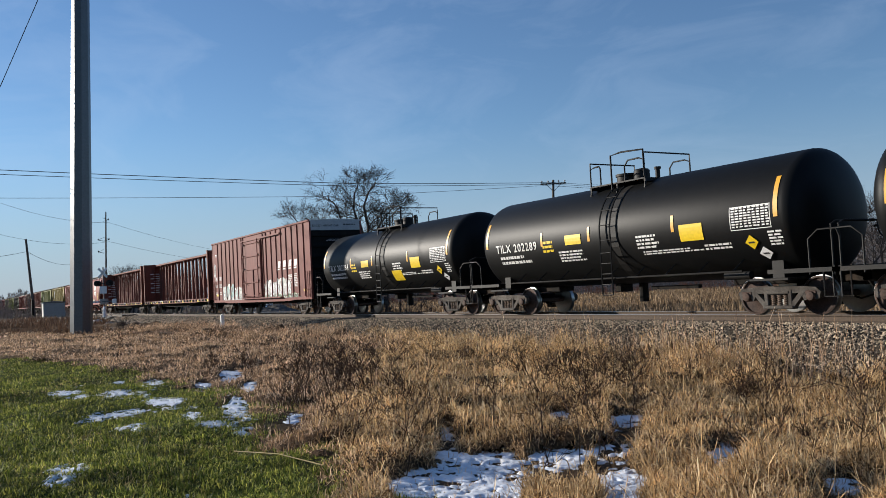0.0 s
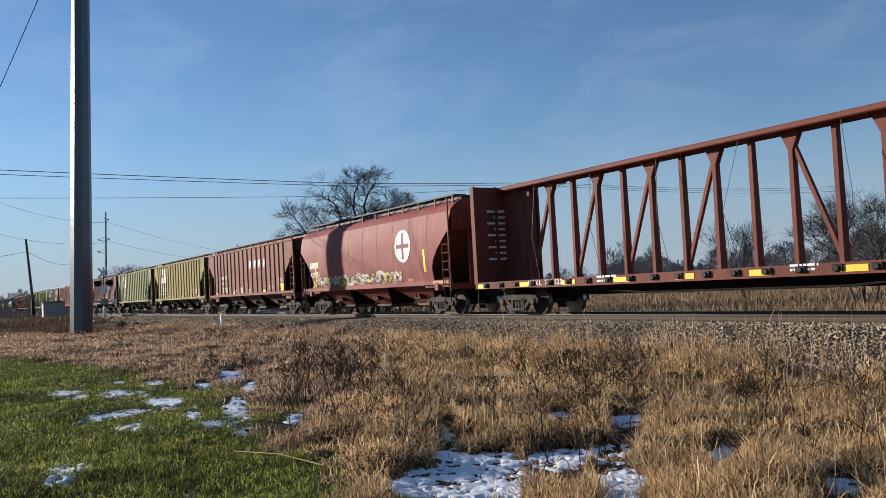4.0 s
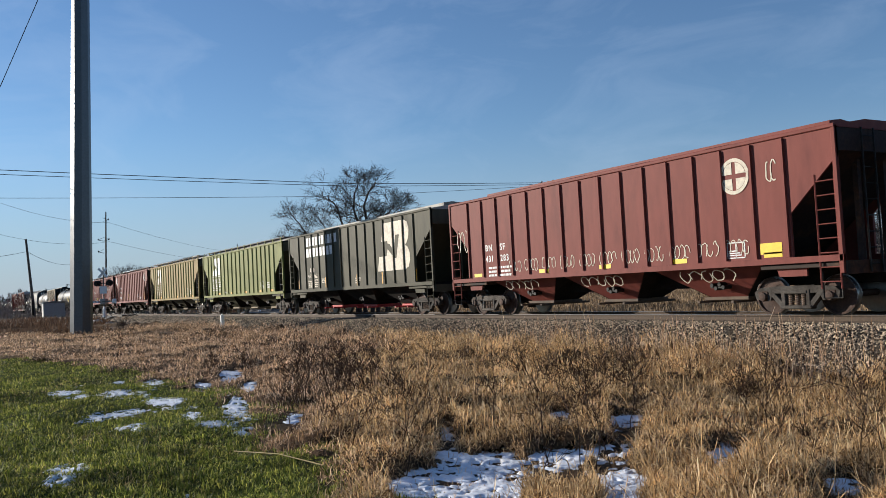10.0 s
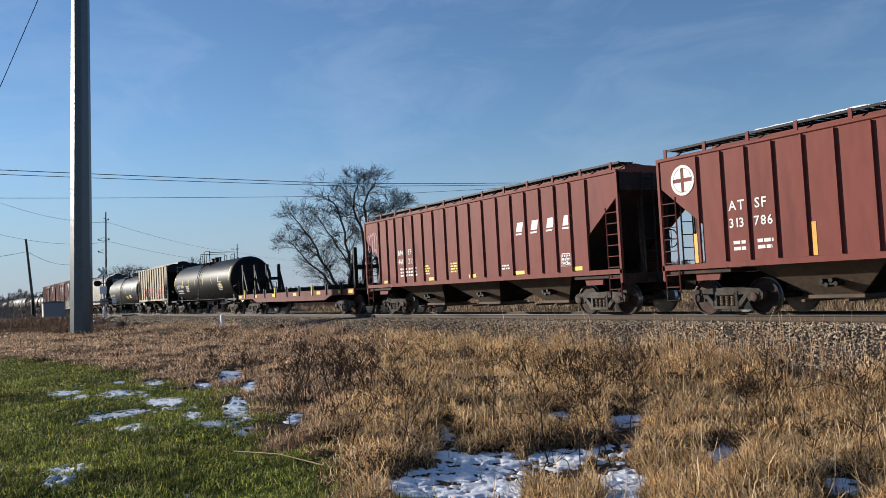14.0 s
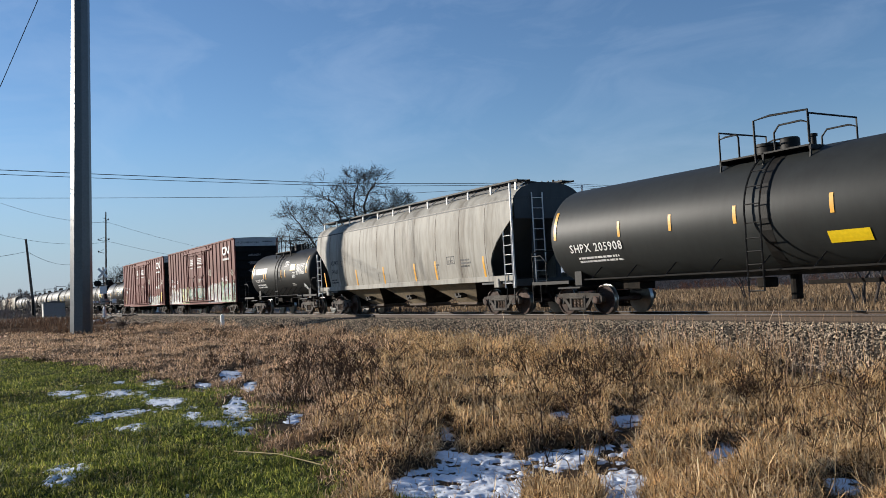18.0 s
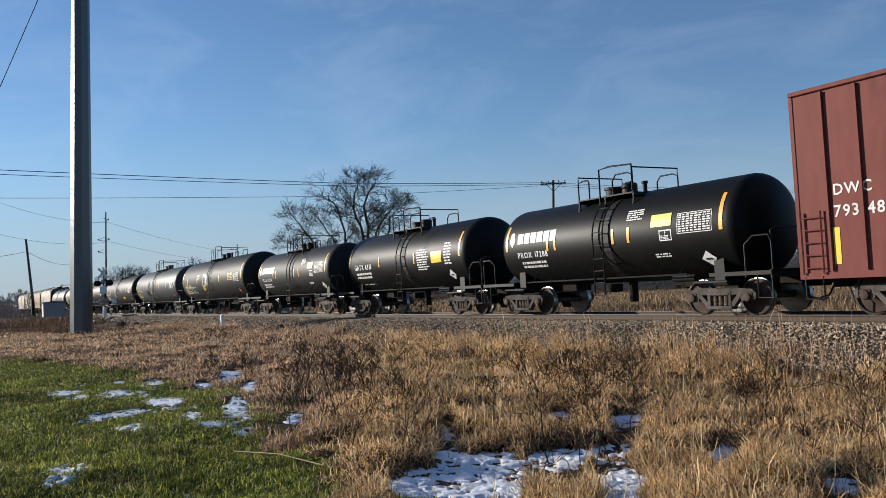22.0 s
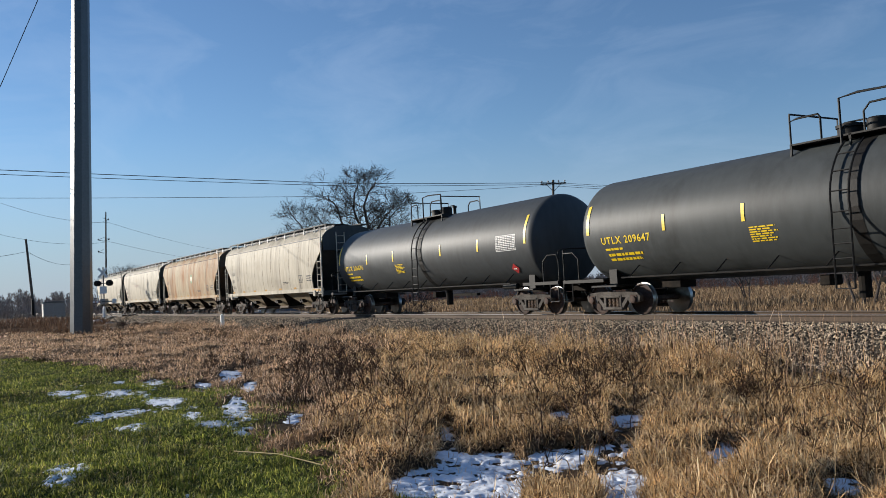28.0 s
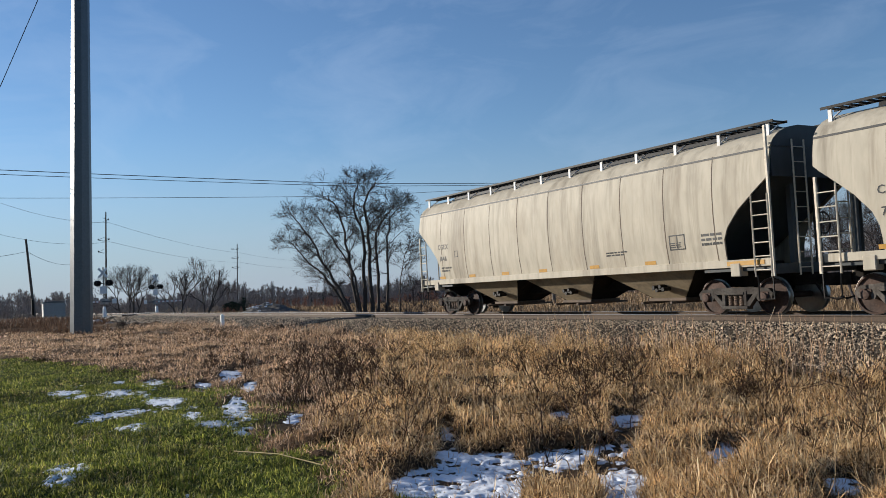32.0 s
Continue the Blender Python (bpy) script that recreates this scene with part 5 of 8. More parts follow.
        part("door_lever", Shape().tube((a + 0.42, -w - 0.25, 2.0), (a + 0.95, -w - 0.25, 1.9), 0.022, 5), col, dr)
    t0, t1 = spec.get("tracks", (d0 - 1.6, d1 + 1.6))
    part("door_track", Shape().box(t0, t1, -w - 0.22, -w - 0.03, zb + 0.01, zb + 0.07), col, car)
    part("door_track", Shape().box(t0, t1, -w - 0.16, -w - 0.03, zt - 0.40, zt - 0.31), col, car)
    return car, Face(lambda x, z: w + 0.03), e


def centerbeam(spec, L):
    car = thing("centerbeam_car", spec["label"], "freight car", group="cars of the freight train")
    e, w, zt, zd = L / 2, 1.45, 4.67, 1.12
    part("deck", Shape().box(-e, e, -w, w, zd - 0.06, zd + 0.06, 0.02), "beam", car)
    for k in (-1, 1):
        part("side_sill", Shape().prism([(-e, zd + 0.07), (-e, zd - 0.17), (-e + 3, zd - 0.17), (-e + 4, zd - 0.20), (e - 4, zd - 0.20), (e - 3, zd - 0.17), (e, zd - 0.17), (e, zd + 0.07)], k * w - 0.04, k * w + 0.04), "beam", car)
    part("truss_rod", Shape().path([(-e + 3.4, -1.1, zd - 0.1), (-3.2, -1.1, 0.66), (3.2, -1.1, 0.66), (e - 3.4, -1.1, zd - 0.1)], 0.03, 6), "under", car)
    part("top_chord", Shape().box(-e, e, -0.42, 0.42, zt - 0.16, zt, 0.03), "beam", car)
    n = 17
    for i in range(n):
        x = -e + 1.6 + (2 * e - 3.2) * i / (n - 1)
        p = [(-0.13, zd), (-0.085, zt - 0.15), (0.085, zt - 0.15), (0.13, zd)]
        part("upright", Shape().prism_x(p, x - 0.06, x + 0.06), "beam", car)
        if i < n - 1 and i % 2 == (0 if i < n // 2 else 1):
            x2 = -e + 1.6 + (2 * e - 3.2) * (i + 1) / (n - 1)
            a, b = (x, x2) if i < n // 2 else (x2, x)
            part("diagonal_brace", Shape().tube((a, 0, zd + 0.1), (b, 0, zt - 0.35), 0.075, 4), "beam", car)
            part("gusset_plate", Shape().prism([(b - 0.28, zt - 0.16), (b + 0.28, zt - 0.16), (b + 0.06, zt - 0.62), (b - 0.06, zt - 0.62)], -0.09, 0.09), "beam", car)
    for k in (-1, 1):
        bh = part("bulkhead", Shape().box(min(k * e, k * (e - 0.10)), max(k * e, k * (e - 0.10)), -w, w, zd, zt + 0.02, 0.01), "beam", car)
        for y in (-w, -0.5, 0.5, w):
            part("bulkhead_post", Shape().box(min(k * (e + 0.06), k * (e - 0.18)), max(k * (e + 0.06), k * (e - 0.18)), y - 0.05, y + 0.05, zd, zt + 0.03, 0.01), "beam", bh)
        for z in (1.8, 2.7, 3.6):
            part("bulkhead_bar", Shape().box(min(k * (e + 0.05), k * e), max(k * (e + 0.05), k * e), -w, w, z - 0.05, z + 0.05), "beam", bh)
        s = Shape()
        p = [(k * (e - 0.1), zd), (k * (e - 1.4), zd), (k * (e - 0.9), zt), (k * (e - 0.1), zt)]
        s.prism(p if k > 0 else p[::-1], -0.10, 0.10)
        part("bulkhead_brace", s, "beam", bh)
        q = Shape()
        for i in range(9):
            y0 = -0.9
            q.box(k * (e - 0.105) - 0.004, k * (e - 0.105) + 0.004, y0 + 0.3 * (i % 2), y0 + 1.0 + 0.2 * (i % 3), 2.0 + i * 0.22, 2.08 + i * 0.22)
        part("notice_lettering", q, "white", bh)
        part("end_ladder", ladder([(k * (e + 0.12), -w + 0.1, 1.1), (k * (e + 0.12), -w + 0.1, zt)], (0, 0.42, 0), 9), "beam", car)
        part("stirrup_step", Shape().path([(k * (e - 0.15), -w - 0.03, 0.9), (k * (e - 0.15), -w - 0.03, 0.42), (k * (e - 0.6), -w - 0.03, 0.42), (k * (e - 0.6), -w - 0.03, 0.9)], 0.02, 5), "black", car)
        add_truck(car, k * (e - 2.05))
    part("centre_sill", Shape().box(-e, e, -0.36, 0.36, 0.62, 1.05, 0.02), "under", car)
    end_gear(car, e + 0.2, "beam")
    for i in range(24):
        x = -e + 0.7 + (2 * e - 1.4) * i / 23
        s = Shape().lathe([(-w - 0.14, 0.06), (-w - 0.04, 0.06)], "y", 8, (x, 0, zd - 0.05))
        s.box(x - 0.13, x + 0.13, -w - 0.10, -w - 0.03, zd - 0.12, zd + 0.03, 0.01)
        part("strap_winch", s, "black", car)
    face = Face(lambda x, z: w + 0.045)
    reflectors(car, face, [-e + 0.5 + (2 * e - 1.0) * i / 9 for i in range(10)], zd - 0.07, 0.65, 0.15, "yel")
    s = Shape()
    r = random.Random(5)
    for i in range(7):
        x = -e + 2.4 + (2 * e - 5) * i / 6
        s.path([(x, -0.4, zt - 0.2), (x + r.uniform(-.4, .4), -0.7, 2.7), (x + r.uniform(-.6, .6), -0.6, zd + 0.1)], 0.008, 4)
    part("tie_down_cable", s, "wire", car)
    return car, face, e


def stake_flat(spec, L):
    car = thing("flat_car", spec["label"], "freight car", group="cars of the freight train")
    e, w, zd = L / 2, 1.45, 1.28
    part("deck", Shape().box(-e, e, -w, w, zd - 0.10, zd, 0.02), "bay", car)
    for k in (-1, 1):
        part("side_sill", Shape().prism([(-e, zd), (-e, zd - 0.30), (-e + 2.8, zd - 0.30), (-e + 3.6, zd - 0.52), (e - 3.6, zd - 0.52), (e - 2.8, zd - 0.30), (e, zd - 0.30), (e, zd)], k * w - 0.05, k * w + 0.04), "boxbrown", car)
    part("centre_sill", Shape().box(-e, e, -0.36, 0.36, 0.62, 1.15, 0.02), "under", car)
    for i in range(9):
        x = -e + 1.4 + (2 * e - 2.8) * i / 8
        part("bunk_beam", Shape().box(x - 0.12, x + 0.12, -w + 0.02, w - 0.02, zd, zd + 0.22, 0.02), "black", car)
        part("stake_pocket", Shape().box(x - 0.06, x + 0.06, -w - 0.10, -w - 0.03, zd - 0.25, zd + 0.30, 0.01), "black" if i % 3 else "yel", car)
    for k in (-1, 1):
        for y in (-1.2, -0.4, 0.4, 1.2):
            s = Shape().box(k * (e - 0.35) - 0.09, k * (e - 0.35) + 0.09, y - 0.09, y + 0.09, zd, zd + 1.95, 0.015)
            p = [(k * (e - 0.4), zd + 1.7), (k * (e - 1.35), zd), (k * (e - 1.15), zd), (k * (e - 0.4), zd + 1.4)]
            s.prism(p if k < 0 else p[::-1], y - 0.06, y + 0.06)
            part("end_stake", s, "black", car)
        s = Shape().box(k * (e - 0.35) - 0.05, k * (e - 0.35) + 0.05, -1.3, 1.3, zd + 0.9, zd + 1.1)
        part("end_crossbar", s, "black", car)
        part("hand_rail", Shape().path([(k * (e - 0.05), -w, zd), (k * (e - 0.05), -w, zd + 1.0), (k * (e - 0.05), w, zd + 1.0), (k * (e - 0.05), w, zd)], 0.022, 5), "black", car)
        add_truck(car, k * (e - 2.0))
    end_gear(car, e + 0.2, "boxbrown")
    face = Face(lambda x, z: w + 0.045)
    reflectors(car, face, [-e + 0.4, -5.5, -2.2, 1.2, 4.6, e - 1.6, e - 0.4], zd - 0.14, 0.5, 0.16, "yel")
    return car, face, e

# ---- the train: kind, rear and front of the body along the track, and its looks ----
CARS = []


def car(kind, rear, front, **spec):
    made = {"hopper": hopper, "round": round_hopper, "two_bay": two_bay, "tank": tank, "box": boxcar, "beam": centerbeam, "flat": stake_flat}[kind](spec, front - rear)
    CARS.append((made[0], (rear + front) / 2))
    return made


def small_print(ob, face, rows, mat="white"):
    s = Shape()
    for x, z, w, h, n in rows:
        face.bars(s, x, z, w, h, n)
    tagged(part("small_print", s, mat, ob), kind="stuff")


def words(ob, face, rows, mat="white", name="reporting_mark"):
    s = Shape()
    for txt, x, z, size in rows:
        face.text(s, txt, x, z, size)
    part(name, s, mat, ob)


def blocks(ob, face, rows, mat="white", name="painted_emblem"):
    """A maker's or owner's name as a row of plain blocks: x, z, block width, height, gap, count."""
    for x, z, w, h, g, n in rows:
        for i in range(n):
            part(name, face.rect(Shape(), x + i * (w + g), x + i * (w + g) + w, z, z + h, 0.008), mat, ob)


def disc_emblem(ob, face, x, z, r, mat="white", cross=True):
    s = Shape()
    n = 24
    pts = [(x + r * math.cos(6.2832 * i / n), z + r * math.sin(6.2832 * i / n)) for i in range(n + 1)]
    face.stroke(s, pts, r * 0.22, 0.008)
    if cross:
        for q in range(4):
            c0, c1 = math.cos(1.5708 * q + 0.785), math.sin(1.5708 * q + 0.785)
            pts = [(x + 0.20 * r * c0, z + 0.20 * r * c1)] + [(x + 0.86 * r * math.cos(1.5708 * q + 0.16 + 0.1785 * i), z + 0.86 * r * math.sin(1.5708 * q + 0.16 + 0.1785 * i)) for i in range(8)]
            s.add(*face.sheet(pts, 0.009))
    part("round_emblem", s, mat, ob)


def data_panel(ob, face, x, z, w=0.55, h=0.42, mat="white"):
    s = Shape()
    face.frame_of(s, x, x + w, z, z + h, 0.03)
    face.rect(s, x + w * 0.48, x + w * 0.53, z, z + h)
    face.bars(s, x + 0.05, z + h * 0.5, w * 0.8, h * 0.4, 3)
    part("data_panel", s, mat, ob)


def placard(ob, face, x, z, r, mat):
    s = Shape()
    s.add(*face.sheet([(x - r, z), (x, z - r), (x + r, z), (x, z + r)], 0.03))
    p = part("placard", s, mat, ob)
    s = Shape()
    face.rect(s, x - r * 0.45, x + r * 0.45, z - r * 0.12, z + r * 0.12, 0.036)
    part("placard_print", s, "white" if mat == "redmark" else "dark", p)


def wedge_emblem(ob, face, x, z, w, h, mat="white", body="olive"):
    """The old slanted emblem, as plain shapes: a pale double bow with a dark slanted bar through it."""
    s = Shape()

    def fan(pts, lift):
        s.add(*face.sheet([(x + u * w, z + v * h) for u, v in pts], lift))

    fan([(0.00, 0.0), (0.86, 0.0), (0.95, 0.05), (1.0, 0.18), (1.0, 0.32), (0.95, 0.44), (0.88, 0.49), (0.27, 0.49), (0.25, 0.31), (0.06, 0.31)], 0.008)
    fan([(0.13, 0.49), (0.22, 1.0), (0.86, 1.0), (0.96, 0.94), (1.0, 0.80), (0.98, 0.64), (0.93, 0.54), (0.88, 0.49)], 0.0085)
    part("slanted_emblem", s, mat, ob)
    s = Shape()
    fan([(0.04, 0.31), (0.30, 0.31), (0.36, 0.50), (0.34, 0.62), (0.10, 0.62)], 0.010)
    face.stroke(s, [(x + u * w, z + v * h) for u, v in ((0.30, 0.52), (0.38, 0.50), (0.55, 0.30))], 0.14 * h, 0.0105)
    fan([(0.50, 0.26), (0.60, 0.24), (0.71, 0.72), (0.60, 0.72)], 0.0125)
    part("emblem_bar", s, body, ob)


def italic_blocks(ob, face, x, z, size, gap, n=4, mat="white"):
    for i in range(n):
        a = x + i * gap
        s = Shape()
        for z0, z1 in ((0, 0.14), (0.26, 1.0)):
            s.add(*face.sheet([(a + 0.3 * z0 * size, z + z0 * size), (a + size * 0.8 + 0.3 * z0 * size, z + z0 * size), (a + size * 0.8 + 0.3 * z1 * size, z + z1 * size), (a + 0.3 * z1 * size, z + z1 * size)], 0.008))
        part("italic_emblem", s, mat, ob)


def hopper_marks(ob, face, e, num, x, z, size=0.34, mat="white", brand=True):
    """Initials as plain blocks over the car's number, with the weight lines below."""
    if brand:
        words(ob, face, [("BN", x, z + size * 1.25, size), ("SF", x + size * 2.9, z + size * 1.25, size)], mat, "initial_mark")
    words(ob, face, [(num[:3], x, z, size), (num[3:], x + size * 2.9, z, size)], mat)
    small_print(ob, face, [(x + 0.15, z - 0.18, 0.75, 0.4, 3), (x + size * 2.9, z - 0.18, 0.75, 0.4, 3)], mat)


# tank cars at the head of the view
for num, r0, f0 in (("202294", 397.75, 411.3), ("202289", 383.05, 396.5), ("202284", 368.3, 381.7)):
    ob, face, e, zc, r = car("tank", r0, f0, col="tankblack", r=1.54, zc=2.44, head=0.60, dome=0.12, plat=1.15, marks=(-0.215, -0.045, 0.205),
                             label="glossy black tank car with orange reflective stripes")
    words(ob, face, [("TILX " + num, -e + 1.25, zc - 0.28, 0.38)])
    small_print(ob, face, [(-e + 1.4, zc - 0.42, 1.9, 0.36, 2), (-e + 4.6, zc - 0.42, 1.4, 0.4, 4), (1.35, zc - 0.2, 0.85, 0.42, 4), (1.5, zc - 0.66, 2.2, 0.14, 2), (3.7, zc - 0.62, 0.9, 0.2, 2), (e - 1.05, zc - 0.42, 0.4, 0.4, 5)])
    s = Shape()
    face.rect(s, -1.72, -0.97, zc - 0.24, zc + 0.06, 0.014)
    part("yellow_decal", s, "yel", ob, "yellow warning decal")
    part("yellow_decal", face.rect(Shape(), 2.98, 3.76, zc - 0.48, zc - 0.04, 0.014), "yel", ob, "yellow warning decal")
    if num == "202284":
        part("yellow_decal", face.rect(Shape(), 1.15, 2.0, zc - 1.02, zc - 0.52, 0.014), "yel", ob, "large yellow warning decal")
    s = Shape()
    for i in range(9):
        face.bars(s, e - 2.03 + i * 0.125, zc + 0.22, 0.11, 0.52, 8)
    face.frame_of(s, e - 2.08, e - 0.9, zc - 0.34, zc + 0.24, 0.02)
    part("data_table", s, "white", ob)
    s = Shape()
    face.bars(s, -e + 3.85, zc - 0.05, 0.55, 0.42, 3)
    part("yellow_print", s, "yel", ob)
    placard(ob, face, e - 1.55, zc - 0.66, 0.19, "yel")
    placard(ob, face, e - 1.28, zc - 0.98, 0.19, "signwhite")

# brown box car
ob, face, e = car("box", 348.65, 367.08, col="boxred", top=5.02, doors=(-1.98, 1.62), tracks=(-2.2, 4.9), ribs=[-7.86, -6.93, -5.96, -5.08, -4.26, -3.36, -2.46, -2.06, 1.72, 2.29, 3.17, 4.04, 4.85, 5.68, 6.57, 7.44, 8.33], label="oxide-red high box car with white and teal graffiti")
italic_blocks(ob, face, 4.16, 2.58, 0.50, 0.86)
blocks(ob, face, [(-8.6, 2.35, 0.16, 0.27, 0.07, 2), (-7.6, 2.35, 0.16, 0.27, 0.07, 2)], "white", "initial_mark")
words(ob, face, [("761", -8.7, 1.88, 0.32), ("582", -7.72, 1.88, 0.32)])
small_print(ob, face, [(-8.6, 1.55, 0.5, 0.2, 2), (-7.6, 1.55, 0.5, 0.2, 2), (5.85, 2.25, 0.55, 0.5, 5), (6.75, 2.28, 0.55, 0.75, 8), (-8.5, 4.2, 0.4, 0.2, 2)])
face.piece(ob, -6.9, -4.4, 0.98, 2.05, 3, ["white", "paleground", "tealmark"], "dark", 11, "paleground")
face.piece(ob, -4.4, -2.3, 0.98, 1.80, 2, ["white", "tealmark", "paleground"], "dark", 13, "paleground")
face.piece(ob, 1.8, 6.2, 0.98, 2.12, 5, ["white", "paleground", "white"], "dark", 12, "paleground")
face.piece(ob, 1.1, 7.5, 0.98, 1.22, 8, ["greenmark", "greenground"], "greenmark", 14)
s = Shape()
face.scrawl(s, -e + 0.3, -e + 0.75, 2.6, 3.6, 3, 0.05, 3)
part("spray_tag", s, "white", ob)
reflectors(ob, face, [-e + 0.9, -5.2, -3.5, 1.7, 4.2, e - 0.9], 1.35, 0.5, 0.14)

# empty centre-beam flats
for num, r0, f0 in (("734514", 324.9, 347.25), ("734520", 301.1, 323.55)):
    ob, face, e = car("beam", r0, f0, label="empty rust-red centerbeam flat car with bulkheads")
    words(ob, face, [("NOKL  " + num[:3] + " " + num[3:], -e + 3.2, 1.0, 0.24)])
    small_print(ob, face, [(-e + 6.6, 1.2, 1.2, 0.25, 2), (2.0, 1.2, 0.9, 0.2, 2)])

# round-sided red hopper
ob, face, e = car("round", 284.3, 299.6, col="salmon", slope="red_dull", trim="red", post="salmon", line=False, seam="red", bay="red", label="salmon-red round-sided covered hopper with a white round emblem")
disc_emblem(ob, face, 3.9, 2.9, 0.62)
words(ob, face, [("429173", -e + 1.3, 1.95, 0.36)])
blocks(ob, face, [(-e + 1.3, 2.4, 0.2, 0.3, 0.08, 4)], "white", "initial_mark")
face.piece(ob, -e + 1.6, 3.6, 1.38, 1.95, 9, ["yel", "greymark", "cream"], "cream", 31)
reflectors(ob, face, [-e + 2.0, e - 2.0], 2.2, 0.9, 0.16, "yel", True)

HOP = dict(ribs=15)
ob, face, e, x0, n = car("hopper", 266.3, 283.2, col="red", slope="rust_and_shade", bay="bay", roof="red_dull", label="oxide-red ribbed covered hopper, clean paint")
italic_blocks(ob, face, 0.7, 2.9, 0.46, 0.88)
hopper_marks(ob, face, e, "429244", -5.27, 2.02, 0.30)
data_panel(ob, face, 4.35, 1.55)
small_print(ob, face, [(5.9, 2.1, 0.7, 0.5, 4), (-1.2, 1.75, 0.6, 0.4, 3), (-2.5, 1.62, 0.6, 0.2, 2), (0.3, 1.62, 0.6, 0.2, 2)])
reflectors(ob, face, [6.5], 1.66, 0.55, 0.28)


def old_green(rear, front, num, col, slope, top=4.15, extra=None, **kw):
    ob, face, e, x0, n = car("hopper", rear, front, col=col, slope=slope, bay=kw.pop("bay", slope), gate="baytan", rib="ribgreen" if col != "yellow" else "yellow", roof="black", refl=(2, 5, 8, 11, 13), refl_mat="orange", refl_v=False, ladder="black", **kw)
    em = extra or "white"
    wedge_emblem(ob, face, -5.89, 2.74, 2.0, 1.20, em, col)
    s = Shape()
    for z in (2.645, 2.22, 1.70):
        face.rect(s, -5.97, -3.86, z, z + 0.04, 0.008)
    part("painted_rule", s, em, ob)
    words(ob, face, [("BN", -5.93, 2.32, 0.28)], em, "initial_mark")
    words(ob, face, [(num[:3], -5.28, 2.32, 0.30), (num[3:], -4.46, 2.32, 0.30)], em)
    small_print(ob, face, [(-5.9, 2.12, 0.45, 0.36, 3), (-5.2, 2.12, 0.5, 0.36, 3), (-4.42, 2.12, 0.5, 0.26, 2)], em)
    data_panel(ob, face, 4.4, 1.6, 0.5, 0.45, em)
    s = Shape()
    face.frame_of(s, -3.42, -3.18, 2.35, 2.62, 0.02)
    part("stencil_box", s, em, ob)
    small_print(ob, face, [(5.6, 1.95, 0.6, 0.4, 3), (-3.2, 1.55, 0.6, 0.15, 1)], em)
    if extra:
        # narrow white strip: the walkway edge's sunlit gleam put into a shape
        roof_snow_and_lit_edge(ob, -e + 0.1, e - 0.1, 4.46, -1.38, 0.10, 8)
    return ob, face, e


old_green(248.48, 265.17, "468307", "yellow", "olive", label="mustard-yellow ribbed covered hopper with a white emblem", bay="olive")
old_green(230.46, 247.07, "467087", "green", "olive", label="leaf-green ribbed covered hopper, patchy faded paint", bay="olive")

ob, face, e, x0, n = car("hopper", 212.5, 229.16, col="red_dull", slope="rust_and_shade", bay="bay", roof="red_dull", label="dull oxide-red ribbed covered hopper with round emblem")
disc_emblem(ob, face, 3.95, 3.30, 0.36, "cream")
hopper_marks(ob, face, e, "429973", -e + 1.6, 2.15)
data_panel(ob, face, 4.0, 1.55, 0.45, 0.3, "greenmark")
s = Shape()
face.scrawl(s, 0.5, 3.0, 1.6, 2.1, 6, 0.025, 41)
part("chalk_marks", s, "cream", ob)
small_print(ob, face, [(5.9, 2.0, 0.7, 0.45, 4), (3.0, 1.75, 0.6, 0.4, 3)])
reflectors(ob, face, [6.55], 2.2, 0.9, 0.14, "orange", True)

# red hopper with large lettering: each letter a plain block
ob, face, e, x0, n = car("hopper", 194.5, 211.27, col="red_dull", slope="rust_and_shade", bay="bay", roof="black", trim="red_dull", label="weathered red covered hopper, large cream lettering and graffiti")
blocks(ob, face, [(-2.9, 2.9, 0.44, 0.74, 0.4, 1), (-2.05, 2.9, 0.46, 0.50, 0.4, 1), (-1.22, 2.9, 0.50, 0.50, 0.4, 1), (-0.18, 2.9, 0.28, 0.60, 0.4, 1), (0.6, 2.9, 0.50, 0.50, 0.4, 1), (1.42, 2.9, 0.60, 0.80, 0.3, 1), (2.3, 2.86, 0.46, 0.50, 0.4, 1)], "cream", "large_lettering")
words(ob, face, [("315", -5.25, 1.95, 0.28), ("78", -4.45, 1.95, 0.28)], "cream")
face.piece(ob, -1.5, 2.6, 1.42, 2.42, 4, ["paleground", "greyground", "paleground"], "dark", 51, "greenground")
roof_snow_and_lit_edge(ob, -1.4, 4.6, 4.46, seed=5)
data_panel(ob, face, 4.1, 1.85, 0.5, 0.35)
reflectors(ob, face, [6.3], 1.75, 0.6, 0.26, "orange")
s = Shape()
face.scrawl(s, 1.6, 2.8, 1.7, 2.2, 3, 0.03, 52)
part("spray_tag", s, "cream", ob)

ob, face, e, x0, n = car("hopper", 177.2, 193.25, col="red_deep", slope="rust_and_shade", bay="red_deep", roof="red_deep", rib_at=[-6.75 + 0.896 * i for i in range(16)], inset=1.25, walk=False, label="deep-red covered hopper with round emblem and silver scrawls")
disc_emblem(ob, face, 5.28, 3.42, 0.40, "cream")
hopper_marks(ob, face, e, "431283", -5.7, 1.9, 0.31)
s = Shape()
for i in range(11):
    face.scrawl(s, -e + 3.7 + i * 0.92, -e + 4.4 + i * 0.92, 1.48, 1.90, 4, 0.022, 61 + i)
part("spray_tag", s, "cream", ob)
s = Shape()
face.scrawl(s, 6.2, 6.5, 3.1, 3.7, 2, 0.03, 88)
face.scrawl(s, -e + 0.5, -e + 1.2, 2.3, 3.2, 3, 0.03, 89)
part("chalk_marks", s, "cream", ob)
data_panel(ob, face, 4.92, 1.42, 0.55, 0.4)
reflectors(ob, face, [6.2], 1.6, 0.6, 0.26)
s = Shape()
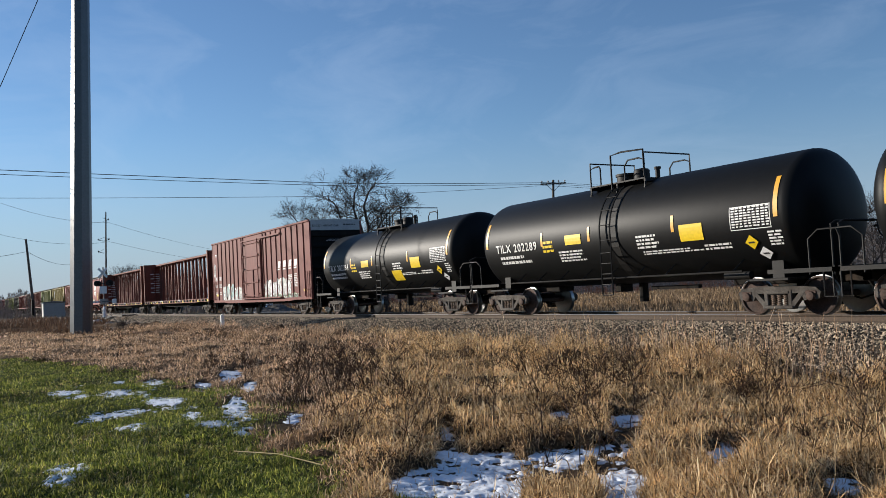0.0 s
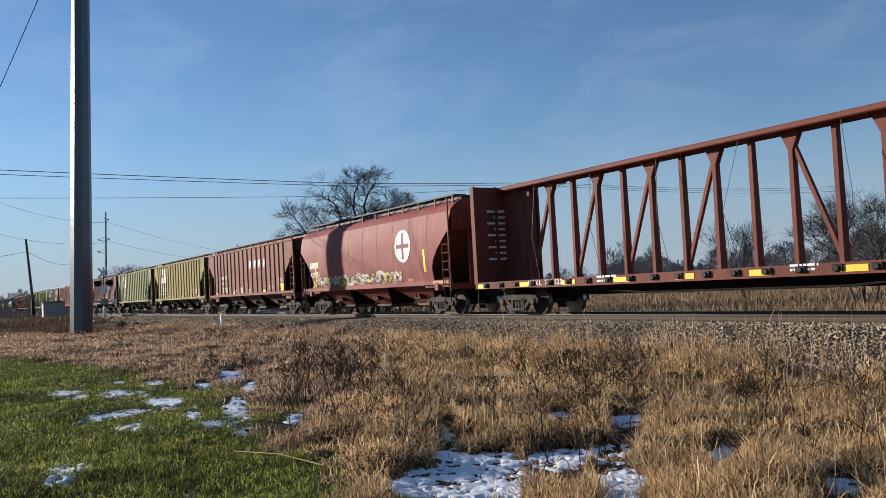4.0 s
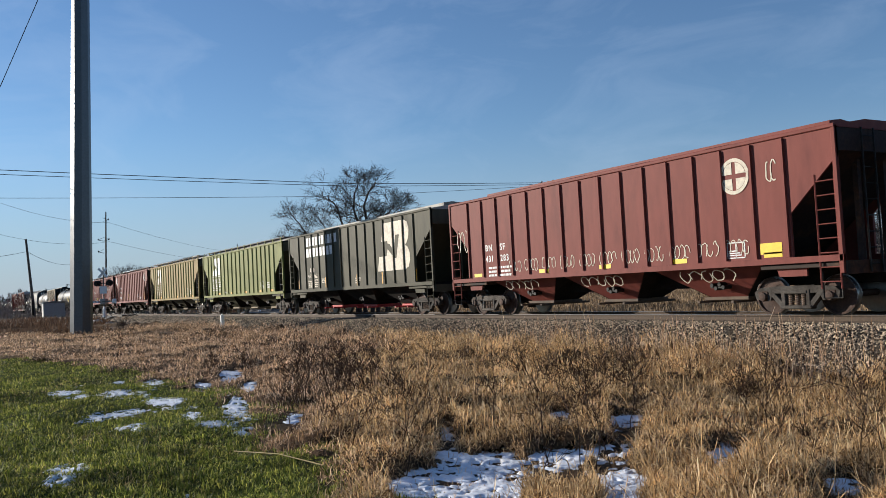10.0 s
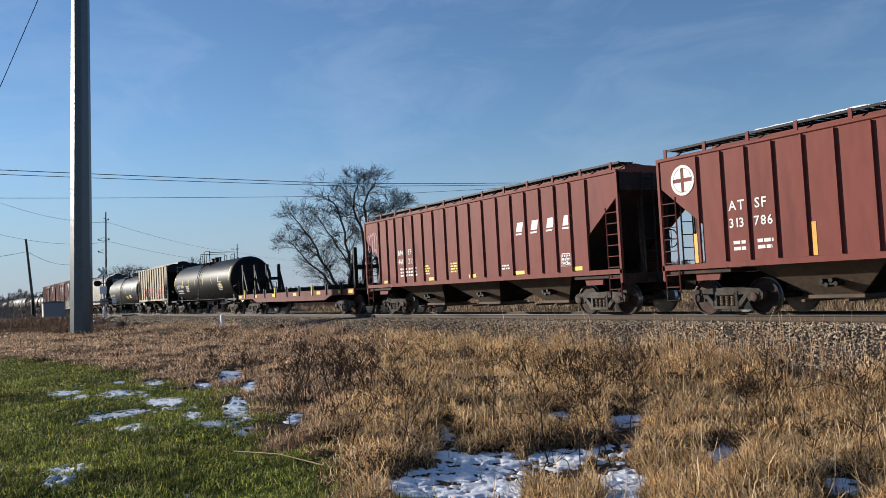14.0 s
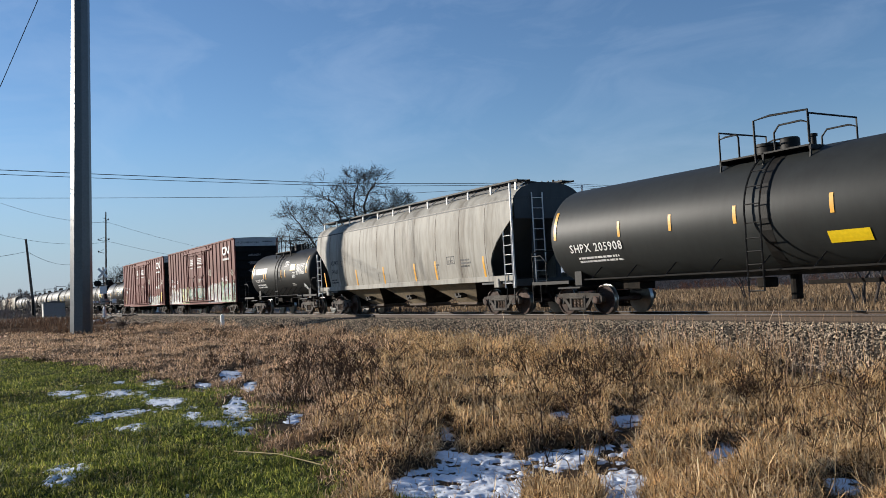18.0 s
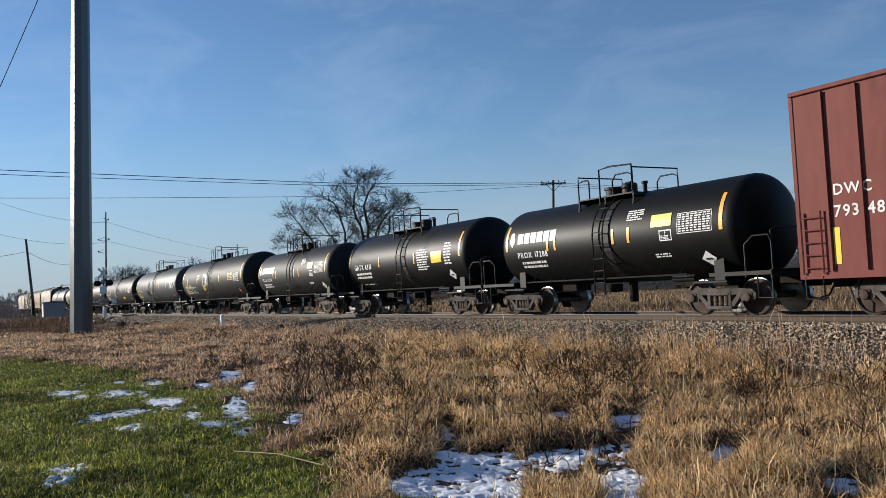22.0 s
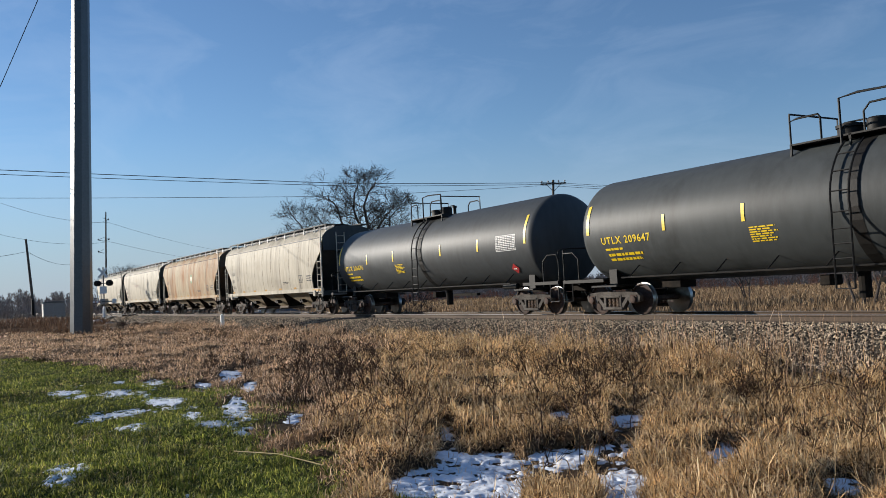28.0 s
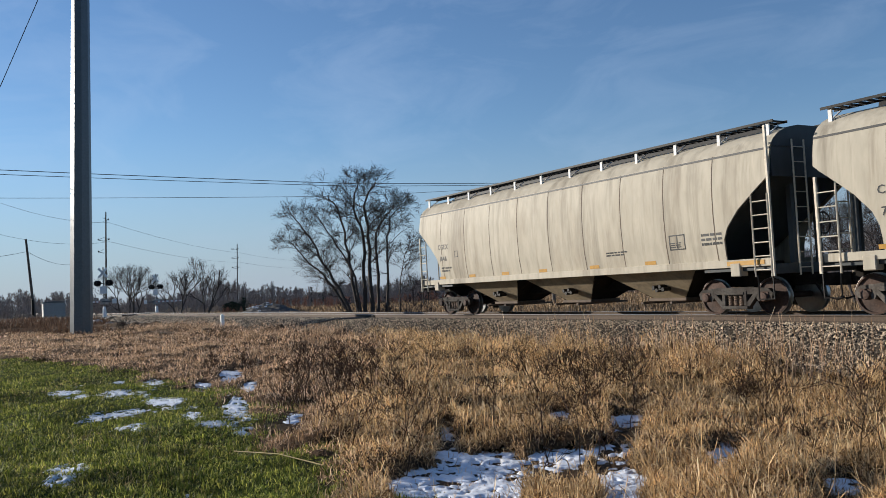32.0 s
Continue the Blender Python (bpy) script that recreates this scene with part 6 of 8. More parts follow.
fb = Face(lambda x, z: 1.0 + (z - 0.46) * 0.56 + 0.02)
for i, x in enumerate((-4.0, 0.0, 4.0)):
    s = Shape()
    fb.scrawl(s, x - 0.9, x + 0.9, 0.85, 1.2, 5, 0.025, 71 + i)
    tagged(part("bay_scrawl", s, "cream", ob), kind="stuff")

# dark olive hopper with the two-line name as blocks
ob, face, e, x0, n = car("hopper", 160.1, 175.8, col="olive", bay="under", gate="redmark", roof="grain", trim="olive", walk=False, top=4.22, rib_at=[-6.38 + 0.913 * i for i in range(15)], inset=1.4, refl=(), label="dark olive covered hopper with a large faded emblem")
blocks(ob, face, [(-5.32, 3.60, 0.30, 0.44, 0.105, 10), (-5.34, 3.03, 0.32, 0.44, 0.12, 8)], "white", "large_lettering")
wedge_emblem(ob, face, 3.0, 1.93, 3.0, 2.08, "cream")
words(ob, face, [("460", -5.2, 1.95, 0.26), ("647", -4.4, 1.95, 0.26)], "cream")
blocks(ob, face, [(-4.9, 2.24, 0.13, 0.2, 0.3, 2)], "cream", "initial_mark")
small_print(ob, face, [(-5.2, 1.8, 0.55, 0.4, 4), (-4.35, 1.8, 0.55, 0.4, 4), (-3.4, 1.85, 0.5, 0.25, 3), (0.6, 1.75, 0.6, 0.3, 3), (-e + 3.6, 2.0, 0.4, 0.3, 2)], "cream")
reflectors(ob, face, [-e + 1.3, -2.9, 0.8, 3.4, e - 1.4], 1.65, 0.5, 0.11, "orange", True)

old_green(142.3, 159.0, "46154", "green_b", "olive", label="pale green ribbed covered hopper with white emblem", bay="olive")
old_green(124.3, 140.93, "468954", "yellow_rust", "olive", label="rust-streaked mustard covered hopper with faded cream emblem", bay="olive", extra="cream")

ob, face, e, x0, n = car("hopper", 106.3, 122.87, col="red_deep", slope="rust_and_shade", bay="bay", roof="red_dull", refl=(), label="deep-red covered hopper with white number and round emblem")
disc_emblem(ob, face, -7.4, 3.55, 0.36)
roof_snow_and_lit_edge(ob, -5.4, 0.9, 4.46, seed=6)
words(ob, face, [("AT", -5.98, 2.60, 0.34), ("SF", -5.22, 2.60, 0.34), ("313", -6.0, 2.18, 0.32), ("786", -5.27, 2.18, 0.32)])
small_print(ob, face, [(-5.9, 1.85, 0.5, 0.3, 2), (-5.2, 1.85, 0.5, 0.3, 2), (4.7, 1.7, 0.6, 0.2, 2)])
data_panel(ob, face, 3.5, 1.55, 0.5, 0.42)
disc_emblem(ob, face, 6.9, 3.55, 0.34, "white", False)
reflectors(ob, face, [-e + 1.2, -e + 4.6, -1.0, 2.9, 6.5], 1.75, 0.75, 0.11, "orange", True)

ob, face, e, x0, n = car("hopper", 88.1, 104.76, col="red_deep", slope="rust_and_shade", bay="bay", roof="red_dull", label="deep-red ribbed covered hopper with white italic emblem")
italic_blocks(ob, face, 3.28, 2.70, 0.42, 0.82)
hopper_marks(ob, face, e, "468215", -5.2, 2.15, 0.30)
data_panel(ob, face, 5.62, 1.55, 0.5, 0.4)
s = Shape()
face.scrawl(s, -e + 0.3, -e + 1.2, 2.7, 3.7, 4, 0.03, 91)
part("spray_tag", s, "pinkmark", ob)
small_print(ob, face, [(-1.0, 2.0, 0.6, 0.4, 4), (-e + 5.2, 2.0, 0.6, 0.4, 4)], "yel")
small_print(ob, face, [(5.6, 1.9, 0.6, 0.4, 4), (2.4, 1.75, 0.5, 0.2, 2)])

car("flat", 68.5, 86.4, label="empty brown stake flat car with black end racks")

ob, face, e, zc, r = car("tank", 50.45, 67.1, col="tankblack", r=1.48, zc=2.44, marks=(-0.30, -0.19, -0.07, 0.06, 0.2, 0.3), stripe="yel", label="long black tank car with yellow stripes")
words(ob, face, [("GATX 95631", -e + 1.35, zc - 0.35, 0.38)])
small_print(ob, face, [(-e + 1.5, zc - 0.5, 1.7, 0.4, 2), (-e + 4.2, zc - 0.2, 1.1, 0.5, 6), (e - 3.5, zc - 0.3, 1.0, 0.5, 4)])
s = Shape()
face.bars(s, e - 3.2, zc - 0.1, 0.9, 0.5, 4)
part("yellow_print", s, "yel", ob)

ob, face, e = car("two_bay", 37.1, 49.05, col="rustwhite", slope="tankdark", bay="bay", roof="black", trim="grain", rib="rust_and_shade", walk=False, bays=(-1.8, 2.0), half=1.3, label="rust-streaked white two-bay hopper with flame graffiti")
face.piece(ob, -e + 1.7, e - 1.7, 1.40, 2.62, 7, ["flame", "flame", "redmark"], "yellowspray", 101)
s = Shape()
face.scrawl(s, -e + 0.9, e - 1.3, 2.2, 2.6, 14, 0.04, 102)
part("spray_tag", s, "tealmark", ob)
small_print(ob, face, [(0.5, 3.6, 0.5, 0.8, 6)], "flame")
reflectors(ob, face, [e - 1.15], 2.0, 0.6, 0.12, "yel", True)

ob, face, e, zc, r = car("tank", 19.3, 35.7, col="tankslate", r=1.53, zc=2.48, marks=(-0.28, -0.16, -0.03, 0.13, 0.28), label="dull black tank car with orange marks")
words(ob, face, [("SHPX 205908", -e + 1.35, zc - 0.55, 0.36)])
small_print(ob, face, [(-e + 1.6, zc - 0.72, 2.0, 0.25, 2), (e - 3.0, zc + 0.6, 0.9, 0.7, 6)])
s = Shape()
face.rect(s, 1.9, 2.9, zc - 0.9, zc - 0.6, 0.014)
part("yellow_decal", s, "yel", ob)
s = Shape()
face.rect(s, e - 4.6, e - 3.7, zc - 0.85, zc - 0.5, 0.014)
part("white_decal", s, "white", ob)
placard(ob, face, e - 1.5, zc - 1.0, 0.21, "redmark")

ob, face, e = car("round", 0.65, 17.85, col="grain", slope="tankgrey_b", trim="white", seam="grain", sill="grain", refl=False, label="stained grey round-sided covered hopper with dark streaks")
words(ob, face, [("ADMX", -e + 1.75, 2.45, 0.29), ("54066", -e + 1.8, 2.02, 0.29)], "dark")
s = Shape()
face.frame_of(s, -e + 2.95, -e + 3.2, 2.35, 2.62, 0.02)
part("stencil_box", s, "dark", ob)
small_print(ob, face, [(-e + 1.7, 1.75, 0.9, 0.25, 2), (5.2, 2.1, 0.7, 0.35, 3), (3.2, 2.0, 0.5, 0.1, 1)], "dark")
data_panel(ob, face, 4.2, 1.95, 0.55, 0.3, "dark")
reflectors(ob, face, [-e + 0.9, -4.0, -1.2, 1.6, 3.3, e - 1.9], 1.75, 0.75, 0.12, "orange", True)


def procor(rear, front, num, col, zc=2.33, r=1.37, marks=(-0.225, -0.19, 0.06, 0.12), **kw):
    ob, face, e, zc, r = car("tank", rear, front, col=col, r=r, zc=zc, plat=1.2, marks=marks, **kw)
    s = Shape()
    s.add(*face.sheet([(-e + 0.9, zc + 0.2), (-e + 1.05, zc + 0.02), (-e + 1.2, zc + 0.2), (-e + 1.15, zc + 0.5), (-e + 1.05, zc + 0.55), (-e + 0.95, zc + 0.5)], 0.014))
    part("flame_emblem", s, "white", ob)
    blocks(ob, face, [(-e + 1.35, zc + 0.12, 0.30, 0.36, 0.05, 6)], "white", "maker_lettering")
    words(ob, face, [("PROX " + num, -e + 1.30, zc - 0.36, 0.27)])
    small_print(ob, face, [(-e + 1.45, zc - 0.5, 1.7, 0.3, 2), (e - 4.2, zc + 0.75, 0.7, 0.35, 5), (e - 3.2, zc - 0.6, 0.6, 0.15, 2)])
    s = Shape()
    face.rect(s, e - 3.2, e - 2.45, zc + 0.15, zc + 0.5, 0.014)
    part("yellow_decal", s, "yel", ob)
    s = Shape()
    for i in range(8):
        face.bars(s, e - 2.2 + i * 0.14, zc + 0.42, 0.12, 0.5, 8)
    face.frame_of(s, e - 2.24, e - 1.06, zc - 0.10, zc + 0.46, 0.018)
    part("data_table", s, "white", ob)
    data_panel(ob, face, e - 2.9, zc - 0.25, 0.45, 0.3)
    placard(ob, face, e - 1.4, zc - 0.85, 0.24, "signwhite")
    return ob, face, e


procor(-11.3, -0.75, "14151", "tankdark", label="short black tank car with white lettering and orange stripes")


def tall_box(rear, front, num, col, seed, fills, extent, **kw):
    ob, face, e = car("box", rear, front, col=col, double=True, doors=(-2.5, 2.45), ribs=[-8.5, -7.69, -6.78, -5.89, -5.01, -4.19, -3.28, -2.6, 2.6, 3.3, 4.2, 5.13, 6.03, 6.9, 7.75, 8.61], **kw)
    rf = Face(lambda x, z: 1.47 + 0.136)
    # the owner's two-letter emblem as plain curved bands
    s = Shape()
    a, b = 6.96, 0.32
    face.stroke(s, [(a + 0.70, 4.56), (a + 0.15, 4.56), (a + 0.07, 4.48), (a + 0.07, 4.20), (a + 0.15, 4.12), (a + 0.68, 4.12), (a + 0.76, 4.20), (a + 0.76, 4.52), (a + 0.86, 4.58), (a + 0.94, 4.52), (a + 1.26, 4.17), (a + 1.36, 4.13), (a + 1.45, 4.20), (a + 1.45, 4.66)], 0.135, 0.112)
    part("curved_emblem", s, "white", ob)
    blocks(ob, rf, [(a + 0.02, 3.70, 0.11, 0.13, 0.055, 9)], "white", "web_lettering")
    words(ob, face, [("DWC", -8.37, 2.66, 0.34), (num[:3], -8.38, 2.18, 0.36), (num[3:], -7.6, 2.18, 0.36)])
    small_print(ob, face, [(-6.6, 2.72, 0.28, 0.24, 2), (6.2, 2.55, 0.5, 0.3, 3), (7.1, 2.6, 0.5, 0.34, 4)])
    fd = Face(lambda x, z: 1.47 + 0.135)
    small_print(ob, fd, [(-1.75, 4.22, 0.95, 0.75, 6), (0.35, 4.22, 1.2, 0.75, 6), (1.1, 2.72, 0.6, 0.2, 2)])
    s = Shape()
    fd.scrawl(s, -1.2, -0.75, 2.45, 2.75, 3, 0.035, seed + 40)
    fd.scrawl(s, 0.45, 0.95, 2.4, 2.7, 4, 0.035, seed + 41)
    part("spray_tag", s, "cream", ob)
    s = Shape()
    fd.scrawl(s, 3.35, 4.0, 2.75, 3.3, 5, 0.03, seed + 42)
    fd.scrawl(s, 8.75, 9.25, 2.6, 3.0, 4, 0.03, seed + 43)
    part("spray_tag", s, "cream", ob)
    fs = Face(lambda x, z: 1.47 + (0.03 if z > 1.0 else 0.048))
    x0, x1, z1, n, edge, back = extent
    for i, (p, q, where) in enumerate(((-9.2, -4.9, fs), (-4.9, -2.6, fs), (-2.4, 2.4, fd), (2.7, 6.1, fs), (6.1, 9.25, fs))):
        p, q = max(p, x0), min(q, x1)
        if q - p > 1.0:
            ground, paints = fills[i]
            where.piece(ob, p, q, 1.12 if where is fd else 0.87, z1 - (0.15 if i < 3 else 0.0), max(2, round((q - p) / 0.85)), paints, edge, seed + i, ground)
    reflectors(ob, face, [-e + 0.95, -5.2, -3.4, 3.4, e - 4.2, e - 1.1], 1.55, 0.8, 0.16, "yel", True)
    return ob, face, e


tall_box(-32.35, -13.68, "793985", "boxbrown", 201, (("paleground", ["cream", "paleground", "greymark"]), ("limeground", ["limemark", "yellowspray", "greyground"]), ("tealground", ["greenmark", "tealmark", "greyground"]), ("lilacground", ["greymark", "paleground", "greyground"]), ("greenground", ["greenmark", "tealmark", "lilacground"])), (-9.2, 9.25, 2.30, 15, "cream", None), label="tall brown box car, lower side covered in graffiti")
ob, face, e = tall_box(-52.95, -34.35, "793486", "boxred", 301, ((None, ["cream"]), (None, ["cream"]), (None, ["cream"]), ("greyground", ["paleground", "greymark"]), ("paleground", ["cream", "tealmark"])), (2.9, 7.6, 1.75, 4, "cream", None), label="tall oxide-red box car with small graffiti tags")
s = Shape()
face.scrawl(s, 6.6, 7.9, 2.4, 3.3, 5, 0.04, 305)
face.scrawl(s, 0.6, 1.2, 1.4, 2.2, 3, 0.05, 306)
part("spray_tag", s, "cream", ob)

procor(-65.3, -54.5, "17288", "tankblack", label="short black tank car with white lettering and yellow decal", zc=2.29, r=1.34)

ob, face, e, zc, r = car("tank", -78.25, -66.9, col="tankblack", r=1.38, zc=2.34, plat=1.25, marks=(-0.165, 0.12), dome=0.1, label="shiny black tank car with wide orange stripes")
words(ob, face, [("GATX 6318", -e + 1.25, zc - 0.25, 0.33)])
small_print(ob, face, [(-e + 1.3, zc - 0.4, 2.0, 0.36, 2), (-e + 1.6, zc - 1.0, 1.2, 0.1, 1), (1.6, zc + 0.35, 1.0, 0.9, 9), (e - 1.9, zc + 0.5, 0.6, 0.9, 8)])
s = Shape()
face.rect(s, e - 2.9, e - 2.1, zc - 0.25, zc + 0.2, 0.014)
part("yellow_decal", s, "yel", ob)
placard(ob, face, e - 1.6, zc - 0.8, 0.24, "signwhite")

procor(-91.7, -79.9, "60234", "tankdark", label="worn grey-black tank car with white lettering", zc=2.32, r=1.36)


def long_tank(rear, front, col, num, mark, stripe, label, **kw):
    r, zc = kw.pop("r", 1.56), kw.pop("zc", 2.51)
    ob, face, e, zc, r = car("tank", rear, front, col=col, r=r, zc=zc, stripe=stripe, label=label, dome_mat="black", **kw)
    words(ob, face, [(num, -e + 1.25, zc - 0.42, 0.30)], mark)
    small_print(ob, face, [(-e + 1.35, zc - 0.55, 0.9, 0.12, 1), (-e + 1.4, zc - 0.72, 1.6, 0.32, 2), (-1.9, zc - 0.35, 0.8, 0.42, 7)], mark)
    s = Shape()
    for i in range(8):
        face.bars(s, e - 2.45 + i * 0.14, zc + 0.22, 0.12, 0.48, 8)
    face.frame_of(s, e - 2.49, e - 1.31, zc - 0.28, zc + 0.26, 0.018)
    part("data_table", s, "white", ob)
    placard(ob, face, e - 1.7, zc - 0.95, 0.21, "redmark")
    return ob, face, e, zc


ob, face, e, zc = long_tank(-109.8, -93.3, "tankdark", "UTLX 210753", "yel", "yel", "black tank car with white graffiti scrawls", marks=(-0.37, -0.2, -0.05, 0.15), plat=1.4)
s = Shape()
face.scrawl(s, -e + 1.4, -e + 4.4, zc - 1.0, zc - 0.35, 7, 0.05, 401)
face.scrawl(s, -3.3, -2.6, zc + 0.1, zc + 0.45, 3, 0.05, 402)
face.scrawl(s, -1.7, -0.4, zc - 0.5, zc + 0.5, 5, 0.06, 403)
part("spray_tag", s, "white", ob)
s = Shape()
for i in range(4):
    face.bars(s, e - 3.7 + i * 0.3, zc + 0.3, 0.27, 0.5, 5)
part("yellow_print", s, "yel", ob)
long_tank(-128.3, -111.4, "tankgrey", "UTLX 209902", "yel", "yel", "slate-grey tank car with yellow lettering", plat=1.5)
ob, face, e, zc = long_tank(-146.2, -129.9, "tankdark", "SHPX 205225", "white", "orange", "worn grey-black tank car with orange stripes", plat=1.4)
s = Shape()
face.rect(s, 2.4, 3.3, zc - 0.95, zc - 0.65, 0.014)
part("yellow_decal", s, "yel", ob)
long_tank(-164.85, -147.8, "tankblack", "SHPX 205917", "white", "orange", "black tank car with orange stripes", plat=1.4)
long_tank(-183.3, -166.5, "tankgrey", "UTLX 209647", "yel", "yel", "slate-grey tank car with yellow marks", plat=1.5, dome=0.5)
long_tank(-201.55, -185.0, "tankgrey_b", "UTLX 206876", "yel", "yel", "pale slate tank car with yellow marks", plat=1.25)

# grain hoppers at the tail
for rear, front, col, num, mark, label, seams in (
        (-219.75, -203.0, "grain_b", ("CGEX", "1103"), "dark", "cream-grey round-sided covered hopper, dusty paint", 10),
        (-238.3, -221.3, "grain_rust", ("CGEX", "1198"), "dark", "rust-stained tan round-sided covered hopper", 9),
        (-256.6, -239.88, "grain_b", ("CITX", "702708"), "dark", "pale cream round-sided covered hopper with a red notice", 9),
        (-274.45, -257.75, "grain_b", ("CGEX", "1646"), "dark", "stained pale grey covered hopper, last of the train", 9)):
    # slope: the end recess's shade, put into a darker colour
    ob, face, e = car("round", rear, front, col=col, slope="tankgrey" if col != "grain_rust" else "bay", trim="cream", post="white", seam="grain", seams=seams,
                      line_mat="dark" if num[1] in ("1103", "1646", "702708") else "bay", sill=col, label=label)
    words(ob, face, [(num[0], -e + 1.45, 2.55, 0.26), (num[1], -e + 1.5, 2.10, 0.26)], mark)
    small_print(ob, face, [(-e + 1.6, 1.86, 0.8, 0.22, 2), (2.6, 1.85, 0.9, 0.15, 2), (6.2, 2.1, 0.8, 0.35, 3)], mark)
    data_panel(ob, face, 5.1, 1.75, 0.55, 0.4, mark)
    s = Shape()
    face.frame_of(s, -e + 2.62, -e + 2.85, 2.2, 2.44, 0.02)
    part("stencil_box", s, mark, ob)
    if num[1] == "702708":
        words(ob, face, [("DO NOT HAMMER ON CAR", -2.6, 2.75, 0.16)], "faded_red", "red_notice")
    if num[1] == "1198":
        s = Shape()
        s.add(*face.sheet([(1.0 + 0.3 * math.cos(a * 0.393), 2.75 + 0.36 * math.sin(a * 0.393)) for a in range(16)], 0.009))
        part("green_emblem", s, "greenmark", ob)
        part("emblem_centre", Shape().add(*face.sheet([(1.0, 3.0), (0.8, 2.87), (0.8, 2.63), (1.0, 2.5), (1.2, 2.63), (1.2, 2.87)], 0.012)), "cream", ob)

# ---- poles, wires and the level crossing ----


def pole_thing(name, label, base, top, r0, r1, mat="wood", sides=10, category="pole"):
    b, t = Vector(base), Vector(top)
    ob = thing(name, label, category, base)
    part("shaft", Shape().tube((0, 0, -0.4), t - b, r0, sides, r1), mat, ob)
    return ob


def steel_pole():
    ob = thing("steel_transmission_pole", "tall eight-sided galvanised steel pole", "utility pole", (-52.1, 6.9, float(ground_z(-52.1, 6.9))))
    s = Shape()
    n = 8
    rows = [(0.0, 0.62), (0.02, 0.62), (26.0, 0.46)]
    vs = []
    for z, r in rows:
        for i in range(n):
            a = 2 * math.pi * (i + 0.5) / n + 0.35
            vs.append((r * math.cos(a) - z * 0.0010, r * math.sin(a) + z * 0.028, z - 0.05))
    fs = [(k * n + i, k * n + (i + 1) % n, (k + 1) * n + (i + 1) % n, (k + 1) * n + i) for k in range(2) for i in range(n)]
    s.add(vs, fs + [tuple(range(2 * n, 3 * n))])
    part("shaft", s, "galv", ob)
    part("base_collar", Shape().lathe([(-0.2, 0.72), (0.06, 0.72), (0.09, 0.66)], "z", 8), "conc", ob)
    g = solid("guy_wire", Shape().tube((-51.97, 7.47, 24.55), (-51.95, -2.4, -0.4), 0.022, 5), "wire", "thin steel guy wire of the tall pole", "wire")


def crossarm_pole():
    ob = pole_thing("wooden_utility_pole", "weathered wooden pole with a double cross-arm", (-62.7, 49.7, -1.2), (-62.3, 50.2, 10.7), 0.17, 0.11, category="utility pole")
    d = Vector((0.51, 0.86, 0)).normalized()
    for k in (0, 1):
        s = Shape()
        off = Vector((0.14 * (1 - 2 * k), -0.08 * (1 - 2 * k), 0))
        a, b = Vector((0.4, 0.5, 11.55)) + off - d * 1.2, Vector((0.4, 0.5, 11.55)) + off + d * 1.2
        s.tube(a, b, 0.075, 4)
        part("crossarm", s, "wood", ob)
    for t in (-1.1, -0.5, 0.5, 1.1):
        p = Vector((0.4, 0.5, 11.6)) + d * t
        s = Shape().lathe([(0, 0.03), (0.1, 0.03), (0.12, 0.08), (0.2, 0.08), (0.26, 0.03)], "z", 8, p)
        part("insulator", s, "cabinet", ob)
    s = Shape()
    for t in (-0.7, 0.7):
        s.tube(Vector((0.4, 0.5, 11.5)) + d * t, (0.4, 0.5, 10.8), 0.025, 4)
    part("arm_brace", s, "black", ob)


def line_pole(base, top, arms):
    ob = pole_thing("wooden_utility_pole", "dark wooden line pole with bracket insulators", base, top, 0.17, 0.10, category="utility pole")
    h = top[2] - base[2]
    d = Vector((0.51, 0.86, 0)).normalized()
    for z, sides in arms:
        for k in sides:
            s = Shape()
            p = Vector((0, 0, h - z))
            s.tube(p, p + d * k * 0.9 + Vector((0, 0, 0.25)), 0.045, 5)
            s.tube(p + Vector((0, 0, 0.6)), p + d * k * 0.9 + Vector((0, 0, 0.25)), 0.03, 5)
            s.lathe([(0.15, 0.06), (0.30, 0.10), (0.45, 0.05)], "z", 8, p + d * k * 0.9)
            part("insulator_bracket", s, "black", ob)


def cable(label, pts, r, sag=0.0):
    s = Shape()
    out = []
    for (a, b) in zip(pts, pts[1:]):
        a, b = Vector(a), Vector(b)
        for i in range(12):
            t = i / 12
            p = a.lerp(b, t)
            p.z -= sag * 4 * t * (1 - t)
            out.append(p)
    out.append(Vector(pts[-1]))
    s.path(out, r, 5)
    solid("overhead_wire", s, "wire", label, "wire", group="overhead wires")


steel_pole()
crossarm_pole()
line_pole((-148.1, 23.5, -0.4), (-148.1, 24.0, 16.6), ((1.6, (1,)), (4.9, (-1, 1)), (6.9, (-1,))))
line_pole((-221.7, 68.3, -2.2), (-221.5, 68.9, 15.6), ((1.6, (-1, 1)), (4.0, (-1, 1)), (6.6, (-1, 1))))
line_pole((-267.3, 112.5, -2.5), (-267.0, 113.2, 13.1), ((1.2, (-1, 1)), (3.2, (1,))))
cable("paired dark power line crossing over the track", [(-53.0, -28.0, 9.2), (-58.0, 3.15, 9.79), (-60.6, 28.0, 9.74), (-62.3, 50.2, 10.45)], 0.025, 0.04)
cable("paired dark power line crossing over the track", [(-53.0, -28.0, 8.9), (-58.0, 3.15, 9.51), (-60.3, 28.0, 9.49), (-61.9, 49.9, 10.23)], 0.021, 0.04)
cable("lower dark power line crossing over the track", [(-53.0, -28.0, 7.6), (-58.0, 3.15, 8.03), (-60.3, 28.0, 8.69), (-62.0, 50.0, 10.18)], 0.016, 0.04)
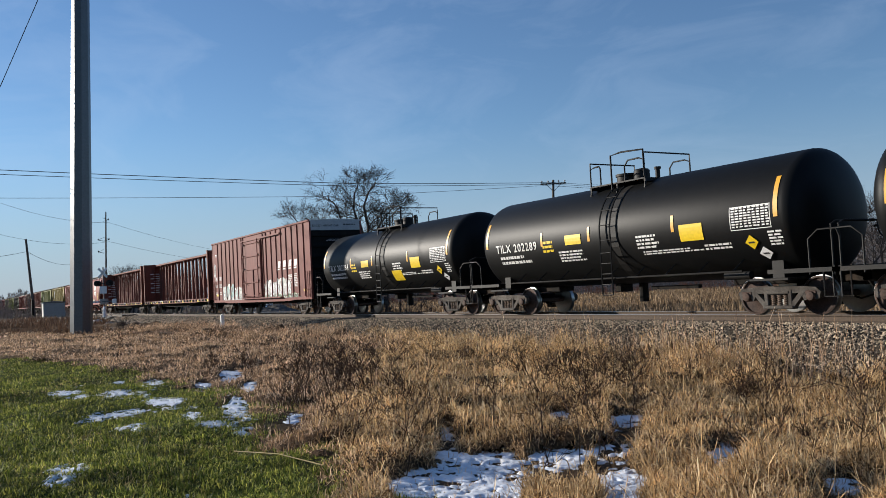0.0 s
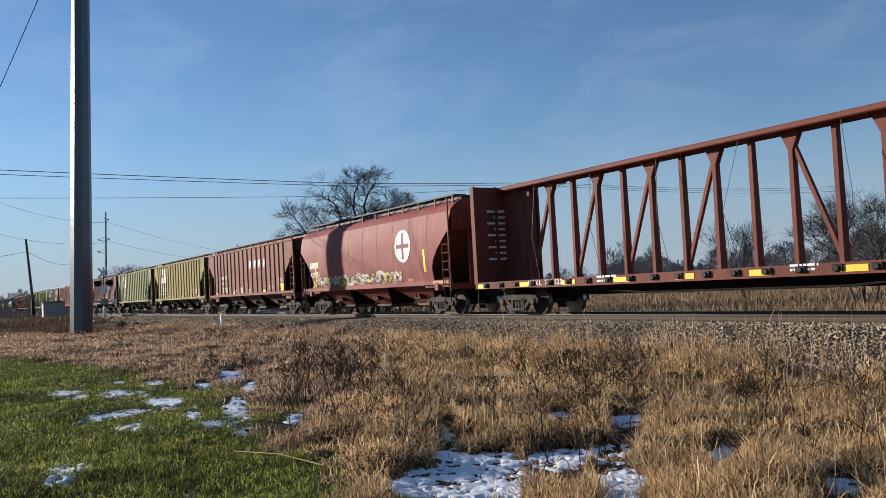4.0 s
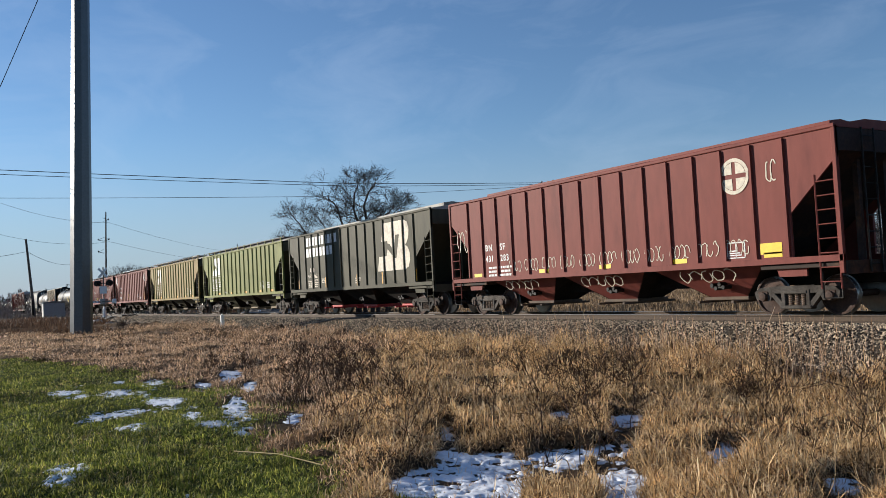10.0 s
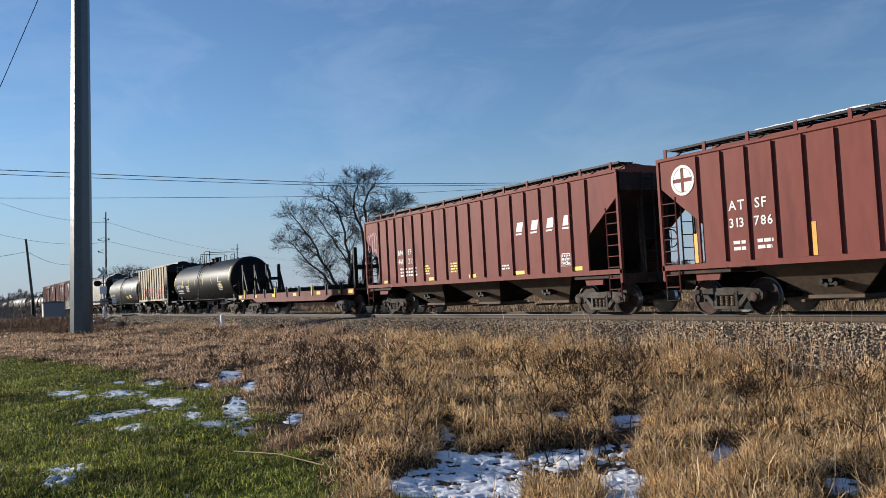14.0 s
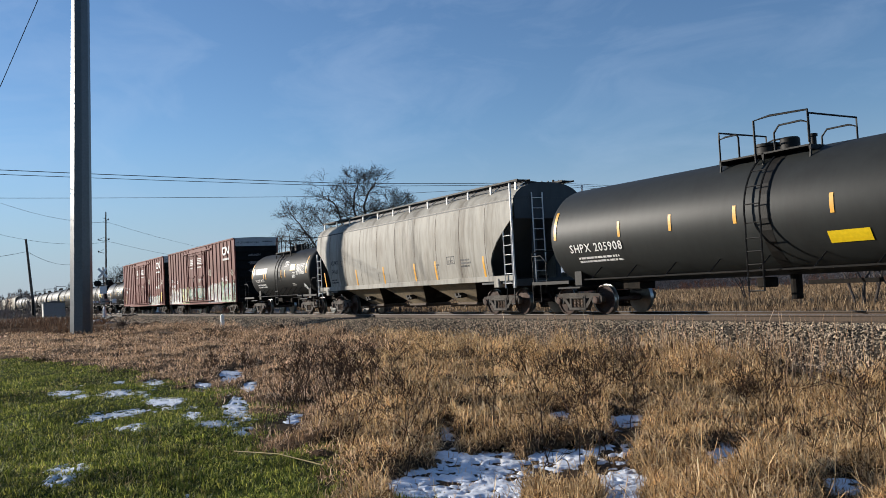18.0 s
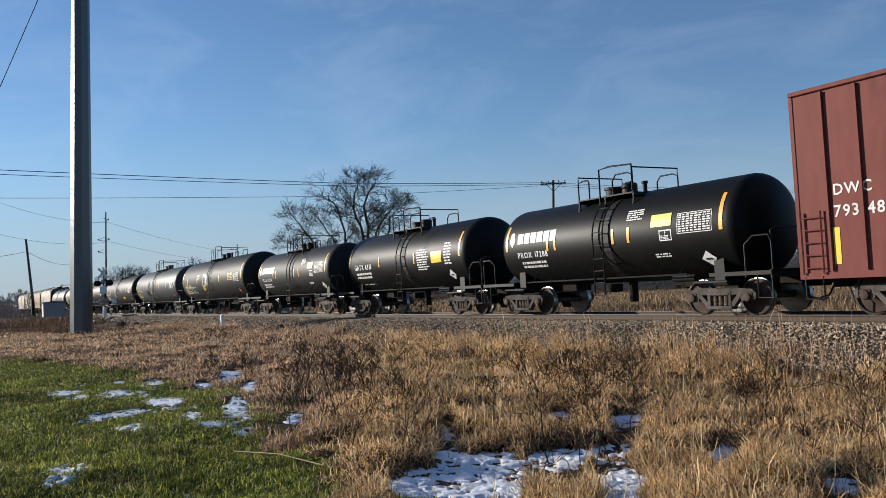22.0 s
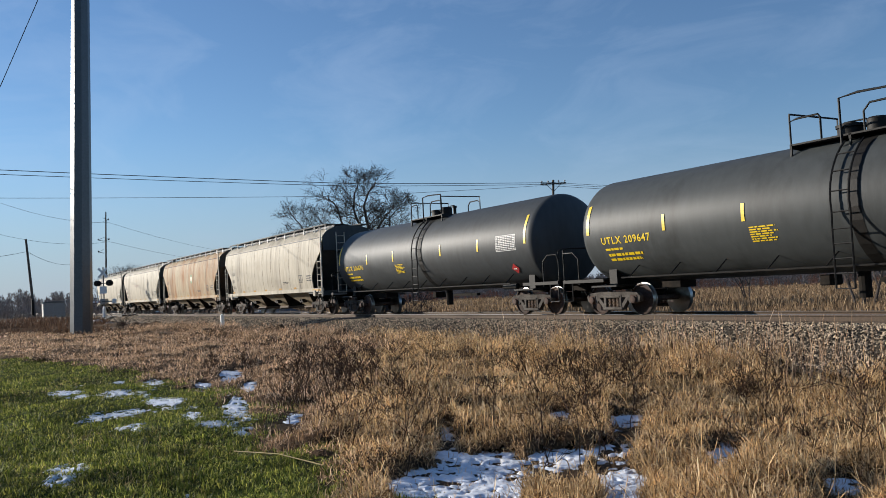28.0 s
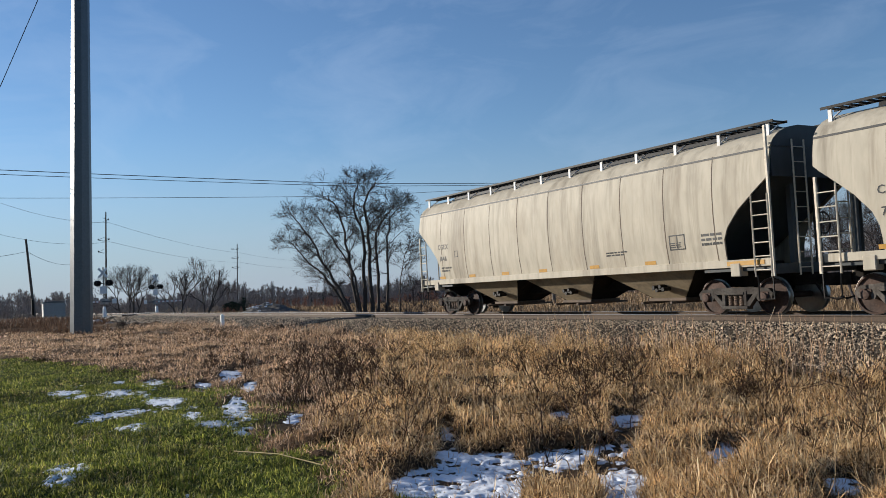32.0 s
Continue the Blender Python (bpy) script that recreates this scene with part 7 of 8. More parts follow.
for dz in (0.0, -0.35, 0.3):
    cable("thin power line running on behind the track", [(-62.3, 50.2, 10.30 + dz * 0.5), (-66.0, 102.0, 11.2 + dz)], 0.018, 0.5)
for a, b, c, d in (((-125, 6.8, 15.5), (-148, 24.4, 14.8), (-221.5, 69.5, 13.2), (-267, 113.5, 12.0)), ((-125, 6.8, 11.2), (-148, 24.4, 11.6), (-221.5, 69.5, 10.6), (-267, 113.5, 9.8))):
    cable("thin far power line between wooden poles", [(-60, -22, a[2]), a, b, c, d], 0.02, 0.8)

# leaning service pole and its meter box
ob = pole_thing("wooden_utility_pole", "leaning weathered wooden service pole", (-117.6, 10.2, -0.1), (-118.4, 9.5, 10.0), 0.19, 0.13, category="utility pole")
part("meter_box", Shape().box(-0.35, 0.35, -0.35, -0.12, 0.4, 2.3, 0.03), "under", ob)
cable("service wire of the leaning pole", [(-90, -6, 6.2), (-118.2, 9.6, 8.4), (-140, 17.8, 7.6)], 0.022, 0.6)

# signal bungalow
ob = thing("signal_cabinet", "small grey steel signal cabinet beside the crossing", "cabinet", (-106.5, 11.2, float(ground_z(-106.5, 11.2)) - 0.05))
part("cabinet_body", Shape().box(-0.9, 0.9, -1.15, 1.15, 0.12, 2.05, 0.03), "cabinet", ob)
part("cabinet_roof", Shape().prism_x([(-1.25, 2.05), (1.25, 2.05), (1.25, 2.12), (0, 2.26), (-1.25, 2.12)], -1.0, 1.0), "galv", ob)
part("cabinet_door", Shape().box(0.9, 0.93, -0.9, -0.05, 0.3, 1.9, 0.01), "cabinet", ob)
part("cabinet_base", Shape().box(-0.8, 0.8, -1.0, 1.0, -0.1, 0.12), "conc", ob)


def crossing_signal(at, yaw, arm_dir, arm_len):
    ob = thing("crossing_signal", "railway crossing signal with crossbuck, lights and striped gate", "crossing signal", at, group="crossing signals")
    ob.rotation_euler = (0, 0, radians(yaw))
    part("mast", Shape().lathe([(-0.3, 0.065), (4.6, 0.06)], "z", 10), "galv", ob)
    part("mast_base", Shape().lathe([(-0.2, 0.20), (0.55, 0.17), (0.8, 0.10)], "z", 8), "signwhite", ob)
    for a in (45, -45):
        s = Shape().box(-0.62, 0.62, -0.10, -0.08, -0.115, 0.115, 0.004)
        part("crossbuck_blade", s, "signwhite", ob, m=pose(0, 0, 4.05, 0, a, 0))
    part("track_plate", Shape().box(-0.36, 0.36, -0.10, -0.08, 2.05, 2.75, 0.01), "signwhite", ob)
    part("light_arm", Shape().tube((-0.75, -0.05, 3.05), (0.75, -0.05, 3.05), 0.045, 6), "black", ob)
    for x in (-0.62, 0.62):
        for k in (-1, 1):
            h = part("signal_head", Shape().lathe([(0.10 * k, 0.12), (0.16 * k, 0.28), (0.19 * k, 0.28)], "y", 16, (x, 0, 3.05)), "black", ob)
            part("lamp_lens", Shape().lathe([(0.191 * k, 0.12), (0.20 * k, 0.10)], "y", 14, (x, 0, 3.05)), "lens", h)
            part("hood", Shape().lathe([(0.19 * k, 0.14), (0.42 * k, 0.14)], "y", 12, (x, 0, 3.07)), "black", h)
    part("gate_mechanism", Shape().box(-0.30, 0.30, -0.32, 0.32, 1.0, 1.55, 0.05), "cabinet", ob)
    part("counterweight", Shape().box(-arm_dir * 1.25 - 0.22, -arm_dir * 1.25 + 0.22, -0.42, -0.34, 1.05, 1.5, 0.03), "signwhite", ob)
    part("counterweight_bar", Shape().box(min(0, -arm_dir * 1.3), max(0, -arm_dir * 1.3), -0.40, -0.34, 1.22, 1.34), "galv", ob)
    n = 12
    for i in range(n):
        a, b = arm_dir * (0.2 + arm_len * i / n), arm_dir * (0.2 + arm_len * (i + 1) / n)
        part("gate_arm_stripe", Shape().box(min(a, b), max(a, b), -0.38, -0.34, 1.20, 1.36), "signwhite" if i % 2 else "faded_red", ob)


crossing_signal((-86.0, 13.5, 0.15), 52, -1, 2.2)
crossing_signal((-103.0, 22.0, -0.12), 40, 1, 3.6)

# road over the track


def road():
    for name, pts in (("road", [(-112, -40), (-104, -8), (-99, 8), (-96.4, 16.9)]), ("road_beyond", [(-94.6, 19.7), (-88, 30), (-70, 52), (-40, 80)])):
        s = Shape()
        vs = []
        for (x, y), (x2, y2) in zip(pts, pts[1:]):
            for i in range(12):
                t = i / 12
                vs.append((x + (x2 - x) * t, y + (y2 - y) * t))
        vs.append(pts[-1])
        out = []
        for i, (x, y) in enumerate(vs):
            for k in range(5):
                xx = x + (k - 2) * 1.5
                out.append((xx, y, max(float(ground_z(xx, y)) + 0.06, -0.16 if abs(y - TRACK) < 3.5 else -9)))
        fs = [(i * 5 + k, i * 5 + k + 1, i * 5 + k + 6, i * 5 + k + 5) for i in range(len(vs) - 1) for k in range(4)]
        solid(name, s.add(out, fs), "asphalt", "worn grey asphalt road over the track", "road", kind="structure")
    ob = thing("crossing_surface", "timber and rubber crossing panels between the rails", "crossing panels")
    for y0, y1 in ((-2.3, -0.86), (-0.64, 0.0), (0.0, 0.64), (0.86, 2.3)):
        for i in range(3):
            x = -100 + i * 3.0
            part("crossing_panel", Shape().box(x, x + 2.96, TRACK + y0 + 0.01, TRACK + y1 - 0.01, -0.25, -0.012, 0.02), "tie", ob)


road()

# marker post, concrete blocks, gravel heap
ob = thing("marker_post", "short white-painted marker post in the ballast", "post", (-51.0, 14.75, float(ground_z(-51.0, 14.75))))
part("post", Shape().box(-0.10, 0.10, -0.10, 0.10, -0.2, 0.72, 0.02), "signwhite", ob)
part("post_cap", Shape().prism_x([(-0.09, 0.72), (0.09, 0.72), (0, 0.78)], -0.09, 0.09), "signwhite", ob)
for x, y, sx, sy, h, a in ((-73.8, 10.8, 1.1, 0.5, 0.35, 20), (-71.0, 11.5, 0.9, 0.45, 0.3, -15), (-75.5, 11.4, 0.5, 0.4, 0.25, 50)):
    s = Shape().box(-sx / 2, sx / 2, -sy / 2, sy / 2, -0.1, h, 0.06)
    ob = solid("concrete_block", s, "conc", "pale broken concrete block beside the bank", "block", (x, y, float(ground_z(x, y)) + 0.02), group="concrete blocks")
    ob.rotation_euler = (radians(8), radians(-6), radians(a))


def heap():
    cx, cy = -96.0, 33.5
    n = 40
    vs, fs = [], []
    for i in range(n):
        for j in range(n):
            u, v = (i / (n - 1) - 0.5) * 2, (j / (n - 1) - 0.5) * 2
            x, y = cx + u * 4.2, cy + v * 3.4
            r = math.hypot(u, v)
            h = 1.15 * max(0.0, 1 - r ** 1.4) * (0.8 + 0.5 * noise.noise((u * 3, v * 3, 2.0))) + 0.12 * noise.noise((u * 11, v * 11, 5.0)) * (r < 0.95)
            vs.append((x, y, float(ground_z(x, y)) - 0.05 + h))
    for i in range(n - 1):
        for j in range(n - 1):
            fs.append((i * n + j, (i + 1) * n + j, (i + 1) * n + j + 1, i * n + j + 1))
    solid("gravel_heap", Shape().add(vs, fs), "rubble", "dumped heap of dark gravel and rubble", "gravel heap")
    s = Shape()
    r = random.Random(9)
    for _ in range(14):
        u, v = r.uniform(-0.4, 0.8), r.uniform(-0.7, 0.1)
        x, y = cx + u * 4.2, cy + v * 3.4
        q = math.hypot(u, v)
        z = float(ground_z(x, y)) + 1.0 * max(0, 1 - q ** 1.4)
        s.lathe([(-0.05, 0.05), (0.0, r.uniform(0.1, 0.22)), (0.10, r.uniform(0.1, 0.3)), (0.13, 0.03)], "z", 7, (x, y, z))
    solid("snow_remnants", s, "snow", "small snow remnants on the gravel heap", "snow", kind="stuff")


heap()

# ---- trees and far woods ----


class Wood:
    """Collects tapered limbs as triangles-and-quads tubes."""

    def __init__(self, seed):
        self.s, self.r = Shape(), random.Random(seed)
        self.t = Shape()

    def limb(self, p, d, length, radius, level, steps=4, up=0.25, spread=0.9, kids=5, low=0.25, tip=0.010):
        r = self.r
        pts = [(p.copy(), radius)]
        d = d.normalized()
        for i in range(steps):
            d = (d + Vector((r.uniform(-1, 1), r.uniform(-1, 1), r.uniform(-0.6, 1) * 0.8 + up)) * (0.16 if radius > 0.05 else 0.30)).normalized()
            p = p + d * (length / steps)
            pts.append((p.copy(), max(tip, radius * (1 - 0.78 * (i + 1) / steps))))
        target, n = (self.s, 6 if radius > 0.08 else 4) if radius > 0.03 else (self.t, 3)
        for (a, ra), (b, rb) in zip(pts, pts[1:]):
            target.tube(a, b, ra, n, rb)
        if level <= 0:
            return
        for k in range(kids):
            t = low + (1 - low) * (k + r.random()) / kids
            i = min(steps - 1, int(t * steps))
            q = pts[i][0].lerp(pts[i + 1][0], t * steps - i)
            rad = pts[i][1] * r.uniform(0.45, 0.65)
            side = Vector((r.uniform(-1, 1), r.uniform(-1, 1), r.uniform(-0.2, 0.6))).normalized()
            ax = (pts[i + 1][0] - pts[i][0]).normalized()
            self.limb(q, ax * (1 - spread * 0.5) + side * spread, length * r.uniform(0.42, 0.64) * (1.15 - 0.40 * t), max(tip, rad), level - 1, max(2, steps - 1), up, spread, kids, 0.15, tip)


def fork(w, p, d, length, radius, level, tip, up):
    """A branch that splits in two or three at its end, again and again, with small shoots along the outer ones."""
    r = w.r
    pts = [(p.copy(), radius)]
    for i in range(3):
        d = (d + Vector((r.uniform(-1, 1), r.uniform(-1, 1), r.uniform(-1, 1) + up)) * 0.15).normalized()
        p = p + d * (length / 3)
        pts.append((p.copy(), max(tip, radius * (1 - 0.10 * (i + 1)))))
    target, n = (w.s, 7 if radius > 0.07 else 5) if radius > 0.035 else (w.t, 3)
    for (a, ra), (b, rb) in zip(pts, pts[1:]):
        target.tube(a, b, ra, n, rb)
    if level <= 5:
        for k in range(3 if level else 4):
            q = pts[r.choice((1, 2, 3))][0]
            e = (d * 0.7 + Vector((r.uniform(-1, 1), r.uniform(-1, 1), r.uniform(-0.5, 0.8)))).normalized()
            m = q + e * r.uniform(0.15, 0.42)
            w.t.tube(q, m, tip, 3, tip * 0.7)
            e = (e + Vector((r.uniform(-1, 1), r.uniform(-1, 1), r.uniform(-0.4, 0.8))) * 0.5).normalized()
            w.t.tube(m, m + e * r.uniform(0.1, 0.3), tip * 0.8, 3, tip * 0.5)
    if level <= 0:
        return
    kids = 3 if r.random() < 0.22 else 2
    turn = r.uniform(0, 6.283)
    side = d.orthogonal().normalized()
    other = d.cross(side)
    for k in range(kids):
        a = turn + 6.283 * k / kids + r.uniform(-0.4, 0.4)
        bend = math.tan(r.uniform(0.18, 0.66) * (0.7 if k == 0 else 1.15))
        e = (d + (side * math.cos(a) + other * math.sin(a)) * bend).normalized()
        fork(w, p, e, length * r.uniform(0.72, 0.93), max(tip, radius * 0.9 * (0.80 if k == 0 else 0.66)), level - 1, tip, up)


def tree(at, stems, seed, label, levels=3, kids=5, tip=0.010, up=0.25, group="bare trees"):
    """stems: (sideways lean, depth lean, length, radius, foot offset)."""
    ob = thing("bare_tree", label, "tree", at, group=group)
    w = Wood(seed)
    right, away = Vector((0.51, 0.86, 0)).normalized(), Vector((-0.86, 0.51, 0))
    for lean, depth, length, radius, foot in stems:
        d = (right * lean + away * depth + Vector((0, 0, 1))).normalized()
        fork(w, right * foot + Vector((0, 0, -0.2)), d, length * 0.285, radius, levels + 3, tip, up)
    part("trunk", w.s, "bark", ob)
    part("crown", w.t, "twig", ob)
    return ob


def stem_tree(at, stems, seed, label, tip=0.0065):
    """A many-stemmed tree: each stem runs through (sideways, height) stations and breaks into forking twigs along its upper part."""
    ob = thing("bare_tree", label, "tree", at, group="bare trees")
    w = Wood(seed)
    r = w.r
    right, away, up = Vector((0.51, 0.86, 0)).normalized(), Vector((-0.86, 0.51, 0)), Vector((0, 0, 1))
    for radius, depth, stations in stems:
        pts = []
        n = len(stations)
        total = (n - 1) * 4
        for i in range(total + 1):
            k, t = min(i // 4, n - 2), (i - 4 * min(i // 4, n - 2)) / 4
            a, b = stations[k], stations[k + 1]
            before, after = stations[max(k - 1, 0)], stations[min(k + 2, n - 1)]
            q = [0.5 * (2 * a[c] + (b[c] - before[c]) * t + (2 * before[c] - 5 * a[c] + 4 * b[c] - after[c]) * t * t + (3 * a[c] - before[c] - 3 * b[c] + after[c]) * t ** 3) for c in (0, 1)]
            u = i / total
            pts.append((right * q[0] + away * depth * u * (2.0 - u) + up * q[1] + Vector((r.uniform(-1, 1), r.uniform(-1, 1), 0)) * 0.09, max(0.028, 0.85 * radius * (1 - 0.78 * u))))
        for (a, ra), (b, rb) in zip(pts, pts[1:]):
            w.s.tube(a, b, ra, 7, rb)
        for i in range(5, total + 1):
            u = i / total
            d = (pts[i][0] - pts[i - 1][0]).normalized()
            for _ in range(2 if u > 0.35 else 1):
                side = (right * r.uniform(-1, 1) + away * r.uniform(-1, 1) + up * r.uniform(-0.35, 0.5)).normalized()
                e = (d * (0.9 if i == total else 0.6) + side * 0.9).normalized()
                fork(w, pts[i][0].copy(), e, r.uniform(0.34, 0.62) * (0.75 if u < 0.45 else 1.0), max(0.016, pts[i][1] * 0.42), r.choice((2, 3)) if u < 0.45 else 3, tip, 0.10)
        part("trunk", w.s, "bark", ob)
        part("crown", w.t, "twig", ob)
        w.s, w.t = Shape(), Shape()
    return ob


gz = lambda x, y: float(ground_z(x, y))
stem_tree((-53.5, 25.8, gz(-53.5, 24.3)), [
    (0.14, 0.6, [(-1.15, -0.20), (-1.72, 1.33), (-2.75, 2.96), (-4.21, 4.49), (-5.42, 5.92)]),
    (0.16, -0.8, [(-0.95, -0.20), (-1.63, 1.73), (-2.84, 4.08), (-3.78, 6.12), (-4.82, 7.55)]),
    (0.18, 0.9, [(-0.70, -0.20), (-0.86, 2.14), (-1.29, 4.79), (-1.72, 7.65), (-2.58, 8.98)]),
    (0.13, -0.7, [(-0.50, -0.20), (-0.77, 3.06), (-1.81, 5.30), (-2.92, 7.14)]),
    (0.19, 0.3, [(-0.15, -0.20), (-0.17, 3.06), (-0.09, 6.12), (-0.69, 8.06), (-0.34, 9.69)]),
    (0.20, -0.9, [(0.30, -0.20), (0.38, 3.06), (0.33, 6.53), (0.19, 8.26), (1.14, 9.59)]),
    (0.16, 1.0, [(0.75, -0.20), (0.85, 3.06), (0.71, 5.71), (1.33, 7.14), (2.09, 7.96)]),
    (0.13, -0.4, [(1.25, -0.20), (1.52, 2.45), (1.61, 5.20), (1.99, 7.14), (2.66, 7.75)]),
    (0.08, 0.5, [(2.10, -0.20), (2.28, 1.22), (2.56, 3.47), (2.85, 4.79)])], 21, "large many-stemmed bare tree behind the track")
tree((-127.8, 23.6, gz(-127.8, 23.6)), [(-0.5, 0, 5.6, 0.16, -0.6), (-0.1, 0.2, 7.2, 0.20, 0), (0.25, -0.2, 6.8, 0.18, 0.3), (0.6, 0.1, 5.6, 0.14, 0.6)], 22, "bare spreading tree by the crossing", 3, 4, 0.009)
tree((-108.5, 26.0, gz(-108.5, 26.0)), [(-0.4, 0, 5.0, 0.15, -0.5), (0.05, 0.2, 5.4, 0.14, 0)], 23, "gnarled bare tree by the road", 2, 4, 0.009)
tree((-105.0, 28.2, gz(-105.0, 28.2)), [(0.35, 0, 5.4, 0.14, 0.2), (-0.1, 0.1, 5.6, 0.12, 0), (0.8, 0.1, 4.2, 0.10, 0.2)], 24, "gnarled bare tree by the road", 2, 4, 0.009)
tree((-24.5, 38.5, gz(-24.5, 38.5)), [(-0.35, 0, 4.0, 0.08, -0.3), (0.05, 0.2, 4.7, 0.10, 0), (0.5, 0, 4.3, 0.09, 0.4)], 25, "bare tree behind the track, dense twigs", 4, 5, 0.005)
tree((-20.5, 41.0, gz(-20.5, 41)), [(-0.2, 0, 4.8, 0.10, 0), (0.35, 0.2, 4.8, 0.10, 0.3)], 26, "bare tree behind the track, dense twigs", 4, 5, 0.005)
tree((-38.0, 46.5, gz(-38, 46.5)), [(-0.1, 0, 5.2, 0.07, 0), (0.2, 0.1, 4.6, 0.06, 0.2), (-0.4, 0, 4.0, 0.05, 0)], 27, "slim bare sapling behind the track", 2, 5, 0.008)
tree((-31.0, 52.0, gz(-31, 52)), [(-0.2, 0, 4.4, 0.07, 0), (0.25, 0.1, 4.6, 0.06, 0.2)], 28, "slim bare sapling behind the track", 2, 5, 0.008)
tree((-72.0, 40.0, gz(-72, 40)), [(-0.3, 0, 3.2, 0.05, 0), (0.25, 0.1, 3.0, 0.05, 0.2), (0.7, 0, 2.6, 0.04, 0.2)], 29, "low bare shrub behind the track", 2, 5, 0.008)


def bearing_of(px):
    """Direction over the ground for a column of the view."""
    a = -radians(58.91) + math.atan((px - 784) / 1480.0)
    return math.sin(a), math.cos(a)


def woods(name, count, px0, px1, d0, d1, h0, h1, mat, label, seed, twigs=46, width=0.42, category="woods"):
    """Far bare trees: a stem and a fan of thin rising twigs each."""
    g = np.random.default_rng(seed)
    px = g.uniform(px0, px1, count)
    d = g.uniform(d0, d1, count)
    a = -math.radians(58.91) + np.arctan((px - 784) / 1480.0)
    x, y = d * np.sin(a), d * np.cos(a)
    z = ground_z(x, y)
    h = g.uniform(h0, h1, count) * (0.70 + 0.30 * np.sin(px * 0.021 + seed) * np.sin(px * 0.0047) + 0.22 * np.sin(px * 0.083 + 2 * seed) * np.sin(px * 0.031))
    m = twigs
    top_t = 1.0 - 0.85 * g.random((count, m)) ** 1.3
    base_t = np.maximum(0.02, top_t - g.uniform(0.05, 0.18, (count, m)))
    base_t[:, 0] = 0
    ang = g.uniform(0, 6.283, (count, m))
    dome = np.sqrt(np.clip(1 - ((top_t - 0.55) / 0.47) ** 2, 0.02, 1))
    reach = g.random((count, m)) ** 0.5 * width * 0.62 * dome
    top_t[:, 0], reach[:, 0] = 0.9, 0.02
    w = g.uniform(0.02, 0.07, (count, m)) * (d / 200)[:, None] * 1.2
    w[:, 0] = 0.10 * (d / 200)
    hh = h[:, None]
    inner = reach * g.uniform(0.1, 0.8, (count, m))
    bx, by, bz = x[:, None] + np.cos(ang) * inner * hh, y[:, None] + np.sin(ang) * inner * hh, z[:, None] + base_t * hh
    tx, ty, tz = x[:, None] + np.cos(ang) * reach * hh, y[:, None] + np.sin(ang) * reach * hh, z[:, None] + top_t * hh
    sx, sy = np.cos(a)[:, None] * w, -np.sin(a)[:, None] * w
    v = np.stack([np.stack([bx - sx, by - sy, bz - 0.3 * (base_t == 0)], -1), np.stack([bx + sx, by + sy, bz - 0.3 * (base_t == 0)], -1), np.stack([tx, ty, tz], -1)], 2).reshape(-1, 3)
    f = np.arange(len(v)).reshape(-1, 3)
    tagged(cloud(name, v, f, mat), label, category, kind="stuff")


woods("far_woods", 1500, -60, 1640, 240, 360, 6.0, 9.0, "brush", "grey-brown line of leafless far woods", 31, 60)
woods("far_trees", 26, -60, 640, 170, 240, 6, 9.5, "brush", "scattered bare trees of the middle distance", 32, 110, 0.5)
woods("far_thicket", 500, -40, 1640, 180, 260, 2.0, 3.8, "brush", "bare thicket at the foot of the woods", 33, 40, 0.5)
woods("russet_shrubs", 700, 390, 1640, 105, 190, 0.9, 2.2, "redbrush", "russet leafless shrubs beyond the track", 34, 60, 0.55, "shrubs")
woods("roadside_brush", 260, -20, 420, 112, 170, 0.8, 2.2, "brush", "brown brush beyond the crossing", 35, 60, 0.6, "brush")
woods("tree_foot_brush", 46, 590, 770, 56, 63, 0.8, 2.4, "twig", "dark brush round the foot of the large tree", 38, 60, 0.6, "brush")
woods("tall_woods", 170, 1070, 1680, 135, 200, 6.5, 11.5, "brush", "grey-brown bare woods behind the track", 39, 150, 0.55)
woods("bare_thicket", 420, 540, 1660, 115, 175, 2.2, 4.2, "brush", "bare grey-brown thicket behind the track", 40, 60, 0.7, "brush")
woods("evergreen_shrubs", 9, 388, 432, 118, 128, 1.4, 2.2, "ever", "low dark evergreen shrubs", 36, 260, 0.9, "shrubs")
woods("far_evergreens", 6, 545, 580, 235, 260, 7, 9, "ever", "dark far evergreen trees", 37, 120, 0.4, "trees")

# ---- grass, weeds and snow ----


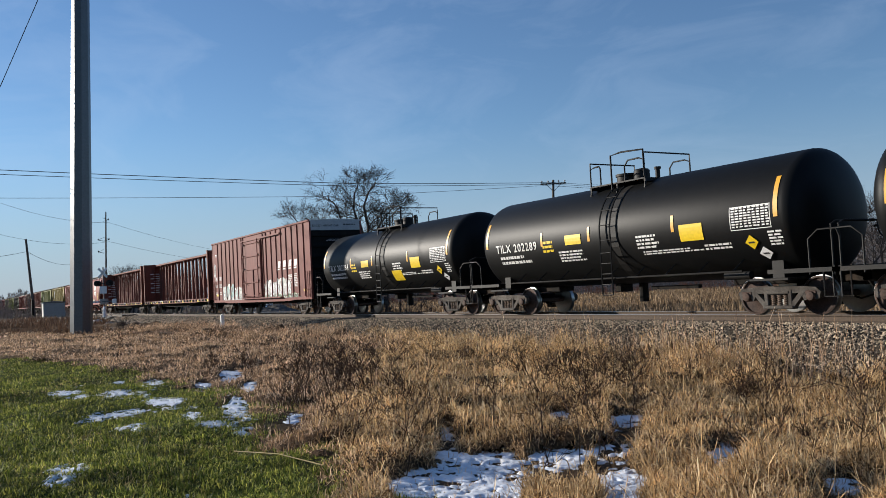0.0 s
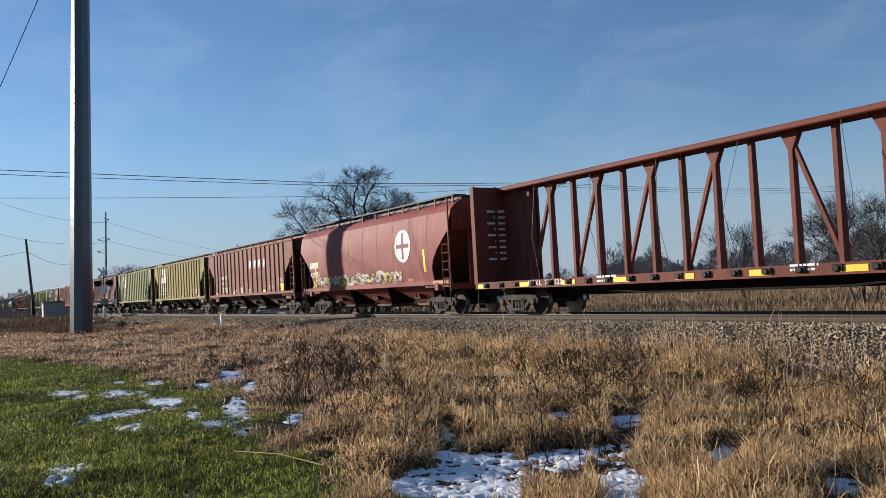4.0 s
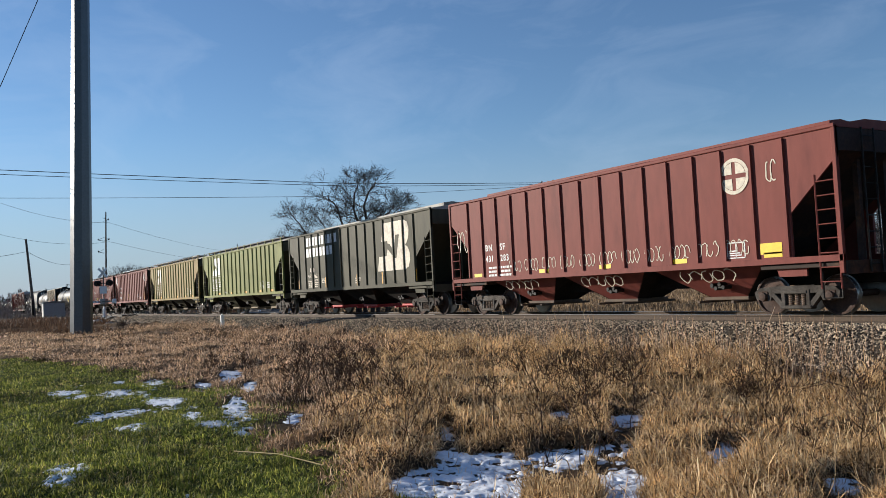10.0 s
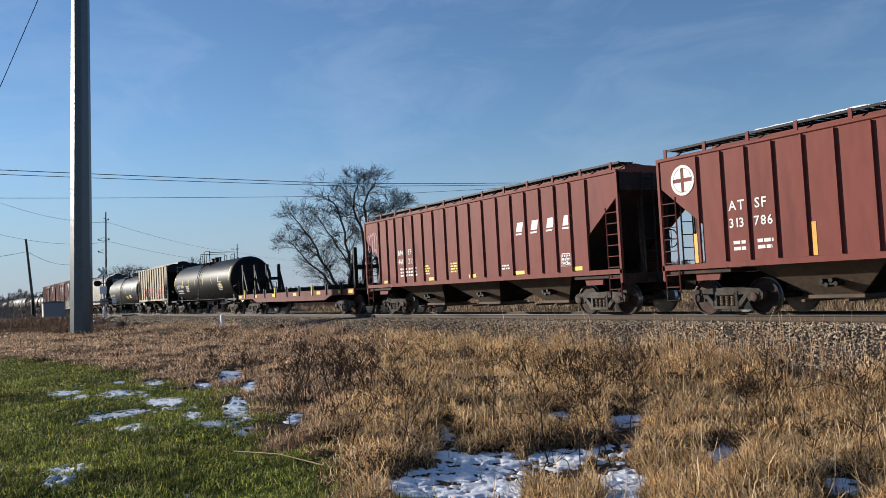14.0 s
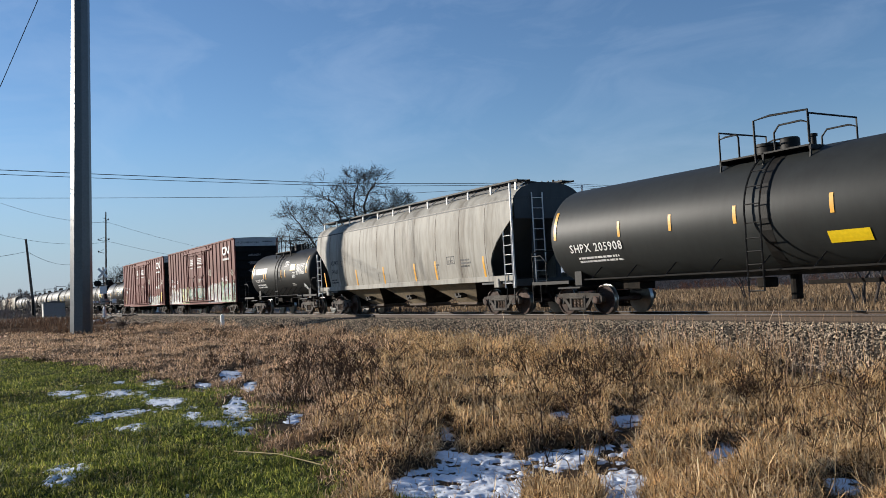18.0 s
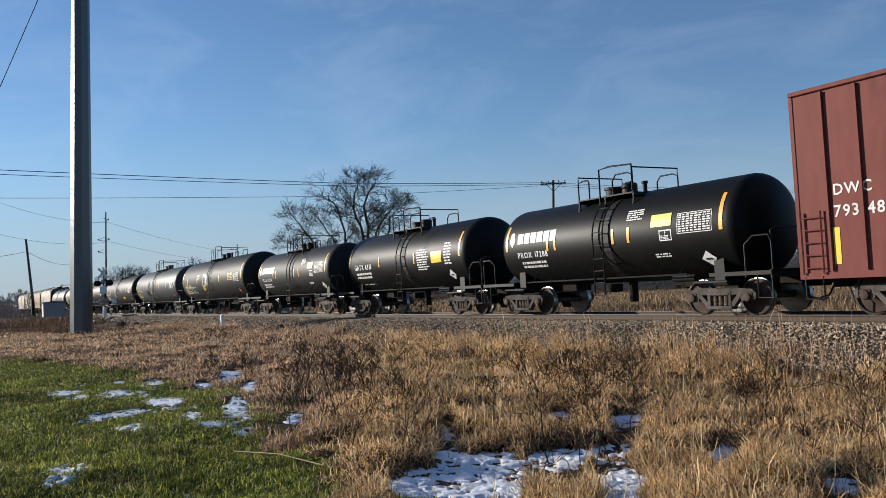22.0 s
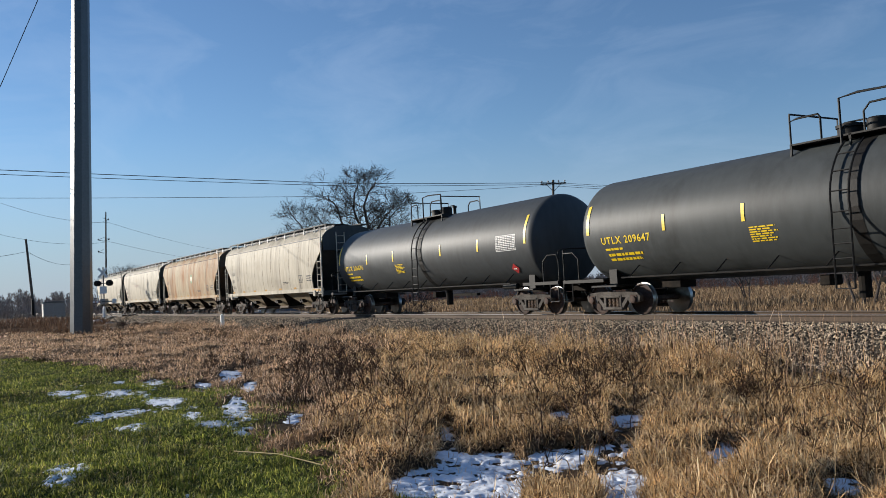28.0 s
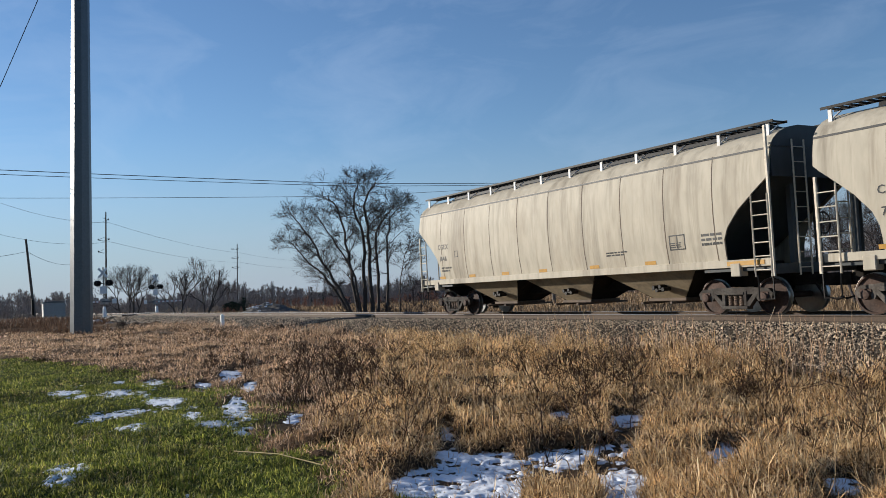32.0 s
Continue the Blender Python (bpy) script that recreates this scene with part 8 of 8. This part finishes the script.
def blades(name, x, y, h, width, lean, droop, mat, label, category, seed, head=False, z=None, az=None, short=False, floor=None):
    """Blades of four (short: two) joints that bend over from lean to lean + droop (radians off upright), as strips that taper to a point."""
    g = np.random.default_rng(seed)
    n = len(x)
    floor = ground_z(x, y) if floor is None else floor
    z = floor - 0.02 if z is None else z
    az = g.uniform(0, 6.283, n) if az is None else az + g.normal(0, 1.5, n)
    face = az + 1.5708 + g.normal(0, 0.7, n)
    wx, wy = np.cos(face) * width / 2, np.sin(face) * width / 2
    kink = g.normal(0, 0.45, (n, 4)) * (0.3 + np.minimum(np.abs(droop), 1.5))[:, None] * 0.6
    cx, cy, cz = x, y, z
    rows = []
    for k, wf in ((0, 1.0), (2, 0.9)) if short else enumerate((0.8, 1.0, 0.9, 1.5 if head else 0.65)):
        rows.append(np.stack([cx - wx * wf, cy - wy * wf, cz], -1))
        rows.append(np.stack([cx + wx * wf, cy + wy * wf, cz], -1))
        bend = lean + droop * (k / 3.0) ** 0.85 + kink[:, k]
        turn = az + kink[:, 3 - k] * 1.5
        step = h * (0.55, 0, 0.45)[k] if short else h * (0.34, 0.28, 0.22, 0.16)[k]
        cx, cy, cz = cx + np.cos(turn) * np.sin(bend) * step, cy + np.sin(turn) * np.sin(bend) * step, np.maximum(cz + np.cos(bend) * step, floor + 0.012)
    rows.append(np.stack([cx, cy, cz], -1))
    v = np.stack(rows, 1).reshape(-1, 3)
    tri = np.array([(0, 1, 3), (0, 3, 2), (2, 3, 5), (2, 5, 4), (4, 5, 7), (4, 7, 6), (6, 7, 8)])
    if short:
        tri = np.array([(0, 1, 3), (0, 3, 2), (2, 3, 4)])
    f = (tri[None] + (5 if short else 9) * np.arange(n)[:, None, None]).reshape(-1, 3)
    tagged(cloud(name, v, f, mat), label, category, kind="stuff")


# snow: place, half width across the view, half depth along it
LAWN_SNOW = [(-17.18, 1.99, 0.27, 0.6), (-16.09, 2.09, 0.14, 0.4), (-18.73, 2.36, 0.15, 0.3), (-13.32, 2.25, 0.47, 0.32), (-13.06, 1.81, 0.17, 0.15),
             (-11.44, 2.08, 0.19, 0.4), (-15.98, 2.7, 0.32, 0.6), (-17.99, 3.72, 0.22, 1.2), (-15.6, 3.03, 0.1, 0.48), (-14.02, 3.08, 0.3, 0.9),
             (-19.04, 3.24, 0.13, 0.38), (-12.0, 3.01, 0.12, 0.7), (-10.72, 2.9, 0.16, 0.28), (-10.16, 3.15, 0.11, 0.12), (-8.26, 0.87, 0.14, 0.2),
             (-8.75, 1.02, 0.16, 0.25), (-7.23, 1.75, 0.06, 0.07)]
FIELD_SNOW = [(-16.99, 4.48, 0.2, 1.1), (-18.71, 5.52, 0.27, 1.4), (-15.43, 4.93, 0.14, 1.6), (-11.98, 3.61, 0.2, 1.5), (-15.21, 5.61, 0.13, 0.4), (-10.66, 3.97, 0.12, 0.5),
              (-6.24, 3.75, 0.62, 0.8), (-6.31, 3.38, 0.22, 0.45), (-7.18, 4.3, 0.2, 0.5), (-6.84, 4.58, 0.34, 0.5), (-8.64, 5.14, 0.13, 0.5), (-6.56, 5.15, 0.36, 0.42),
              (-8.55, 6.75, 0.18, 0.35), (-5.23, 4.75, 0.22, 0.75), (-6.36, 5.66, 0.26, 0.26), (-7.59, 7.01, 0.25, 0.6), (-5.57, 6.37, 0.2, 0.6), (-8.9, 12.0, 0.45, 1.1),
              (-8.2, 11.9, 0.45, 0.9), (-4.07, 5.95, 0.2, 0.46), (-5.75, 4.0, 0.14, 0.5)]
SNOW = LAWN_SNOW + FIELD_SNOW


def snow_cover(x, y):
    """How deep inside a snow patch a place lies, from 0 to 1."""
    c = np.zeros_like(x)
    for sx, sy, hw, hd in SNOW:
        d = math.hypot(sx, sy)
        ux, uy = sx / d, sy / d
        a = ((x - sx) * ux + (y - sy) * uy) / (hd * 1.1)
        b = ((x - sx) * -uy + (y - sy) * ux) / (hw * 1.1)
        c = np.maximum(c, 1 - np.sqrt(a * a + b * b))
    return np.clip(c, 0, 1)


# the matted growth of the field as a height over the ground, in tussocks
X0, Y0, CELL = -78.0, -1.0, 0.06
MX, MY = np.meshgrid(np.arange(X0, -1.4, CELL), np.arange(Y0, 15.6, CELL), indexing="ij")


def mound_field():
    g = np.random.default_rng(101)
    dome = np.zeros_like(MX)
    n = 3600
    for cx, cy, r, a in zip(X0 + 76.5 * g.random(n) ** 0.6, g.uniform(Y0, 15.4, n), 0.14 + 0.42 * g.random(n) ** 1.6, g.uniform(0.25, 1.0, n)):
        r = r * (1 + abs(cx) / 60)
        i0, i1 = max(0, int((cx - r - X0) / CELL)), int((cx + r - X0) / CELL) + 2
        j0, j1 = max(0, int((cy - r - Y0) / CELL)), int((cy + r - Y0) / CELL) + 2
        sx, sy = MX[i0:i1, j0:j1], MY[i0:i1, j0:j1]
        q = np.clip(1 - ((sx - cx) ** 2 + (sy - cy) ** 2) / (r * r), 0, 1)
        dome[i0:i1, j0:j1] = np.maximum(dome[i0:i1, j0:j1], a * q ** 0.55)
    off = MY - lawn_edge(MX)
    tall = 0.09 + 0.10 * smooth_step(0.6, 2.6, off) + 0.36 * smooth_step(9.0, 11.8, MY)
    for cx, cy, r, a in ((-8.0, 3.9, 0.6, 0.16), (-9.3, 4.8, 0.8, 0.16), (-12.5, 6.5, 1.6, 0.10), (-16.0, 12.5, 3.0, 0.10), (-4.2, 5.2, 0.5, 0.10), (-5.2, 7.6, 0.9, -0.08), (-6.6, 8.6, 1.2, -0.06)):
        tall = tall + a * np.exp(-((MX - cx) ** 2 + (MY - cy) ** 2) / (2 * r * r))
    rough = 0.35 * np.sin(MX * 1.9) + 0.25 * np.sin(MX * 4.3 + 1) + 0.3 * (dome - 0.5)
    tall = tall * smooth_step(-0.35, 0.55, off + rough * 0.6)
    d = np.hypot(MX, MY)
    cover = snow_cover(MX, MY)
    before = np.zeros_like(MX)
    for s in (0.15, 0.35, 0.6, 0.85, 1.1):
        before = np.maximum(before, np.where(MX > -20, smooth_step(0.1, 0.4, snow_cover(MX * (1 + s / d), MY * (1 + s / d))), 0))
    tall = tall * (1 - smooth_step(0.02, 0.35, cover)) * (1 - np.where(d < 11, 0.84, 0.6) * before)
    top = 13.5 + 0.35 * np.sin(MX * 0.9) + 0.25 * np.sin(MX * 2.3) + 0.6 * smooth_step(-20, -26, MX)
    top = np.where(MX > -11, np.minimum(top, 11.9 + 0.75 * (-6.0 - MX) + 0.4 * np.sin(MX * 2.6)), top)
    tall = tall * (1 - smooth_step(-0.3, 0.25, MY - top))
    return tall * (0.16 + 1.25 * dome), tall


MOUND, TALL = mound_field()


def sample(grid, x, y):
    """Bilinear height from a grid over the field."""
    u, v = np.clip((x - X0) / CELL, 0, grid.shape[0] - 1.01), np.clip((y - Y0) / CELL, 0, grid.shape[1] - 1.01)
    i, j = u.astype(int), v.astype(int)
    a, b = u - i, v - j
    return (grid[i, j] * (1 - a) + grid[i + 1, j] * a) * (1 - b) + (grid[i, j + 1] * (1 - a) + grid[i + 1, j + 1] * a) * b


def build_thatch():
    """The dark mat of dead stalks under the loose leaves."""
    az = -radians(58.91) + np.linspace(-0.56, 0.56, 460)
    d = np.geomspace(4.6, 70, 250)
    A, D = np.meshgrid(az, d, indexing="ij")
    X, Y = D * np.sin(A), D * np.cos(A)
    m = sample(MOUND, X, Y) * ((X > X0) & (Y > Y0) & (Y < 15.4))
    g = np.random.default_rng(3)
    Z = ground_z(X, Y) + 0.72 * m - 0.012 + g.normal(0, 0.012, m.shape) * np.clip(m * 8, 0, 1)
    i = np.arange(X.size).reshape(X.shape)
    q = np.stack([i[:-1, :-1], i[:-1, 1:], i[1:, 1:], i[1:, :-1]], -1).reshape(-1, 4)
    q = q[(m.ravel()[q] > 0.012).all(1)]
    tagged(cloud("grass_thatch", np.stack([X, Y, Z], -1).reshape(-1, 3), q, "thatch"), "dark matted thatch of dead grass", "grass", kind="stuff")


build_thatch()


def build_snow():
    """Each patch is a thin, ragged quilt with holes melted through it."""
    for i, (sx, sy, hw, hd) in enumerate(SNOW):
        d = math.hypot(sx, sy)
        ux, uy = sx / d, sy / d
        n, m = max(16, int(hd * 3.0 / 0.036)), max(20, int(hw * 3.0 / 0.018))
        vs, keep = [], []
        for a in range(n + 1):
            for b in range(m + 1):
                p, q = 1.5 * hd * (2 * a / n - 1), 1.5 * hw * (2 * b / m - 1)
                x, y = sx + ux * p - uy * q, sy + uy * p + ux * q
                c = (0.42 if sx > -9.5 else 0.24) - 0.5 * ((p / hd) ** 2 + (q / hw) ** 2)
                c = min(c, 0.22) + 1.1 * noise.noise((x * 5.0, y * 5.0, i * 2.3)) + 0.9 * noise.noise((x * 12.0, y * 12.0, 5.1)) + 0.5 * noise.noise((x * 27.0, y * 27.0, 1.1))
                keep.append(c)
                vs.append((x, y, gz(x, y) + min(0.014 if sx > -9.5 else 0.007, 0.05 * c) + 0.006 + (0.008 * noise.noise((x * 6, y * 6, 9.0)) if sx > -9.5 else 0.0) + 0.004 * noise.noise((x * 17, y * 17, 3.0))))
        fs = [(a * (m + 1) + b, (a + 1) * (m + 1) + b, (a + 1) * (m + 1) + b + 1, a * (m + 1) + b + 1) for a in range(n) for b in range(m)]
        fs = [f for f in fs if max(keep[k] for k in f) > 0.0]
        solid("snow_patch", Shape().add(vs, fs), "snow", "thin melting snow patch among the grass", "snow", group="snow patches", kind="stuff", smooth=True)


build_snow()


def scatter(n, seed, px0=-40, px1=1610, d0=4.5, d1=60.0, power=2.2):
    """Places over the ground, denser near the camera, as the view widens."""
    g = np.random.default_rng(seed)
    px = g.uniform(px0, px1, n)
    d = d0 + (d1 - d0) * g.random(n) ** power
    a = -math.radians(58.91) + np.arctan((px - 784) / 1480.0)
    return d * np.sin(a), d * np.cos(a), d, g


def dry_zone(x, y, g):
    """1 where bright straw stands, 0 where brown weeds take over, with soft borders."""
    b = np.degrees(np.arctan2(x, y)) + 58.91
    d = np.hypot(x, y)
    straw = smooth_step(-9.5, -3.0, b + 1.5 * np.sin(d * 0.7) - 0.12 * (d - 10))
    straw = straw * (1 - 0.3 * smooth_step(0.3, 0.9, np.sin(x * 1.3 + 2.2) * np.sin(y * 1.7 - 2.2)))
    near = 1 - smooth_step(9.5, 12.5, d)
    return np.maximum(straw, near * 0.8 * smooth_step(-12, -5, b))


def canopy(name, n, seed, mat, label, category, straw, length, width, lean, droop, short=True, power=1.5, level=(0.45, 1.05), head=False, d1=60.0, px=(-40, 1610), stand=1.0):
    """Loose leaves and stalks that lie over and stand in the matted growth."""
    x, y, d, g = scatter(n, seed, px[0], px[1], 4.8, d1, power)
    m = sample(MOUND, x, y)
    t = sample(TALL, x, y)
    zone = dry_zone(x, y, g)
    k = (m > 0.02) & (g.random(n) < np.clip(t * 9, 0.15, 1)) & (g.random(n) < (zone if straw else 1 - zone)) & (y < 15.2) & (x > X0)
    x, y, d, m, t = x[k], y[k], d[k], m[k], t[k]
    n = len(x)
    floor = ground_z(x, y)
    z = floor + m * g.uniform(*level, n) - 0.01
    gx = sample(MOUND, x + 0.08, y) - sample(MOUND, x - 0.08, y)
    gy = sample(MOUND, x, y + 0.08) - sample(MOUND, x, y - 0.08)
    az = np.arctan2(-gy, -gx)
    blades(name, x, y, g.uniform(*length, n) * (0.55 + 1.5 * t) * stand, (0.0032 + width * d) * g.uniform(0.5, 1.4, n), g.uniform(*lean, n), g.uniform(*droop, n), mat, label, category, seed + 1, head, z=z, az=az, short=short, floor=floor)


canopy("dry_grass", 700000, 41, "straw", "dry straw-coloured grass in matted tussocks", "grass", True, (0.05, 0.17), 0.00062, (0.3, 1.9), (-1.6, 2.2), level=(0.5, 1.1))
canopy("curled_grass", 42000, 53, "straw", "long curling leaves of dry grass", "grass", True, (0.2, 0.5), 0.00060, (0.1, 1.1), (0.9, 2.6), False, 1.5, (0.2, 0.8), d1=34.0)
canopy("grass_stems", 7000, 43, "straw", "upright pale seed stems of dry grass", "grass", True, (0.3, 0.6), 0.00022, (0.0, 0.4), (0.0, 0.6), False, 1.1, (0.0, 0.5), True)
canopy("brown_weeds", 400000, 47, "russet", "brown matted dead weeds", "weeds", False, (0.06, 0.20), 0.00046, (0.2, 1.8), (-1.4, 2.0), power=1.25, level=(0.5, 1.1))
canopy("dark_weeds", 60000, 57, "weed", "dark brown dead weed stalks and leaves", "weeds", True, (0.05, 0.18), 0.00050, (0.0, 1.5), (0.0, 1.8), power=1.5)
canopy("weed_stems", 9000, 59, "weed", "thin dark upright weed stems", "weeds", False, (0.2, 0.5), 0.00030, (0.0, 0.6), (0.0, 0.8), True, 1.2, (0.0, 0.6), True)

# stray leaves and stalks lying on the snow
x, y, d, g = scatter(16000, 65, 560, 1610, 5.0, 14.0, 1.2)
k = (snow_cover(x, y) > 0.02) & (g.random(len(x)) < 0.75)
x, y, d = x[k], y[k], d[k]
n = len(x)
blades("snow_litter", x, y, g.uniform(0.03, 0.14, n), (0.003 + 0.0005 * d) * g.uniform(0.5, 1.3, n), g.uniform(0.4, 1.6, n), g.uniform(-0.6, 1.4, n), "russet", "dead leaves poking through the snow", "grass", 66, short=True)

# tall seed stems at the foot of the ballast
x, y, d, g = scatter(11000, 73, 560, 1600, 12.0, 26.0, 1.0)
bearing = np.degrees(np.arctan2(x, y)) + 58.91
k = (y > 11.2) & (y < 15.0) & (np.sin(x * 1.7) + np.sin(x * 0.6 + 1) > g.uniform(-1.6, 0.9, len(x))) & (np.abs(bearing - 14.0) < np.abs(g.normal(0, 8.5, len(x))) + 2)
x, y, d = x[k], y[k], d[k]
n = len(x)
blades("seed_stems", x, y, g.uniform(0.5, 1.05, n), (0.0018 + 0.00022 * d) * g.uniform(0.7, 1.3, n), g.uniform(0, 0.25, n), g.uniform(0, 0.35, n), "russet", "tall thin pale seed stems by the ballast", "grass", 74, True)


def specks(n, seed, mat, label, straw, size):
    """Curled dead leaves and seed heads caught among the stalks."""
    x, y, d, g = scatter(n, seed, d0=4.8, power=1.5)
    m = sample(MOUND, x, y)
    zone = dry_zone(x, y, g)
    k = (m > 0.04) & (g.random(n) < (zone if straw else 1.15 - zone)) & (y < 15.2)
    x, y, d, m = x[k], y[k], d[k], m[k]
    n = len(x)
    z = ground_z(x, y) + m * g.uniform(0.7, 1.2, n) + 0.02
    s = (size + 0.0007 * d) * g.uniform(0.4, 1.3, n)
    v = np.stack([x, y, z], -1)[:, None, :] + g.normal(0, 1, (n, 4, 3)) * s[:, None, None] * 0.55
    f = (np.array([(0, 1, 2), (0, 2, 3)])[None] + 4 * np.arange(n)[:, None, None]).reshape(-1, 3)
    tagged(cloud("dead_leaves", v.reshape(-1, 3), f, mat), label, "leaves", kind="stuff")


specks(60000, 61, "weed", "curled brown leaves on dead weeds", False, 0.004)
specks(60000, 63, "straw", "pale broken leaf bits in the dry grass", True, 0.0035)
# dark brush along the ditch towards the crossing
x, y, d, g = scatter(16000, 55, -60, 190, 54.0, 100.0, 1.2)
k = (y < 12.6) & ~((x < -92) & (y > 3)) & (np.sin(x * 0.5) + np.sin(y * 1.1) > -0.9)
x, y, d = x[k], y[k], d[k]
blades("ditch_brush", x, y, g.uniform(0.25, 0.7, len(x)), 0.003 + 0.0006 * d, g.uniform(0, 0.8, len(x)), g.uniform(0, 0.8, len(x)), "weed", "dark brush in the ditch by the road", "brush", 56, short=True)


def lawn_places(n, seed, px1, d0, d1, power, ragged):
    x, y, d, g = scatter(n, seed, -60, px1, d0, d1, power)
    k = (y < lawn_edge(x) + 0.35 + 0.35 * np.sin(x * 2.0) + 0.2 * np.sin(x * 5.1) + g.normal(0, ragged, len(x))) & (g.random(len(x)) > 0.8 * snow_cover(x, y))
    return x[k], y[k], d[k], g


# lawn: small lumps of leaves, and dead tufts among them
x, y, d, g = lawn_places(340000, 49, 820, 4.8, 42.0, 1.75, 0.22)
lump = 0.5 + 0.28 * np.sin(x * 13.1 + 1.7 * np.sin(y * 9.3)) * np.sin(y * 15.7 + 1.3 * np.sin(x * 8.9)) + 0.22 * np.sin(x * 4.1 + 2.0 * np.sin(y * 2.3)) * np.sin(y * 5.2 + 1.3 * np.sin(x * 3.1))
low = 1 - 0.6 * smooth_step(0.0, 0.25, snow_cover(x * (1 + 0.12 / d), y * (1 + 0.12 / d)))
blades("lawn_grass", x, y, g.uniform(0.03, 0.10, len(x)) * (0.35 + 0.95 * lump) * low, (0.0038 + 0.00062 * d) * g.uniform(0.5, 1.3, len(x)), g.uniform(0.1, 1.5, len(x)), g.uniform(0.2, 2.0, len(x)), "lawn", "short green lawn grass in small lumps", "grass", 50,
       short=True, z=ground_z(x, y) - 0.01 + 0.05 * lump * low)
x, y, d, g = lawn_places(110000, 81, 820, 4.8, 42.0, 1.5, 0.5)
k = np.sin(x * 1.9 + 0.7) * np.sin(y * 3.1) + 0.5 * np.sin(x * 0.7 + y) > g.uniform(-0.2, 1.2, len(x))
x, y, d = x[k], y[k], d[k]
blades("lawn_straw", x, y, g.uniform(0.04, 0.12, len(x)), (0.003 + 0.0006 * d) * g.uniform(0.5, 1.2, len(x)), g.uniform(0.3, 1.3, len(x)), g.uniform(0.2, 1.2, len(x)), "lawnstraw", "dead straw tufts in the lawn", "grass", 82, short=True)
# straw on the far side of the track
x, y, d, g = scatter(60000, 51, -20, 1620, 24.0, 130.0, 1.3)
k = (y > 22.6) & ~((x < -84) & (x > -108) & (y < 36))
x, y, d = x[k], y[k], d[k]
blades("far_grass", x, y, g.uniform(0.2, 0.6, len(x)), (0.006 + 0.0009 * d), g.uniform(0.0, 0.5, len(x)), g.uniform(0.0, 0.6, len(x)), "farstraw", "dry tan grass beyond the track", "grass", 52, short=True)


def weed_plant(at, h, seed, far):
    """A dead weed: a branching stem with dry seed heads on its shoots."""
    ob = thing("weed_stalk", "tall dead branching weed standing in the grass", "weed", at, group="tall weeds")
    w = Wood(seed)
    r = w.r
    w.limb(Vector((0, 0, -0.05)), Vector((r.uniform(-0.15, 0.15), r.uniform(-0.15, 0.15), 1)), h, 0.005 + 0.00032 * far, 2, 6, 0.15, 1.0, 5, 0.35, 0.0016 + 0.00014 * far)
    part("stem", w.t, "weed", ob)
    s = Shape()
    high = [v for v in w.t.v if v[2] > 0.45 * h]
    for v in r.sample(high, min(len(high), 46)):
        q = 0.006 + 0.0006 * far
        c = Vector(v)
        s.add([c + Vector((r.uniform(-q, q), r.uniform(-q, q), r.uniform(-q, q))) for _ in range(4)], [(0, 1, 2), (0, 2, 3), (0, 3, 1)])
    tagged(part("seed_head", s, "weed", ob), kind="stuff")


r = random.Random(77)
PLANTS = [(200, 25.5, 1.05), (735, 13.0, 0.95), (1003, 7.6, 1.1), (1060, 7.8, 0.9), (560, 9.5, 0.8), (605, 8.6, 0.8), (860, 9.0, 0.8), (690, 8.5, 0.75), (950, 8.0, 0.8), (1340, 9.0, 0.8), (1490, 8.0, 0.85), (1110, 11.0, 1.0)]
PLANTS += [(r.uniform(330, 1560), 7.0 + 13.0 * r.random() ** 1.3, r.uniform(0.4, 0.8)) for _ in range(50)]
PLANTS += [(r.gauss(1070, 45), r.uniform(10.0, 13.5), r.uniform(0.4, 0.7)) for _ in range(16)]
PLANTS += [(r.gauss(580, 50), r.uniform(9.5, 17.0), r.uniform(0.5, 0.85)) for _ in range(26)]
for i, (px, dd, h) in enumerate(PLANTS):
    bx, by = bearing_of(px)
    x, y = bx * dd, by * dd
    if lawn_edge(x) + 0.3 < y < 13.6 and snow_cover(np.array([x]), np.array([y]))[0] < 0.3:
        weed_plant((x, y, gz(x, y)), h, 500 + i, dd)
# fallen cane in the lawn
ob = solid("fallen_cane", Shape().path([(-8.6, 2.55, gz(-8.6, 2.55) + 0.07), (-7.9, 2.78, gz(-7.9, 2.75) + 0.09), (-7.2, 2.95, gz(-7.2, 3.0) + 0.07)], 0.006, 5), "lawnstraw", "pale fallen cane lying on the lawn", "cane")


def motions():
    """The whole train rolls past at one steady speed."""
    for ob, s in CARS:
        rows = [(t, pose(s + SPEED * (t - 20.0), TRACK, 0.0)) for t in (0.0, 8.0, 16.0, 24.0, 32.0)]
        walk(ob, rows)


motions()
